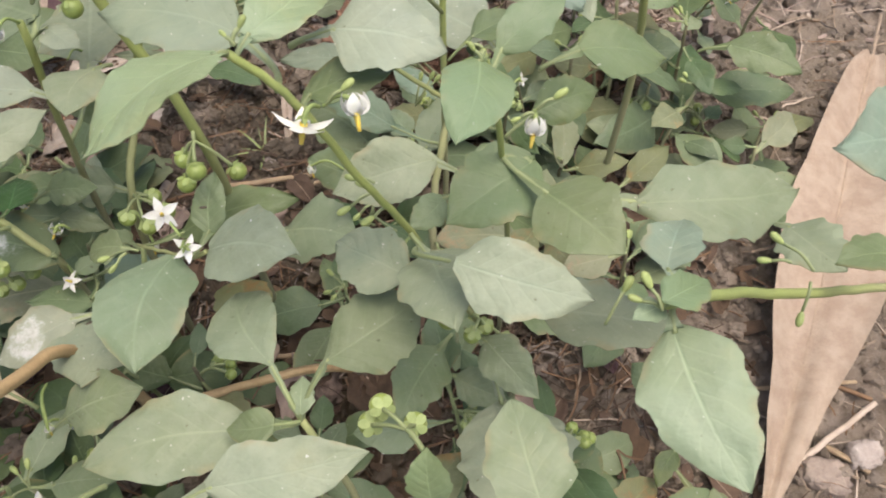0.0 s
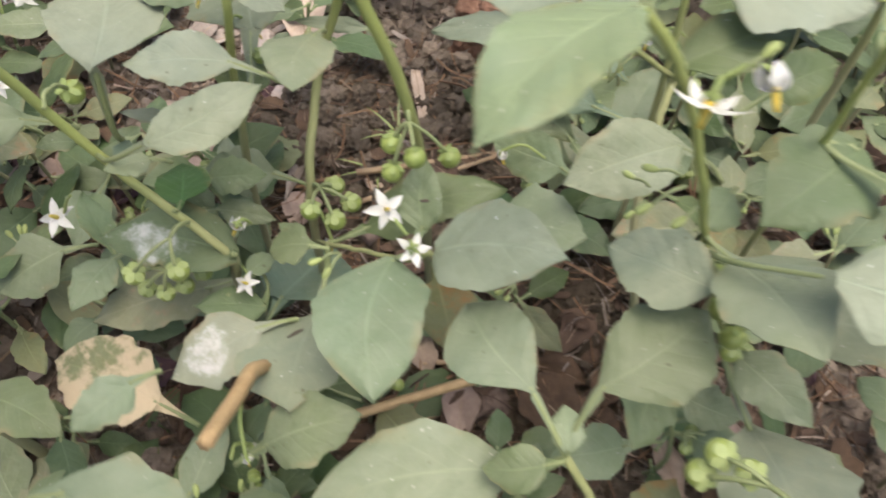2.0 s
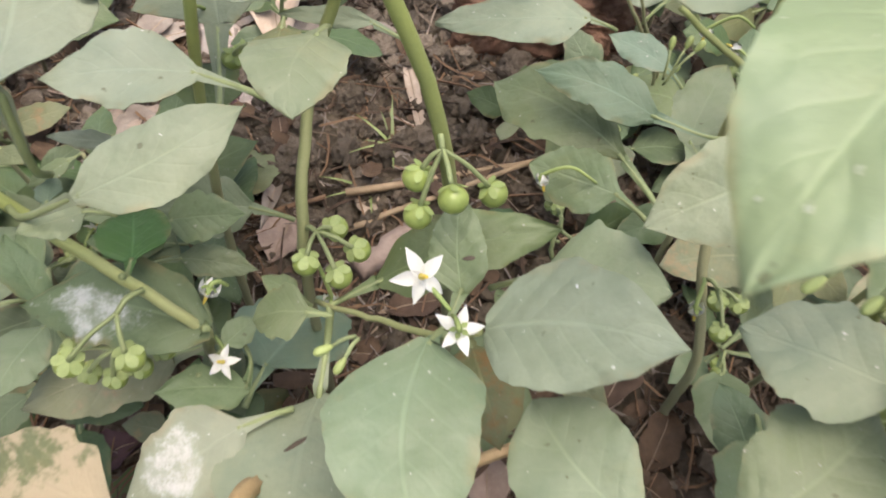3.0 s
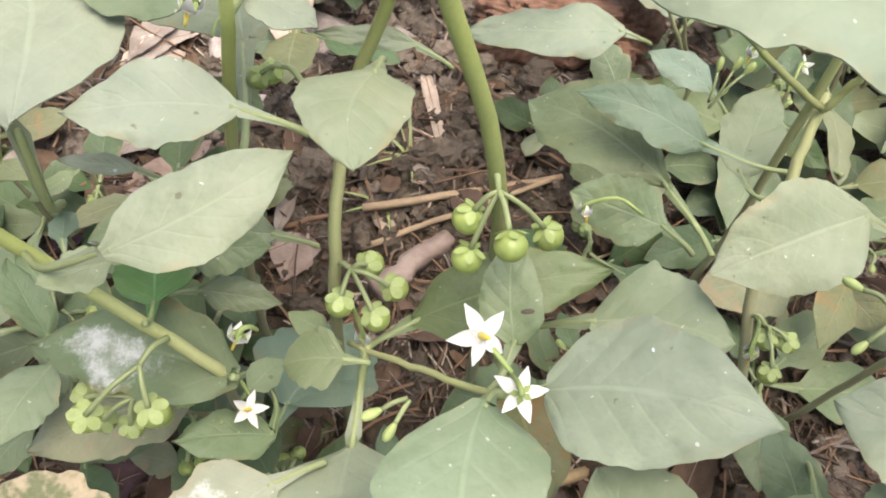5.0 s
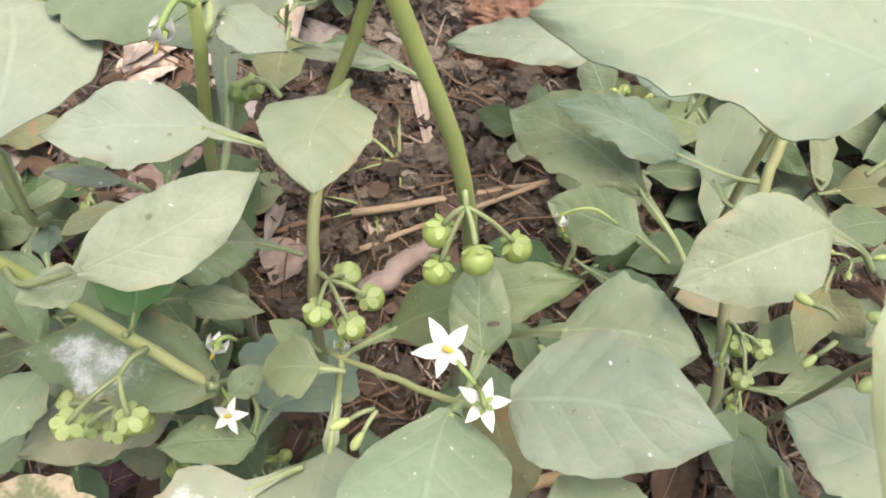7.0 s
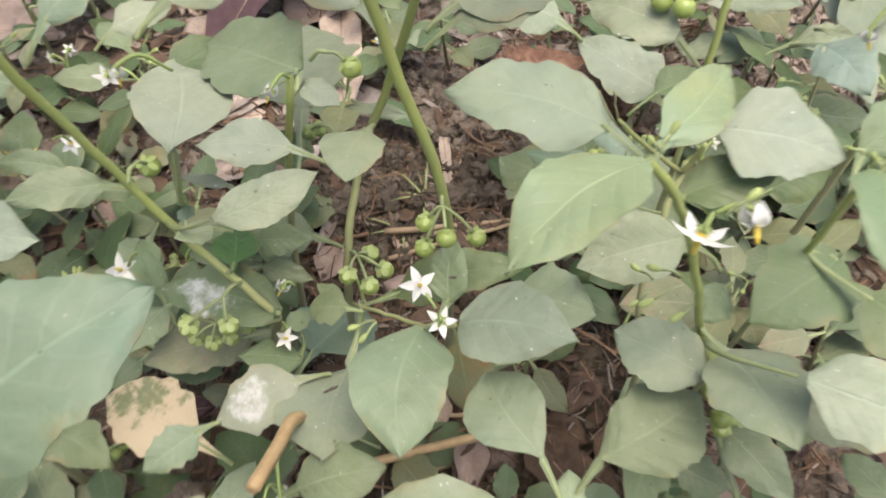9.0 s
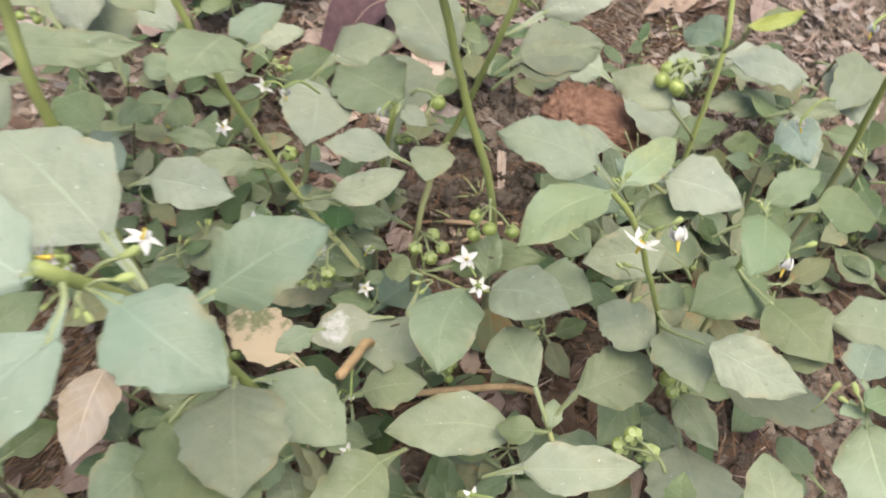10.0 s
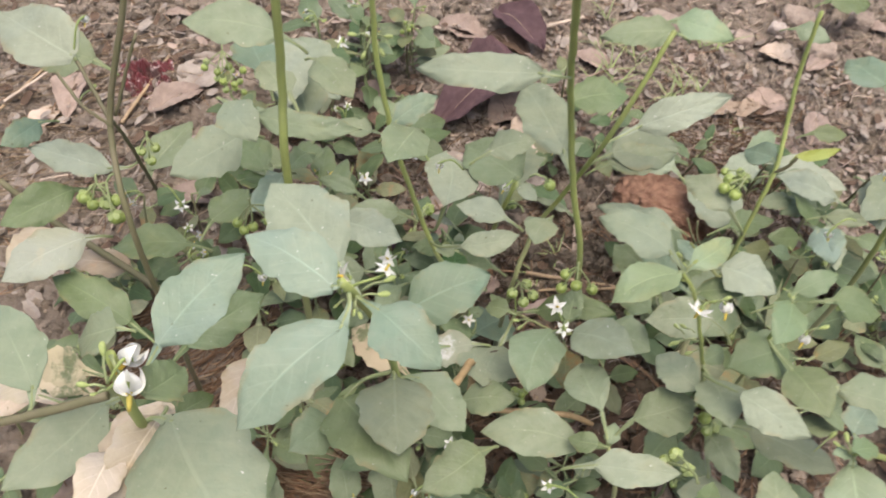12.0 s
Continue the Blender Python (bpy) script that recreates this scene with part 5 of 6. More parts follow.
berries(p16, 0.0072, (-0.0082, 0.2375, 0.2132), (-0.0223, 0.2264, 0.2138), (-0.0160, 0.2223, 0.2152), (-0.0193, 0.2385, 0.2092), (-0.0114, 0.2429, 0.2087))
bud(p16, (-0.0082, 0.2375, 0.2132), (-0.0175, 0.2353, 0.2189))

p13 = plant(0.074, 0.572, "nightshade seedlings with small dusty leaves")
leaf(p13, (0.0614, 0.6390, 0.0401), (0.0969, 0.6308, 0.0400), 0.0206, (-0.1149, -0.5065, 0.8546), (0.0478, 0.6421, 0.0292), MID)
leaf(p13, (0.0913, 0.6963, 0.0439), (0.1363, 0.7164, 0.0362), 0.0361, (0.2214, -0.1224, 0.9675), (0.0787, 0.6906, 0.0341), MID)
leaf(p13, (0.0691, 0.3795, 0.0620), (0.0409, 0.3694, 0.0578), 0.0151, (0.0045, -0.3930, 0.9195), (0.0804, 0.3836, 0.0545), MID)

p14 = plant(-0.020, 0.062, "green nightshade plant with small white flowers")
stem(p14, 1.3, (-0.0420, 0.0820, 0.1370), (-0.0300, 0.0700, 0.1150), (-0.0200, 0.0620, 0.0500))
leaf(p14, (-0.0517, 0.0966, 0.1491), (-0.0690, 0.1265, 0.1393), 0.0253, (-0.3430, 0.1081, 0.9331), (-0.0420, 0.0820, 0.1370), DUSTY, shape=0.56, wave=0.015)
leaf(p14, (-0.0340, 0.0970, 0.1508), (-0.0037, 0.1168, 0.1573), 0.0270, (-0.1455, -0.1016, 0.9841), (-0.0420, 0.0820, 0.1370), DUSTY, shape=0.54, wave=0.035)
leaf(p14, (-0.0540, 0.0800, 0.1310), (-0.1132, 0.0690, 0.1270), 0.0268, (-0.0613, -0.0961, 0.9935), (-0.0420, 0.0820, 0.1370), DUSTY, shape=0.48, wave=0.03)
leaf(p14, (-0.0490, 0.0775, 0.1459), (-0.0653, 0.0784, 0.1389), 0.0123, (-0.3981, -0.1194, 0.9095), (-0.0420, 0.0820, 0.1370), MID)
leaf(p14, (-0.0419, 0.0826, 0.1406), (-0.0423, 0.0955, 0.1418), 0.0087, (-0.2050, -0.0967, 0.9740), (-0.0420, 0.0820, 0.1370), GREENLEAF)
leaf(p14, (0.0032, 0.1288, 0.0880), (-0.0121, 0.0969, 0.0917), 0.0227, (0.2911, -0.0280, 0.9563), (0.0092, 0.1413, 0.0759), MID)
leaf(p14, (0.0099, 0.1200, 0.0809), (0.0308, 0.1114, 0.0791), 0.0156, (-0.1359, -0.5061, 0.8517), (0.0016, 0.1235, 0.0749), MID)

p15 = plant(0.290, 0.187, "green nightshade plant with small white flowers")
stem(p15, 1.5, (0.0581, 0.0872, 0.2128), (0.0797, 0.0972, 0.2001), (0.1174, 0.1131, 0.1702), (0.1694, 0.1375, 0.1299), (0.2897, 0.1870, 0.0500))
leaf(p15, (0.0640, 0.1041, 0.1998), (0.0734, 0.1248, 0.1941), 0.0164, (-0.1400, 0.3231, 0.9360), (0.0716, 0.0934, 0.2048), TEAL)
leaf(p15, (0.1592, 0.3117, 0.0801), (0.1947, 0.2922, 0.0799), 0.0213, (-0.2149, -0.4027, 0.8897), (0.1469, 0.3185, 0.0682), MID)
leaf(p15, (0.1074, 0.1044, 0.2508), (0.0762, 0.0925, 0.2692), 0.0225, (0.5715, -0.3429, 0.7455), (0.1189, 0.1088, 0.2325), TEAL)
leaf(p15, (0.1457, 0.1226, 0.1792), (0.1227, 0.1182, 0.1809), 0.0170, (0.0246, 0.2618, 0.9648), (0.1549, 0.1243, 0.1714), MID)
leaf(p15, (0.1418, 0.1678, 0.1240), (0.1530, 0.1407, 0.1360), 0.0240, (-0.3595, 0.2474, 0.8998), (0.1373, 0.1786, 0.1098), DUSTY)
leaf(p15, (0.0606, 0.0837, 0.2070), (0.0729, 0.0430, 0.2059), 0.0252, (-0.3077, -0.1180, 0.9441), (0.0608, 0.0884, 0.2112), GREENLEAF)
leaf(p15, (0.0561, 0.0857, 0.2172), (0.0698, 0.0943, 0.2131), 0.0108, (0.1970, 0.1461, 0.9694), (0.0581, 0.0872, 0.2128), GREENLEAF)
leaf(p15, (0.0587, 0.0891, 0.2090), (0.0497, 0.0841, 0.2110), 0.0067, (0.1290, 0.1605, 0.9786), (0.0608, 0.0884, 0.2112), GREENLEAF)
bud(p15, (0.0561, 0.0845, 0.2150), (0.0515, 0.0929, 0.2191))
bud(p15, (0.0565, 0.0863, 0.2130), (0.0487, 0.0892, 0.2133))
bud(p15, (0.1100, 0.1101, 0.1900), (0.0992, 0.1215, 0.1923))
bud(p15, (0.1040, 0.1128, 0.1900), (0.0953, 0.1148, 0.1880))
bud(p15, (0.1110, 0.1091, 0.1850), (0.1073, 0.0979, 0.1785))


# ---- litter on the soil ----
DRY = {}
for key, colour, other in (
    ("TAN", (0.375, 0.295, 0.225), (0.29, 0.215, 0.16)),
    ("PINK", (0.37, 0.285, 0.24), (0.27, 0.2, 0.165)),
    ("PALE", (0.55, 0.45, 0.37), (0.42, 0.33, 0.26)),
    ("RUST", (0.13, 0.082, 0.05), (0.075, 0.047, 0.03)),
    ("BROWN", (0.13, 0.085, 0.058), (0.08, 0.05, 0.035)),
    ("GREY", (0.36, 0.31, 0.27), (0.25, 0.205, 0.175)),
    ("PURPLE", (0.12, 0.07, 0.075), (0.075, 0.04, 0.045)),
):
    DRY[key] = plain_material(key.lower() + " dry leaf", colour, other, 90, 0.75, 0.6, 0.0012, 500)
TAN, PINK, PALE, RUST, BROWN, GREY, PURPLE = (DRY[k] for k in ("TAN", "PINK", "PALE", "RUST", "BROWN", "GREY", "PURPLE"))
PALE_STRAW = plain_material("weathered straw", (0.34, 0.26, 0.19), (0.24, 0.18, 0.13), 120, 0.7, 0.5, 0.0008, 700)
STRAW = plain_material("dry straw", (0.4, 0.3, 0.19), (0.3, 0.21, 0.13), 120, 0.65, 0.5, 0.0008, 700)
ORANGE_STRAW = plain_material("orange straw", (0.6, 0.43, 0.23), (0.46, 0.32, 0.165), 120, 0.65, 0.6, 0.001, 500)
TWIG = plain_material("dry twig", (0.27, 0.16, 0.09), (0.19, 0.115, 0.07), 120, 0.7, 0.6, 0.001, 600)
BRICK = plain_material("rough red brick", (0.37, 0.215, 0.145), (0.22, 0.115, 0.075), 120, 0.9, 1.0, 0.003, 420)
BARK = plain_material("grey bark", (0.24, 0.18, 0.15), (0.12, 0.085, 0.07), 140, 0.9, 1.0, 0.003, 300)
PLASTER = plain_material("chalky plaster", (0.56, 0.48, 0.43), (0.42, 0.35, 0.31), 110, 0.9, 0.9, 0.002, 380)
STONE = plain_material("dusty stone", (0.36, 0.29, 0.24), (0.26, 0.2, 0.165), 90, 0.85, 0.8, 0.002, 350)
WORDS = {TAN: "curled tan dry leaf lying on the soil", PINK: "pinkish-brown dry leaf lying on the soil", PALE: "pale bleached dry leaf on the soil",
         RUST: "rust-brown dead leaf on the soil", GREY: "grey withered dry leaf on the soil", BROWN: "brown crumpled dead leaf on the soil", PURPLE: "large purplish-brown curled dead leaf on the soil"}


def dead_leaf(mat, base, tip, width, arch):
    """A dry curled leaf that rests on the soil."""
    a, b = Vector((*base, 0)), Vector((*tip, 0))
    length = (b - a).length
    ahead = (b - a) / length
    side = Vector((-ahead.y, ahead.x, 0))
    rnd = random.Random(int(abs(a.x * 6e5)) + int(abs(a.y * 4e5)))
    ground_z = max(soil_height(p.x, p.y) for p in (a.lerp(b, k / 8) + side * width * 0.35 * j for k in range(9) for j in (-1, 0, 1))) - 0.003
    ground_z += 0.008 if length > 0.07 else 0.0
    curl, phase = rnd.uniform(0.15, 0.5), rnd.uniform(0, 6)
    rows, cols = 22, 12
    bm = bmesh.new()
    layers = []
    for sheet in (0.0, -0.0004):
        grid = []
        for k in range(rows + 1):
            s = k / rows
            half = width / 2 * max(math.sin(math.pi * (0.04 + 0.92 * s) ** 0.85), 0.06) * (1 + 0.1 * math.sin(11 * s + phase) + 0.12 * noise.noise(Vector((s * 9, phase, 0))))
            line = []
            for j in range(cols + 1):
                v = 2 * j / cols - 1
                p = a + ahead * length * s + side * v * half
                z = ground_z + 0.002 + arch * length * 0.5 * math.sin(math.pi * s) + curl * half * v * v
                z += 0.02 * width * math.cos(6.28 * (6 * s - 1.6 * abs(v))) * abs(v) - 0.05 * width * math.exp(-((v / 0.12) ** 2))
                z += 0.09 * width * noise.noise(Vector((s * 4 + phase, v * 2, phase)))
                line.append(bm.verts.new((p.x, p.y, z + sheet)))
            grid.append(line)
        layers.append(grid)
    for n, grid in enumerate(layers):
        for k in range(rows):
            for j in range(cols):
                ring = [grid[k][j], grid[k + 1][j], grid[k + 1][j + 1], grid[k][j + 1]]
                bm.faces.new(ring[::-1] if n else ring)
    ob = finish("dead_leaf", bm, mat)
    rib = []
    for k in range(-3, 19):
        s = k / 22
        lift = arch * length * 0.5 * math.sin(math.pi * max(s, 0)) - 0.05 * width + 0.09 * width * noise.noise(Vector((max(s, 0) * 4 + phase, 0, phase)))
        p = a + ahead * length * s
        rib.append(Vector((p.x, p.y, ground_z + 0.0021 + lift)))
    bm = bmesh.new()
    tube(bm, rib, (max(0.0004, width * 0.018), 0.0002), 5)
    finish("midrib", bm, PALE_STRAW, ob)
    return tagged(ob, label=WORDS[mat], category="leaf", group="dead leaves on the soil")


def stick(mat, radius, a, b):
    """A dry stalk or twig that lies on the soil."""
    r = radius / 1000
    p, q = (Vector((*e, soil_height(*e) + r)) for e in (a, b))
    rnd = random.Random(int(abs(p.x * 7e5)))
    rise = max(soil_height(w.x, w.y) + r * 0.5 - w.z for w in (p.lerp(q, k / 16) for k in range(17)))
    line = [p.lerp(q, k / 8) + Vector((rnd.uniform(-1, 1) * r * 0.3, rnd.uniform(-1, 1) * r * 0.3, max(0, rise) + 0.002)) for k in range(9)]
    bm = bmesh.new()
    tube(bm, line, (r * 1.05, r * 0.85), 8, 0, 0.3 if radius > 3 else 0.12)
    words = {STRAW: "dry straw stalk lying on the soil", TWIG: "thin brown twig lying on the soil", PALE: "bleached pinkish dry stick lying on the soil", PINK: "split pinkish-brown dry stick lying on the soil"}
    return tagged(finish("dry_stalk" if mat is not TWIG else "twig", bm, mat), label=words[mat], category="stick", group="dry stalks on the soil")


def chunk(mat, x, y, width, height):
    """A rough lump, half sunk into the soil."""
    rnd = random.Random(int(abs(x * 9e5)))
    bm = bmesh.new()
    bmesh.ops.create_icosphere(bm, subdivisions=6 if width > 0.05 else 4, radius=0.5)
    shift = Vector((rnd.uniform(0, 9), rnd.uniform(0, 9), 0))
    for v in bm.verts:
        p = v.co.copy()
        for axis in range(3):
            p[axis] = math.copysign(abs(p[axis] * 2) ** 0.6, p[axis]) / 2
        p *= 1 + 0.22 * noise.noise(v.co * 3 + shift) + 0.12 * noise.noise(v.co * 9 + shift) + 0.1 * noise.noise(v.co * 26) + 0.07 * noise.noise(Vector((v.co.x * 24, v.co.y * 70, v.co.z * 50)))
        v.co = Vector((p.x * width, p.y * height * 1.1, p.z * min(height, width) * 0.8))
    kind, words = {BRICK: ("brick_fragment", "rough red broken brick half sunk in soil"), BARK: ("bark_piece", "piece of grey cracked bark on the soil"),
                   PLASTER: ("stone", "pale chalky pinkish stone among dry litter"), STONE: ("stone", "small dusty pinkish stone on the soil")}[mat]
    ob = finish(kind, bm, mat)
    ob.location = (x, y, soil_height(x, y) + min(height, width) * 0.2)
    ob.rotation_euler = (0, 0, rnd.uniform(-0.3, 0.3))
    return tagged(ob, label=words, category=kind.split("_")[0])


dead_leaf(TAN, (0.2856, 0.3701), (0.1562, 0.0812), 0.0593, 0.03)
dead_leaf(PURPLE, (-0.1808, 0.4971), (-0.2487, 0.3863), 0.0664, 0.35)
dead_leaf(PURPLE, (-0.2041, 0.5142), (-0.2464, 0.4668), 0.0478, 0.3)
dead_leaf(PALE, (-0.1718, 0.4407), (-0.1548, 0.3322), 0.0303, 0.12)
dead_leaf(RUST, (-0.3353, 0.3476), (-0.3796, 0.3357), 0.0203, 0.2)
dead_leaf(TAN, (-0.3306, 0.4198), (-0.3442, 0.3909), 0.0206, 0.15)
dead_leaf(BROWN, (-0.2706, 0.3877), (-0.3014, 0.3608), 0.0220, 0.2)
dead_leaf(RUST, (-0.0398, 0.1553), (-0.0117, 0.1179), 0.0258, 0.25)
dead_leaf(TAN, (-0.2945, 0.1038), (-0.2786, 0.0551), 0.0228, 0.3)
dead_leaf(PINK, (-0.3308, 0.0400), (-0.3449, -0.0230), 0.0333, 0.15)
dead_leaf(PINK, (-0.3520, 0.0121), (-0.3786, -0.0433), 0.0365, 0.15)
dead_leaf(GREY, (-0.4800, 0.4000), (-0.4880, 0.3350), 0.0420, 0.1)
dead_leaf(BROWN, (-0.3159, 0.4126), (-0.3327, 0.3689), 0.0271, 0.25)
dead_leaf(PALE, (-0.4158, 0.0193), (-0.4645, 0.0314), 0.0245, 0.15)
dead_leaf(PINK, (-0.2039, 0.2967), (-0.2286, 0.2775), 0.0165, 0.15)
dead_leaf(BROWN, (-0.2411, 0.5438), (-0.1929, 0.5266), 0.0352, 0.2)
dead_leaf(PINK, (-0.2909, 0.5435), (-0.2424, 0.5400), 0.0269, 0.2)
dead_leaf(PINK, (-0.5966, 0.3275), (-0.5720, 0.2730), 0.0319, 0.2)
dead_leaf(TAN, (-0.0876, 0.1728), (-0.0815, 0.1498), 0.0126, 0.2)
dead_leaf(BROWN, (-0.0598, 0.1441), (-0.0748, 0.1197), 0.0158, 0.25)
dead_leaf(BROWN, (0.0660, 0.1373), (0.0509, 0.1173), 0.0165, 0.25)
dead_leaf(RUST, (-0.0347, 0.1512), (-0.0168, 0.1222), 0.0166, 0.25)
dead_leaf(PINK, (-0.1465, 0.2545), (-0.1546, 0.2336), 0.0209, 0.2)
dead_leaf(BROWN, (0.1304, 0.2878), (0.1663, 0.2801), 0.0249, 0.2)
dead_leaf(TAN, (0.0419, 0.5483), (0.0235, 0.5112), 0.0170, 0.2)
dead_leaf(TAN, (0.0004, 0.5141), (0.0373, 0.5379), 0.0170, 0.2)
dead_leaf(PINK, (0.0878, 0.6213), (0.1154, 0.6567), 0.0211, 0.2)
dead_leaf(BROWN, (-0.3149, 0.3954), (-0.2914, 0.3657), 0.0191, 0.2)
dead_leaf(BROWN, (-0.3287, 0.3768), (-0.3224, 0.3996), 0.0160, 0.2)
stick(PINK, 4.4, (-0.1179, 0.2243), (-0.0867, 0.2502))
stick(STRAW, 1.6, (-0.1221, 0.2615), (-0.0355, 0.2807))
dead_leaf(PALE, (-0.0962, 0.3498), (-0.0847, 0.2811), 0.0067, 0.02)
stick(TWIG, 1.2, (-0.1650, 0.2549), (-0.1317, 0.2626))
stick(STRAW, 1.4, (-0.6338, 0.2510), (-0.6253, 0.3221))
stick(PALE, 2.0, (-0.1886, 0.5721), (-0.1526, 0.6046))
stick(STRAW, 1.2, (0.0138, 0.3269), (0.0354, 0.3480))
stick(STRAW, 0.9, (0.1211, 0.2895), (0.1615, 0.2653))
stick(TWIG, 1.2, (-0.1414, 0.1230), (-0.0629, 0.1551))
stick(STRAW, 1.3, (-0.1232, 0.2450), (-0.0426, 0.2755))
stick(TWIG, 1.3, (-0.3917, 0.1925), (-0.3398, 0.1714))
stick(STRAW, 1.6, (-0.5201, 0.2841), (-0.5253, 0.3761))
stick(STRAW, 0.6, (-0.0424, 0.2309), (0.0394, 0.2647))
stick(STRAW, 1.5, (0.1956, 0.1185), (0.2151, 0.1023))
stick(STRAW, 1.2, (0.1589, 0.1446), (0.2214, 0.1496))
stick(TWIG, 1.3, (0.1234, 0.3061), (0.1462, 0.2768))
stick(STRAW, 1.4, (-0.1015, 0.1250), (-0.0553, 0.1424))
stick(STRAW, 1.8, (-0.2034, 0.1310), (-0.1786, 0.1485))
stick(TWIG, 1.2, (-0.3045, 0.4052), (-0.2705, 0.3978))
chunk(BRICK, -0.0270, 0.3700, 0.0860, 0.0500)
chunk(BRICK, 0.0975, 0.3571, 0.0214, 0.0273)
chunk(BARK, -0.0597, 0.1423, 0.0299, 0.0189)
chunk(STONE, 0.1391, 0.7243, 0.0254, 0.0228)
chunk(STONE, 0.0534, 0.6790, 0.0162, 0.0150)
chunk(STONE, -0.2211, 0.3037, 0.0265, 0.0171)
chunk(STONE, -0.2612, 0.4136, 0.0253, 0.0168)
chunk(STONE, 0.1942, 0.1027, 0.0247, 0.0137)
chunk(STONE, 0.0189, 0.6520, 0.0247, 0.0185)
chunk(STONE, -0.5369, 0.2807, 0.0242, 0.0179)
dead_leaf(GREY, (-0.1497, 0.2859), (-0.1591, 0.2462), 0.0072, 0.03)
dead_leaf(GREY, (-0.1607, 0.2728), (-0.1743, 0.2548), 0.0062, 0.03)
dead_leaf(GREY, (-0.2130, 0.3683), (-0.2310, 0.3419), 0.0158, 0.15)
dead_leaf(GREY, (-0.2045, 0.3043), (-0.2343, 0.2889), 0.0195, 0.2)
dead_leaf(PALE, (-0.1200, 0.2735), (-0.1055, 0.2476), 0.0095, 0.1)
dead_leaf(GREY, (-0.0909, 0.2811), (-0.1056, 0.2809), 0.0098, 0.1)
dead_leaf(TAN, (-0.1531, 0.1396), (-0.1607, 0.1115), 0.0132, 0.05)
dead_leaf(TAN, (-0.1516, 0.1381), (-0.1575, 0.1222), 0.0103, 0.05)
dead_leaf(PINK, (-0.0665, 0.1490), (-0.0683, 0.1173), 0.0158, 0.3)
dead_leaf(RUST, (-0.1184, 0.1897), (-0.1038, 0.1853), 0.0125, 0.3)
dead_leaf(RUST, (-0.1431, 0.1568), (-0.1362, 0.1749), 0.0080, 0.2)
dead_leaf(PINK, (-0.2009, 0.4181), (-0.1703, 0.4723), 0.0499, 0.2)
dead_leaf(PINK, (0.0328, 0.5276), (0.0687, 0.5682), 0.0343, 0.1)
dead_leaf(PALE, (0.0381, 0.6381), (0.0810, 0.6324), 0.0303, 0.1)
chunk(PLASTER, -0.1864, 0.3500, 0.0198, 0.0291)
chunk(PLASTER, -0.1438, 0.3636, 0.0244, 0.0203)
chunk(PLASTER, -0.1682, 0.3191, 0.0128, 0.0102)
chunk(STONE, 0.0708, 0.6947, 0.0377, 0.0252)
chunk(PLASTER, 0.0514, 0.6740, 0.0162, 0.0149)
chunk(PLASTER, 0.1377, 0.7258, 0.0190, 0.0178)
chunk(STONE, 0.0985, 0.6519, 0.0335, 0.0244)
chunk(STONE, -0.0678, 0.6448, 0.0436, 0.0224)
chunk(PLASTER, 0.0195, 0.6473, 0.0160, 0.0123)
chunk(PLASTER, 0.1001, 0.2646, 0.0175, 0.0112)
dead_leaf(PINK, (-0.2967, 0.5426), (-0.2438, 0.5362), 0.0360, 0.15)
dead_leaf(PURPLE, (-0.2434, 0.5759), (-0.1801, 0.5304), 0.0480, 0.2)
dead_leaf(PINK, (-0.3433, 0.4208), (-0.3035, 0.4038), 0.0333, 0.2)
dead_leaf(PINK, (-0.5033, 0.3043), (-0.4722, 0.3496), 0.0323, 0.2)
dead_leaf(PALE, (-0.5896, 0.2842), (-0.5965, 0.2426), 0.0236, 0.15)
dead_leaf(PINK, (-0.4418, 0.2342), (-0.3973, 0.2386), 0.0248, 0.2)
dead_leaf(PALE, (-0.1686, 0.4286), (-0.1723, 0.3836), 0.0074, 0.03)
dead_leaf(PALE, (-0.1331, 0.3753), (-0.1566, 0.3499), 0.0144, 0.2)
dead_leaf(GREY, (-0.1996, 0.3648), (-0.2356, 0.3361), 0.0126, 0.15)
dead_leaf(PINK, (-0.4153, 0.4060), (-0.3580, 0.4026), 0.0462, 0.2)
dead_leaf(PALE, (-0.2351, 0.3376), (-0.2055, 0.3471), 0.0235, 0.2)
dead_leaf(BROWN, (-0.2838, 0.2323), (-0.2622, 0.2439), 0.0213, 0.2)
dead_leaf(RUST, (-0.0509, 0.1930), (-0.0400, 0.1907), 0.0110, 0.2)
dead_leaf(TAN, (-0.1684, 0.1240), (-0.1564, 0.1558), 0.0158, 0.1)
stick(TWIG, 2.8, (-0.1038, 0.1322), (-0.0626, 0.1490))
stick(TWIG, 1.2, (0.0538, 0.1325), (0.0737, 0.1171))
stick(STRAW, 1.3, (-0.0852, 0.1563), (-0.0600, 0.1610))
stick(PALE, 1.3, (-0.6313, 0.2638), (-0.6130, 0.3333))
stick(PALE, 1.0, (-0.5513, 0.2014), (-0.5243, 0.2194))
stick(TWIG, 1.0, (-0.4660, 0.0531), (-0.4357, 0.0724))
stick(STRAW, 1.2, (0.0566, 0.3040), (0.0899, 0.3155))
stick(TWIG, 1.0, (-0.0190, 0.2609), (-0.0447, 0.2470))
dead_leaf(RUST, (-0.0309, 0.1570), (-0.0200, 0.1323), 0.0188, 0.25)
dead_leaf(BROWN, (-0.0546, 0.1711), (-0.0751, 0.1512), 0.0224, 0.25)
dead_leaf(PURPLE, (0.0840, 0.1757), (0.0947, 0.1505), 0.0190, 0.25)
dead_leaf(RUST, (-0.0814, 0.1650), (-0.0412, 0.1654), 0.0259, 0.25)
dead_leaf(RUST, (-0.0328, 0.1599), (-0.0093, 0.1510), 0.0145, 0.25)
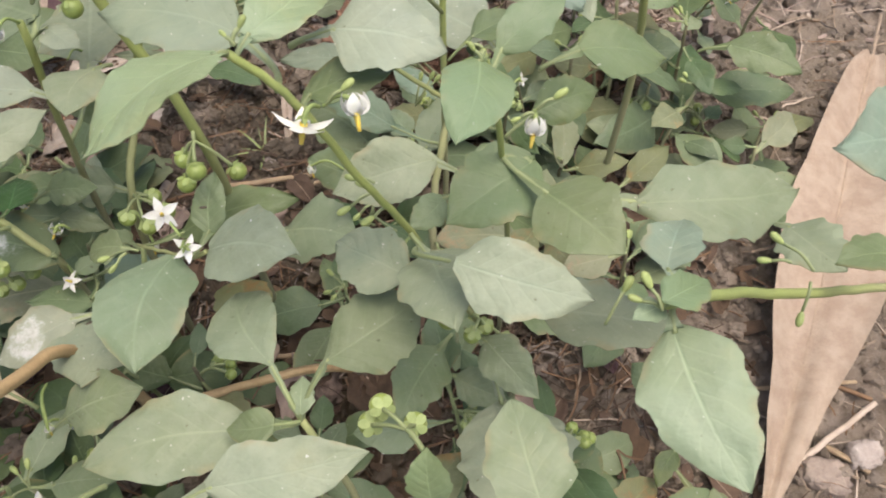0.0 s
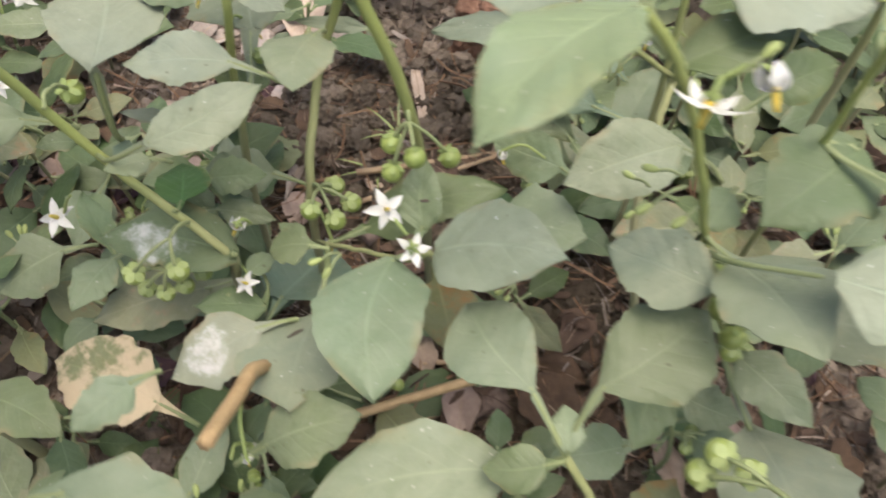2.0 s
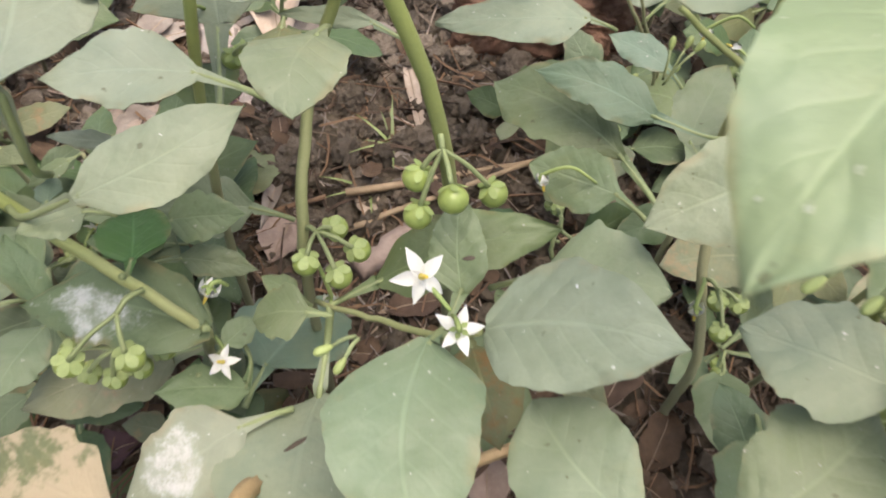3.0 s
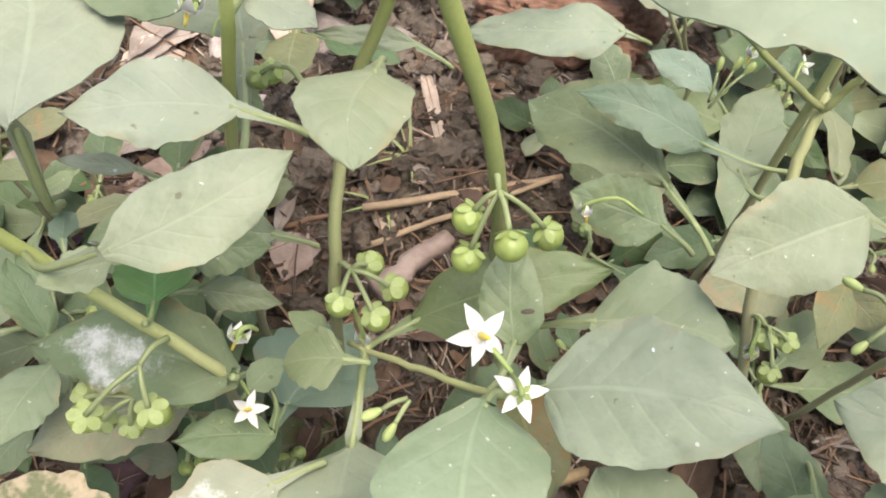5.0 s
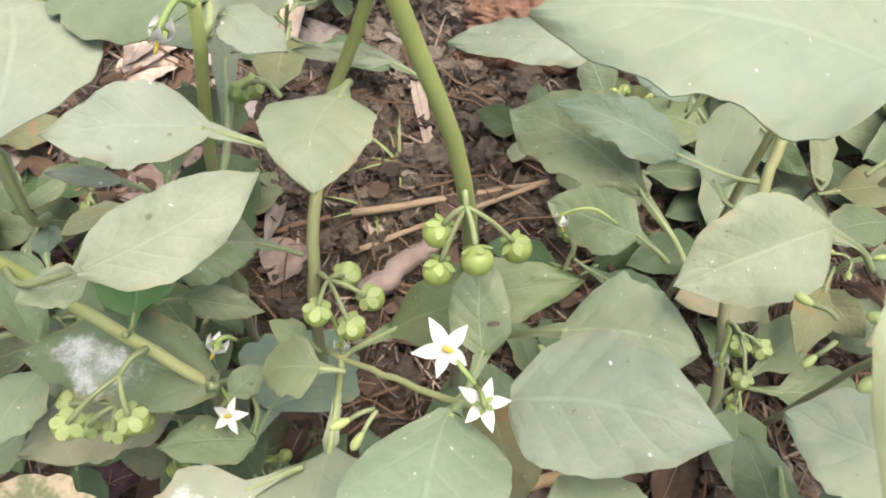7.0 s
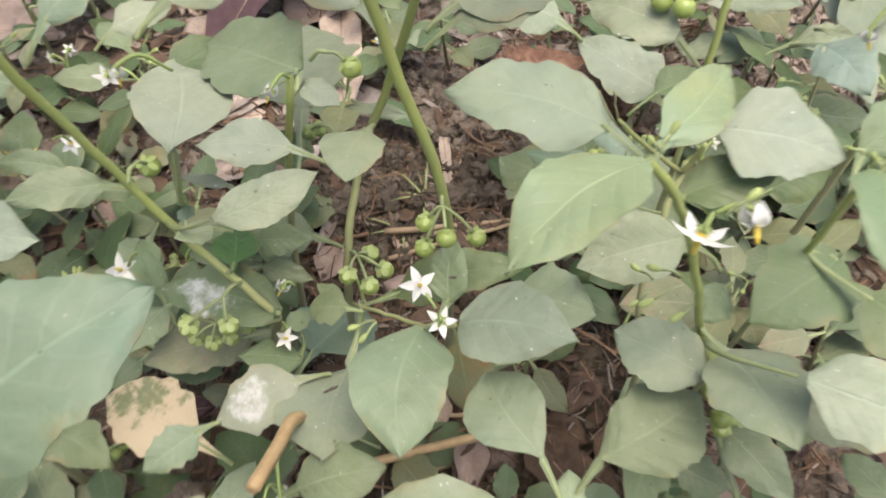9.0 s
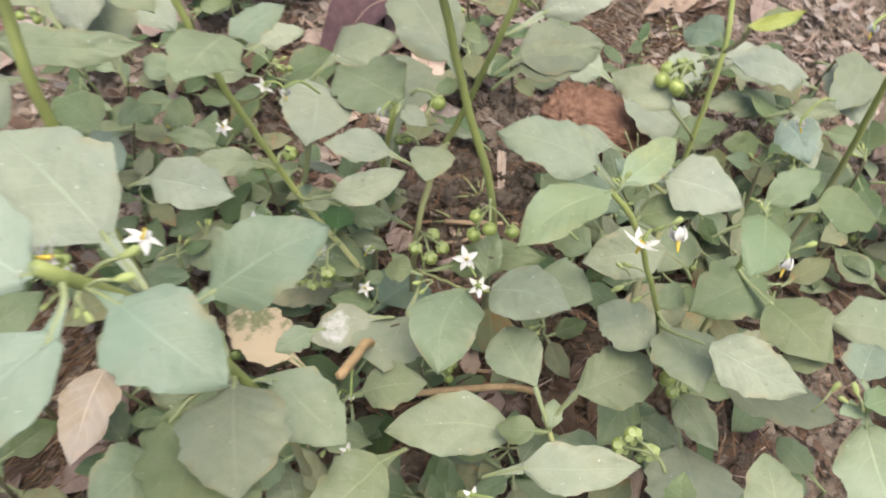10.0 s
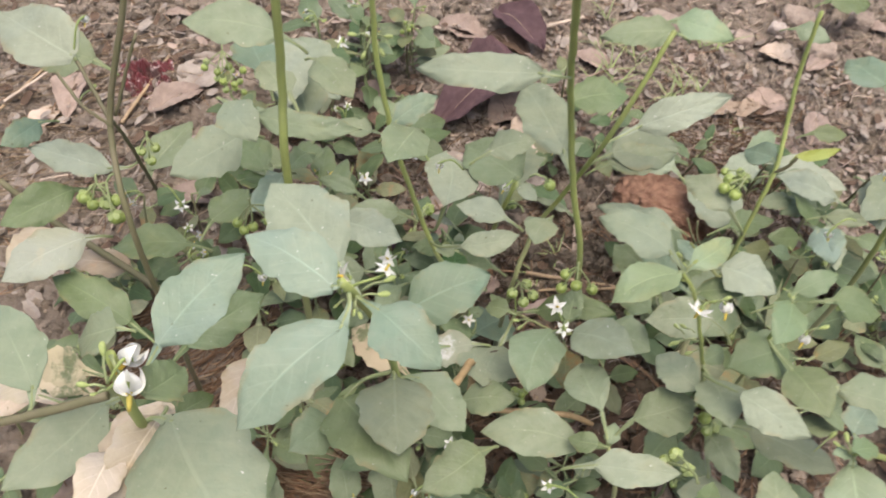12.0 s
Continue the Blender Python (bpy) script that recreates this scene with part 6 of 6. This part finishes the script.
dead_leaf(BROWN, (-0.0426, 0.2026), (-0.0476, 0.1768), 0.0173, 0.25)
dead_leaf(PURPLE, (0.0977, 0.1799), (0.1200, 0.1772), 0.0171, 0.25)
dead_leaf(RUST, (-0.0079, 0.1371), (0.0048, 0.1261), 0.0154, 0.25)
stick(PALE, 1.6, (0.1820, 0.1074), (0.2247, 0.1359))
stick(TWIG, 1.3, (0.1988, 0.1535), (0.2256, 0.1388))
chunk(PLASTER, 0.2159, 0.1112, 0.0166, 0.0125)
chunk(STONE, 0.1983, 0.0973, 0.0136, 0.0109)


def leaning_straw(radius, *points):
    """A broken dry stalk that leans among the leaves, its foot in the soil."""
    line = curve_points(points, 5)
    bm = bmesh.new()
    tube(bm, line, (radius * 0.95, radius * 1.1), 14, 0, 0.28)
    return tagged(finish("dry_stalk", bm, ORANGE_STRAW), label="broken orange-brown dry stalk leaning among the leaves", category="stick", group="dry stalks on the soil")


leaning_straw(0.0017, (-0.1253, 0.1180, 0.0400), (-0.0843, 0.1345, 0.0320), (-0.0560, 0.1460, 0.0230), (-0.0320, 0.1555, -0.0020))
leaning_straw(0.0019, (-0.1340, 0.0780, 0.1600), (-0.1332, 0.0950, 0.1420), (-0.1327, 0.1110, 0.1240), (-0.1310, 0.1190, 0.0900), (-0.1290, 0.1250, -0.0030))


# more dead leaves, scattered where the soil lies open
rnd = random.Random(31)
for n in range(34):
    x, y = ((rnd.uniform(-0.68, -0.3), rnd.uniform(0.08, 0.5)), (rnd.uniform(-0.3, 0.15), rnd.uniform(0.42, 0.8)), (rnd.uniform(-0.3, 0.05), rnd.uniform(0.0, 0.3)))[n % 3]
    size, a = rnd.uniform(0.018, 0.05), rnd.uniform(0, 6.28)
    dead_leaf(rnd.choice((PINK, PINK, BROWN, TAN, BROWN)), (x, y), (x + size * math.cos(a), y + size * math.sin(a)), size * rnd.uniform(0.3, 0.6), rnd.uniform(0.1, 0.3))

for n in range(75):
    x, y = rnd.uniform(-0.32, 0.17), rnd.uniform(-0.02, 0.36)
    size, a = rnd.uniform(0.012, 0.03), rnd.uniform(0, 6.28)
    dead_leaf(rnd.choice((RUST, BROWN, PURPLE, BROWN, RUST)), (x, y), (x + size * math.cos(a), y + size * math.sin(a)), size * rnd.uniform(0.35, 0.7), rnd.uniform(0.1, 0.4))


def wrapper(x, y, size):
    """A crumpled scrap of red foil with pale print and dark folds."""
    m, t, bsdf = material("red foil")
    base = blend(t, ramp(t, grain(t, 70, 3), 0.45, 0.55), (0.17, 0.05, 0.055), (0.12, 0.07, 0.065))
    base = blend(t, ramp(t, grain(t, 130, 2), 0.57, 0.63), base, (0.52, 0.4, 0.38))
    t.links.new(base, bsdf.inputs["Base Color"])
    bsdf.inputs["Roughness"].default_value = 0.32
    bm = bmesh.new()
    count = 30
    rows = []
    for k in range(count + 1):
        line = []
        for j in range(count + 1):
            u, v = 2 * k / count - 1, 2 * j / count - 1
            p = Vector((u * 1.9, v * 1.6, 1.7))
            fold = abs(noise.noise(p)) + 0.5 * abs(noise.noise(p * 2.3)) + 0.2 * abs(noise.noise(p * 5))
            out = 1 + 0.25 * noise.noise(Vector((u, v, 4)) * 1.6)
            rim = max(abs(u), abs(v))
            line.append(bm.verts.new((u * size * 0.5 * out, v * size * 0.42 * out, size * (0.5 * fold * (1 - 0.6 * rim**3) + 0.12 * (1 - rim * rim)))))
        rows.append(line)
    for p, q in zip(rows, rows[1:]):
        for j in range(count):
            bm.faces.new((p[j], q[j], q[j + 1], p[j + 1]))
    ob = finish("candy_wrapper", bm, m, smooth=False)
    ob.location = (x, y, soil_height(x, y) - 0.001)
    ob.rotation_euler = (0.12, 0, 0.5)
    return tagged(ob, label="crumpled red foil wrapper on the soil", category="wrapper")


wrapper(-0.5320, 0.3440, 0.0520)


blemish(p1, (-0.0610, 0.1435, 0.1612), 0.0014, 0.0018, CHALK)
blemish(p6, (-0.1430, 0.0310, 0.2040), 0.0016, 0.0052, SCAR, (0.6, -0.8, 0.1))
blemish(p1, (-0.0824, 0.1560, 0.1500), 0.0012, 0.003, SCAR, (1, 0.1, 0))
blemish(p1, (-0.1212, 0.1205, 0.1292), 0.0012, 0.006, SCAR, (0.8, 0.5, 0))


def grass(x, y, seed, tall=1.0):
    """A small tuft of green grass blades."""
    rnd = random.Random(seed)
    owner = new("grass_tuft")
    z = soil_height(x, y)
    owner.location = (x, y, z)
    owner.matrix_world = Matrix.Translation((x, y, z))
    for n in range(rnd.randint(5, 8)):
        a, size = rnd.uniform(0, 6.28), rnd.uniform(0.012, 0.03) * tall
        way = Vector((math.cos(a), math.sin(a), 0))
        bm = bmesh.new()
        rows = []
        for k in range(7):
            s = k / 6
            p = Vector((x, y, z)) + way * size * 0.8 * s**1.4 + Vector((0, 0, size * 0.8 * (s - 0.45 * s * s)))
            w = way.cross(Vector((0, 0, 1))) * 0.0009 * (1 - s**2 * 0.95)
            rows.append((bm.verts.new(p - w), bm.verts.new(p + Vector((0, 0, -0.0003))), bm.verts.new(p + w)))
        for p, q in zip(rows, rows[1:]):
            for j in range(2):
                bm.faces.new((p[j], p[j + 1], q[j + 1], q[j]))
        finish("blade", bm, STALK if n % 2 else HUSK, owner)
    tagged(owner, label="small tuft of green grass blades in dry soil", category="grass", group="grass tufts")


for n, (x, y) in enumerate(((-0.102, 0.292), (-0.112, 0.268), (0.0, 0.46), (-0.06, 0.5), (0.03, 0.41), (0.06, 0.44), (-0.3, 0.3), (0.02, 0.5))):
    grass(x, y, n)
rnd = random.Random(71)
for n in range(14):
    grass(rnd.uniform(-0.13, 0.0), rnd.uniform(0.49, 0.62), 50 + n, 1.7)


# ---- low shoots between the tall plants ----
def shoot(x, y, height, seed, scale):
    """A young nightshade shoot: a short stem with a few small leaves."""
    rnd = random.Random(seed)
    z = soil_height(x, y)
    owner = new("nightshade_shoot")
    owner.location = (x, y, z)
    owner.matrix_world = Matrix.Translation((x, y, z))
    tagged(owner, label="low young nightshade shoot with dull green leaves", category="plant", group="nightshade shoots")
    top = Vector((x + rnd.uniform(-1, 1) * 0.015, y + rnd.uniform(-1, 1) * 0.015, z + height))
    foot = Vector((x, y, z - 0.004))
    stem(owner, 0.9, top, top.lerp(foot, 0.5) + Vector((rnd.uniform(-1, 1), rnd.uniform(-1, 1), 0)) * 0.004, foot, ground=False, mat=rnd.choice((STEM, BROWN_STEM, STALK)))
    turn = rnd.uniform(0, 6.28)
    count = rnd.randint(4, 6)
    for n in range(count):
        turn += 2.4 + rnd.uniform(-0.4, 0.4)
        up = foot.lerp(top, 0.35 + 0.65 * n / (count - 1))
        size = scale * rnd.uniform(0.016, 0.036) * (1.15 - 0.4 * n / count)
        way = Vector((math.cos(turn), math.sin(turn), rnd.uniform(-0.25, 0.3))).normalized()
        base = up + way * size * rnd.uniform(0.25, 0.5)
        # mostly the green with shade in its colour, so gaps look deep
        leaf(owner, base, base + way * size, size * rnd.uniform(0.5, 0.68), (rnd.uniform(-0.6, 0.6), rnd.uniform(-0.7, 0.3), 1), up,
             rnd.choice((UNDER_SHADE, UNDER_SHADE, UNDER_SHADE, MID, OLIVE)), rows=10, cols=6)
    if seed % 3 == 1:
        a = rnd.uniform(0, 6.28)
        mid = foot.lerp(top, 0.85) + Vector((math.cos(a), math.sin(a), 0.1)) * 0.012
        berries(owner, rnd.uniform(0.0045, 0.0062), foot.lerp(top, 0.8), *(mid + Vector((rnd.uniform(-1, 1), rnd.uniform(-1, 1), rnd.uniform(-0.6, 0.3))) * 0.0065 for k in range(rnd.randint(3, 6))), husk=seed % 2 == 0)
    if seed % 7 == 2:
        a = rnd.uniform(0, 6.28)
        for k in range(2):
            flower(owner, top + Vector((math.cos(a + k), math.sin(a + k), 0.3)) * 0.012, (math.cos(a + k), math.sin(a + k) - 0.5, rnd.uniform(-0.8, 0.4)), 0.008, top, rnd.choice((0.5, 1.6)))
    if seed % 5 == 3:
        for k in range(3):
            a = rnd.uniform(0, 6.28)
            bud(owner, top, top + Vector((math.cos(a), math.sin(a), 0.4)) * 0.011)


def bare(x, y):
    """Where the soil lies open."""
    if y > 0.43 + 0.2 * max(0, -x - 0.05) and x > -0.3:
        return True
    if (x + 0.09) ** 2 / 0.05**2 + (y - 0.305) ** 2 / 0.075**2 < 1:
        return True
    if (x + 0.03) ** 2 / 0.055**2 + (y - 0.36) ** 2 / 0.035**2 < 1 or (x + 0.22) ** 2 / 0.065**2 + (y - 0.41) ** 2 / 0.085**2 < 1:
        return True
    for cx, cy, rx, ry in ((-0.078, 0.148, 0.038, 0.024), (-0.035, 0.148, 0.038, 0.028), (-0.165, 0.138, 0.022, 0.022), (-0.205, 0.048, 0.035, 0.025), (0.05, 0.13, 0.035, 0.026), (0.012, 0.214, 0.026, 0.026), (-0.1, 0.2, 0.032, 0.036), (-0.11, 0.25, 0.06, 0.045), (-0.18, 0.3, 0.06, 0.05)):
        if ((x - cx) / rx) ** 2 + ((y - cy) / ry) ** 2 < 1:
            return True
    if x > 0.12 and y < 0.25:
        return True
    return (x < -0.42 and y > 0.16) or (-0.40 < x < -0.30 and 0.05 < y < 0.13) or (-0.26 < x < -0.18 and 0.0 < y < 0.07)


rnd = random.Random(5)
made, tries, spots = 0, 0, []
while made < 165 and tries < 9000:
    tries += 1
    x, y = rnd.uniform(-0.46, 0.2), rnd.uniform(-0.1, 0.46)
    if bare(x, y) or any((x - p) ** 2 + (y - q) ** 2 < 0.018**2 for p, q in spots):
        continue
    spots.append((x, y))
    inside = x > -0.3 and y < 0.36
    shoot(x, y, rnd.uniform(0.02, 0.07), made, 1.1 if inside else 0.9)
    made += 1

# taller shoots behind and between the large plants
rnd = random.Random(17)
for n in range(18):
    x, y = (rnd.uniform(-0.36, -0.2), rnd.uniform(0.34, 0.46)) if n % 4 else (rnd.uniform(0.06, 0.15), rnd.uniform(0.28, 0.41))
    if not bare(x, y):
        shoot(x, y, rnd.uniform(0.05, 0.11), 300 + n, rnd.uniform(1.0, 1.35))


# ---- crumbs of soil and bits of straw ----
def strewn(area, u, v, w):
    """A place in the area from three random numbers; one piece in four lies farther out, so that the litter thins away."""
    x, y = area[0] + (area[1] - area[0]) * u, area[2] + (area[3] - area[2]) * v
    far = 1.0 if w > 0.25 else min(3.5, (w * 4 + 0.02) ** -0.45)
    mx, my = (area[0] + area[1]) / 2, (area[2] + area[3]) / 2
    return mx + (x - mx) * far, my + (y - my) * far


def lumps(name, count, sizes, mat, label, seed, area=(-0.74, 0.4, -0.14, 0.84)):
    gen = np.random.default_rng(seed)
    unit = bmesh.new()
    bmesh.ops.create_icosphere(unit, subdivisions=1, radius=0.5)
    ball = np.array([v.co[:] for v in unit.verts])
    tri = np.array([[v.index for v in f.verts] for f in unit.faces])
    unit.free()
    pts, fcs = [], []
    for n in range(count):
        x, y = strewn(area, *gen.random(3))
        s = sizes[0] * (sizes[1] / sizes[0]) ** (gen.random() ** 2.2)
        shape = ball * gen.uniform(0.65, 1.2, 3) * s * (1 + gen.normal(0, 0.2, (len(ball), 1)))
        a = gen.uniform(0, 6.28)
        turn = np.array([[math.cos(a), -math.sin(a), 0], [math.sin(a), math.cos(a), 0], [0, 0, 1]])
        pts.append(shape @ turn.T + (x, y, soil_height(x, y) + s * 0.2))
        fcs.append(tri + n * len(ball))
    me = bpy.data.meshes.new(name)
    me.from_pydata(np.concatenate(pts).tolist(), [], np.concatenate(fcs).tolist())
    me.materials.append(mat)
    tagged(new(name, me), label=label, category="soil", kind="stuff")


def fibres(name, count, mat, label, seed, long, area=(-0.74, 0.4, -0.14, 0.84), way=None, pile=0.003):
    rnd = random.Random(seed)
    pts, fcs = [], []
    for n in range(count):
        x, y = strewn(area, rnd.random(), rnd.random(), rnd.random() if way is None else 1.0)
        a = rnd.uniform(0, 6.28) if way is None else rnd.gauss(way, 0.25)
        size, r = rnd.uniform(0.25, 1.0) * long, rnd.uniform(0.0002, 0.0007)
        bend = rnd.uniform(-0.4, 0.4)
        lift = rnd.uniform(0.001, pile)
        base = len(pts)
        for k in range(4):
            s = k / 3 - 0.5
            px, py = x + math.cos(a + bend * s) * size * s, y + math.sin(a + bend * s) * size * s
            pz = soil_height(x + math.cos(a) * size * s * 0.6, y + math.sin(a) * size * s * 0.6) * 0.6 + soil_height(x, y) * 0.4 + 0.0012 + lift
            for j in range(3):
                b = 2.1 * j
                pts.append((px - math.sin(a) * math.cos(b) * r, py + math.cos(a) * math.cos(b) * r, pz + math.sin(b) * r))
        for k in range(3):
            for j in range(3):
                fcs.append((base + 3 * k + j, base + 3 * k + (j + 1) % 3, base + 3 * k + 3 + (j + 1) % 3, base + 3 * k + 3 + j))
    me = bpy.data.meshes.new(name)
    me.from_pydata(pts, [], fcs)
    me.materials.append(mat)
    tagged(new(name, me), label=label, category="litter", kind="stuff")


def clods(count, sizes, areas, seed):
    """Rough broken clods of soil, thickest where the soil lies open."""
    gen = np.random.default_rng(seed)
    unit = bmesh.new()
    bmesh.ops.create_icosphere(unit, subdivisions=3, radius=0.5)
    ball = [v.co.copy() for v in unit.verts]
    tri = np.array([[v.index for v in f.verts] for f in unit.faces])
    unit.free()
    shapes = []
    for k in range(12):
        shift = Vector((k * 3.7, k * 1.3, 0))
        shapes.append(np.array([(v * (1 + 0.5 * noise.noise(v * 2.6 + shift) + 0.45 * noise.noise(v * 6 + shift) + 0.3 * noise.noise(v * 14 + shift)))[:] for v in ball]))
    pts, fcs = [], []
    for n in range(count):
        x0, x1, y0, y1 = areas[n % len(areas)]
        x, y = gen.uniform(x0, x1), gen.uniform(y0, y1)
        s = sizes[0] * (sizes[1] / sizes[0]) ** (gen.random() ** 1.7)
        a = gen.uniform(0, 6.28)
        turn = np.array([[math.cos(a), -math.sin(a), 0], [math.sin(a), math.cos(a), 0], [0, 0, 1]])
        pts.append((shapes[n % 12] * gen.uniform(0.7, 1.25, 3) * (s, s, s * 0.8)) @ turn.T + (x, y, soil_height(x, y) + s * gen.uniform(0.0, 0.55)))
        fcs.append(tri + n * len(ball))
    me = bpy.data.meshes.new("soil_clods")
    me.from_pydata(np.concatenate(pts).tolist(), [], np.concatenate(fcs).tolist())
    me.materials.append(CRUMB)
    tagged(new("soil_clods", me), label="rough broken clods of dry soil", category="soil", kind="stuff")


def flakes(count, sizes, area, mat, label, seed):
    """Broken bits of dry leaves, each a small curled scrap."""
    gen = random.Random(seed)
    pts, fcs = [], []
    for n in range(count):
        x, y = gen.uniform(*area[:2]), gen.uniform(*area[2:])
        size = gen.uniform(*sizes)
        a, tilt, wide = gen.uniform(0, 6.28), gen.uniform(-0.6, 0.6), gen.uniform(0.25, 0.7)
        z = soil_height(x, y) + 0.001 + gen.random() * 0.004
        base, curl = len(pts), gen.uniform(-0.25, 0.4)
        for sheet in (0.0, -0.0003):
            for k in range(4):
                s = k / 3 - 0.5
                for v in (-1, 0, 1):
                    u = v * wide * 0.5 * (1 - 1.6 * s * s) * gen.uniform(0.75, 1.25)
                    px, py = math.cos(a) * s - math.sin(a) * u, math.sin(a) * s + math.cos(a) * u
                    pts.append((x + px * size, y + py * size, z + size * (abs(tilt) * 0.5 + tilt * s + curl * abs(u)) + sheet))
        for k in range(3):
            for j in range(2):
                q = base + 3 * k + j
                fcs.append((q, q + 1, q + 4, q + 3))
                fcs.append((q + 12, q + 15, q + 16, q + 13))
    me = bpy.data.meshes.new("leaf_scraps")
    me.from_pydata(pts, [], fcs)
    me.materials.append(mat)
    tagged(new("leaf_scraps", me), label=label, category="litter", kind="stuff")


flakes(700, (0.004, 0.013), (-0.3, 0.2, 0.36, 0.66), GREY, "grey broken scraps of dry leaf on soil", 41)
flakes(700, (0.005, 0.016), (-0.32, 0.18, -0.02, 0.36), RUST, "rust-brown broken scraps of dead leaf on soil", 47)
flakes(700, (0.004, 0.012), (-0.3, 0.2, 0.0, 0.62), BROWN, "brown broken scraps of dead leaf on soil", 42)
flakes(300, (0.004, 0.012), (-0.7, 0.35, 0.38, 0.75), PINK, "pinkish broken scraps of dry leaf on soil", 43)
flakes(180, (0.003, 0.01), (-0.7, 0.35, 0.38, 0.75), PALE, "pale broken scraps of dry leaf on soil", 44)
flakes(420, (0.005, 0.016), (-0.72, -0.26, 0.05, 0.55), GREY, "grey broken scraps of dry leaf on soil", 45)
flakes(420, (0.005, 0.016), (-0.72, -0.26, 0.05, 0.55), BROWN, "brown broken scraps of dead leaf on soil", 46)
fibres("root_litter", 700, TWIG, "thin brown dry roots and stalks on the soil", 61, 0.04, (-0.3, 0.16, -0.02, 0.36), None, 0.012)
fibres("straw_mat", 130, STRAW, "mat of pale dry straw under the leaves", 31, 0.05, (-0.25, -0.18, 0.02, 0.075), 0.15, 0.012)
fibres("straw_mat", 160, STRAW, "mat of pale dry straw under the leaves", 32, 0.05, (-0.42, -0.28, 0.03, 0.16), 1.0, 0.012)
fibres("straw_mat", 300, PALE_STRAW, "scattered dry straw beside the plants", 33, 0.06, (-0.65, -0.3, 0.15, 0.5), 0.5, 0.008)
clods(2000, (0.004, 0.014), ((-0.2, 0.02, 0.22, 0.4), (-0.2, 0.02, 0.22, 0.4), (-0.68, -0.3, 0.1, 0.5), (-0.32, 0.17, -0.02, 0.3)), 77)
clods(1500, (0.003, 0.0085), ((-0.3, 0.2, 0.42, 0.75), (-0.3, 0.25, 0.42, 0.75), (-0.68, -0.3, 0.1, 0.5)), 78)
fibres("root_litter", 1100, PINK, "thin pinkish-grey dry roots on the soil", 35, 0.035, (-0.28, 0.25, 0.4, 0.72), None, 0.009)
fibres("root_litter", 700, GREY, "thin grey dry roots on the soil", 36, 0.03, (-0.7, -0.3, 0.12, 0.55), None, 0.01)
fibres("straw_mat", 170, PALE_STRAW, "loose dry straw beside the plants", 34, 0.035, (-0.06, 0.1, 0.4, 0.56), None, 0.012)
fibres("straw_mat", 220, TWIG, "mat of brown straw beside the plants", 24, 0.035, (-0.05, 0.08, 0.42, 0.54), 0.3, 0.012)
fibres("straw_mat", 260, TWIG, "mat of brown straw under the leaves", 21, 0.06, (-0.25, -0.18, 0.02, 0.075), 0.15, 0.01)
fibres("straw_mat", 260, TWIG, "mat of brown straw under the leaves", 22, 0.05, (-0.4, -0.3, 0.04, 0.14), 1.0, 0.01)
fibres("straw_mat", 300, STRAW, "mat of dry straw beside the plants", 23, 0.07, (-0.74, -0.5, 0.1, 0.4), 0.7, 0.006)
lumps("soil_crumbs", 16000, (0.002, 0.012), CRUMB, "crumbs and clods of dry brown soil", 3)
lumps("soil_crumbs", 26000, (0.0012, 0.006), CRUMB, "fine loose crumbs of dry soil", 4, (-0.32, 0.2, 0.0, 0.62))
fibres("root_litter", 1600, BROWN, "thin dark root fibres on the soil", 13, 0.025, (-0.25, 0.12, 0.12, 0.5), None, 0.008)
fibres("fine_litter", 2600, GREY, "thin grey plant fibres on the soil", 12, 0.02, (-0.25, 0.12, 0.15, 0.62))
fibres("straw_litter", 2600, PALE_STRAW, "scattered bits of dry straw on the soil", 8, 0.035)
fibres("twig_litter", 1500, TWIG, "scattered thin brown twigs on the soil", 9, 0.03)
fibres("pale_litter", 1500, PALE, "scattered bleached grass stalks on the soil", 10, 0.04)
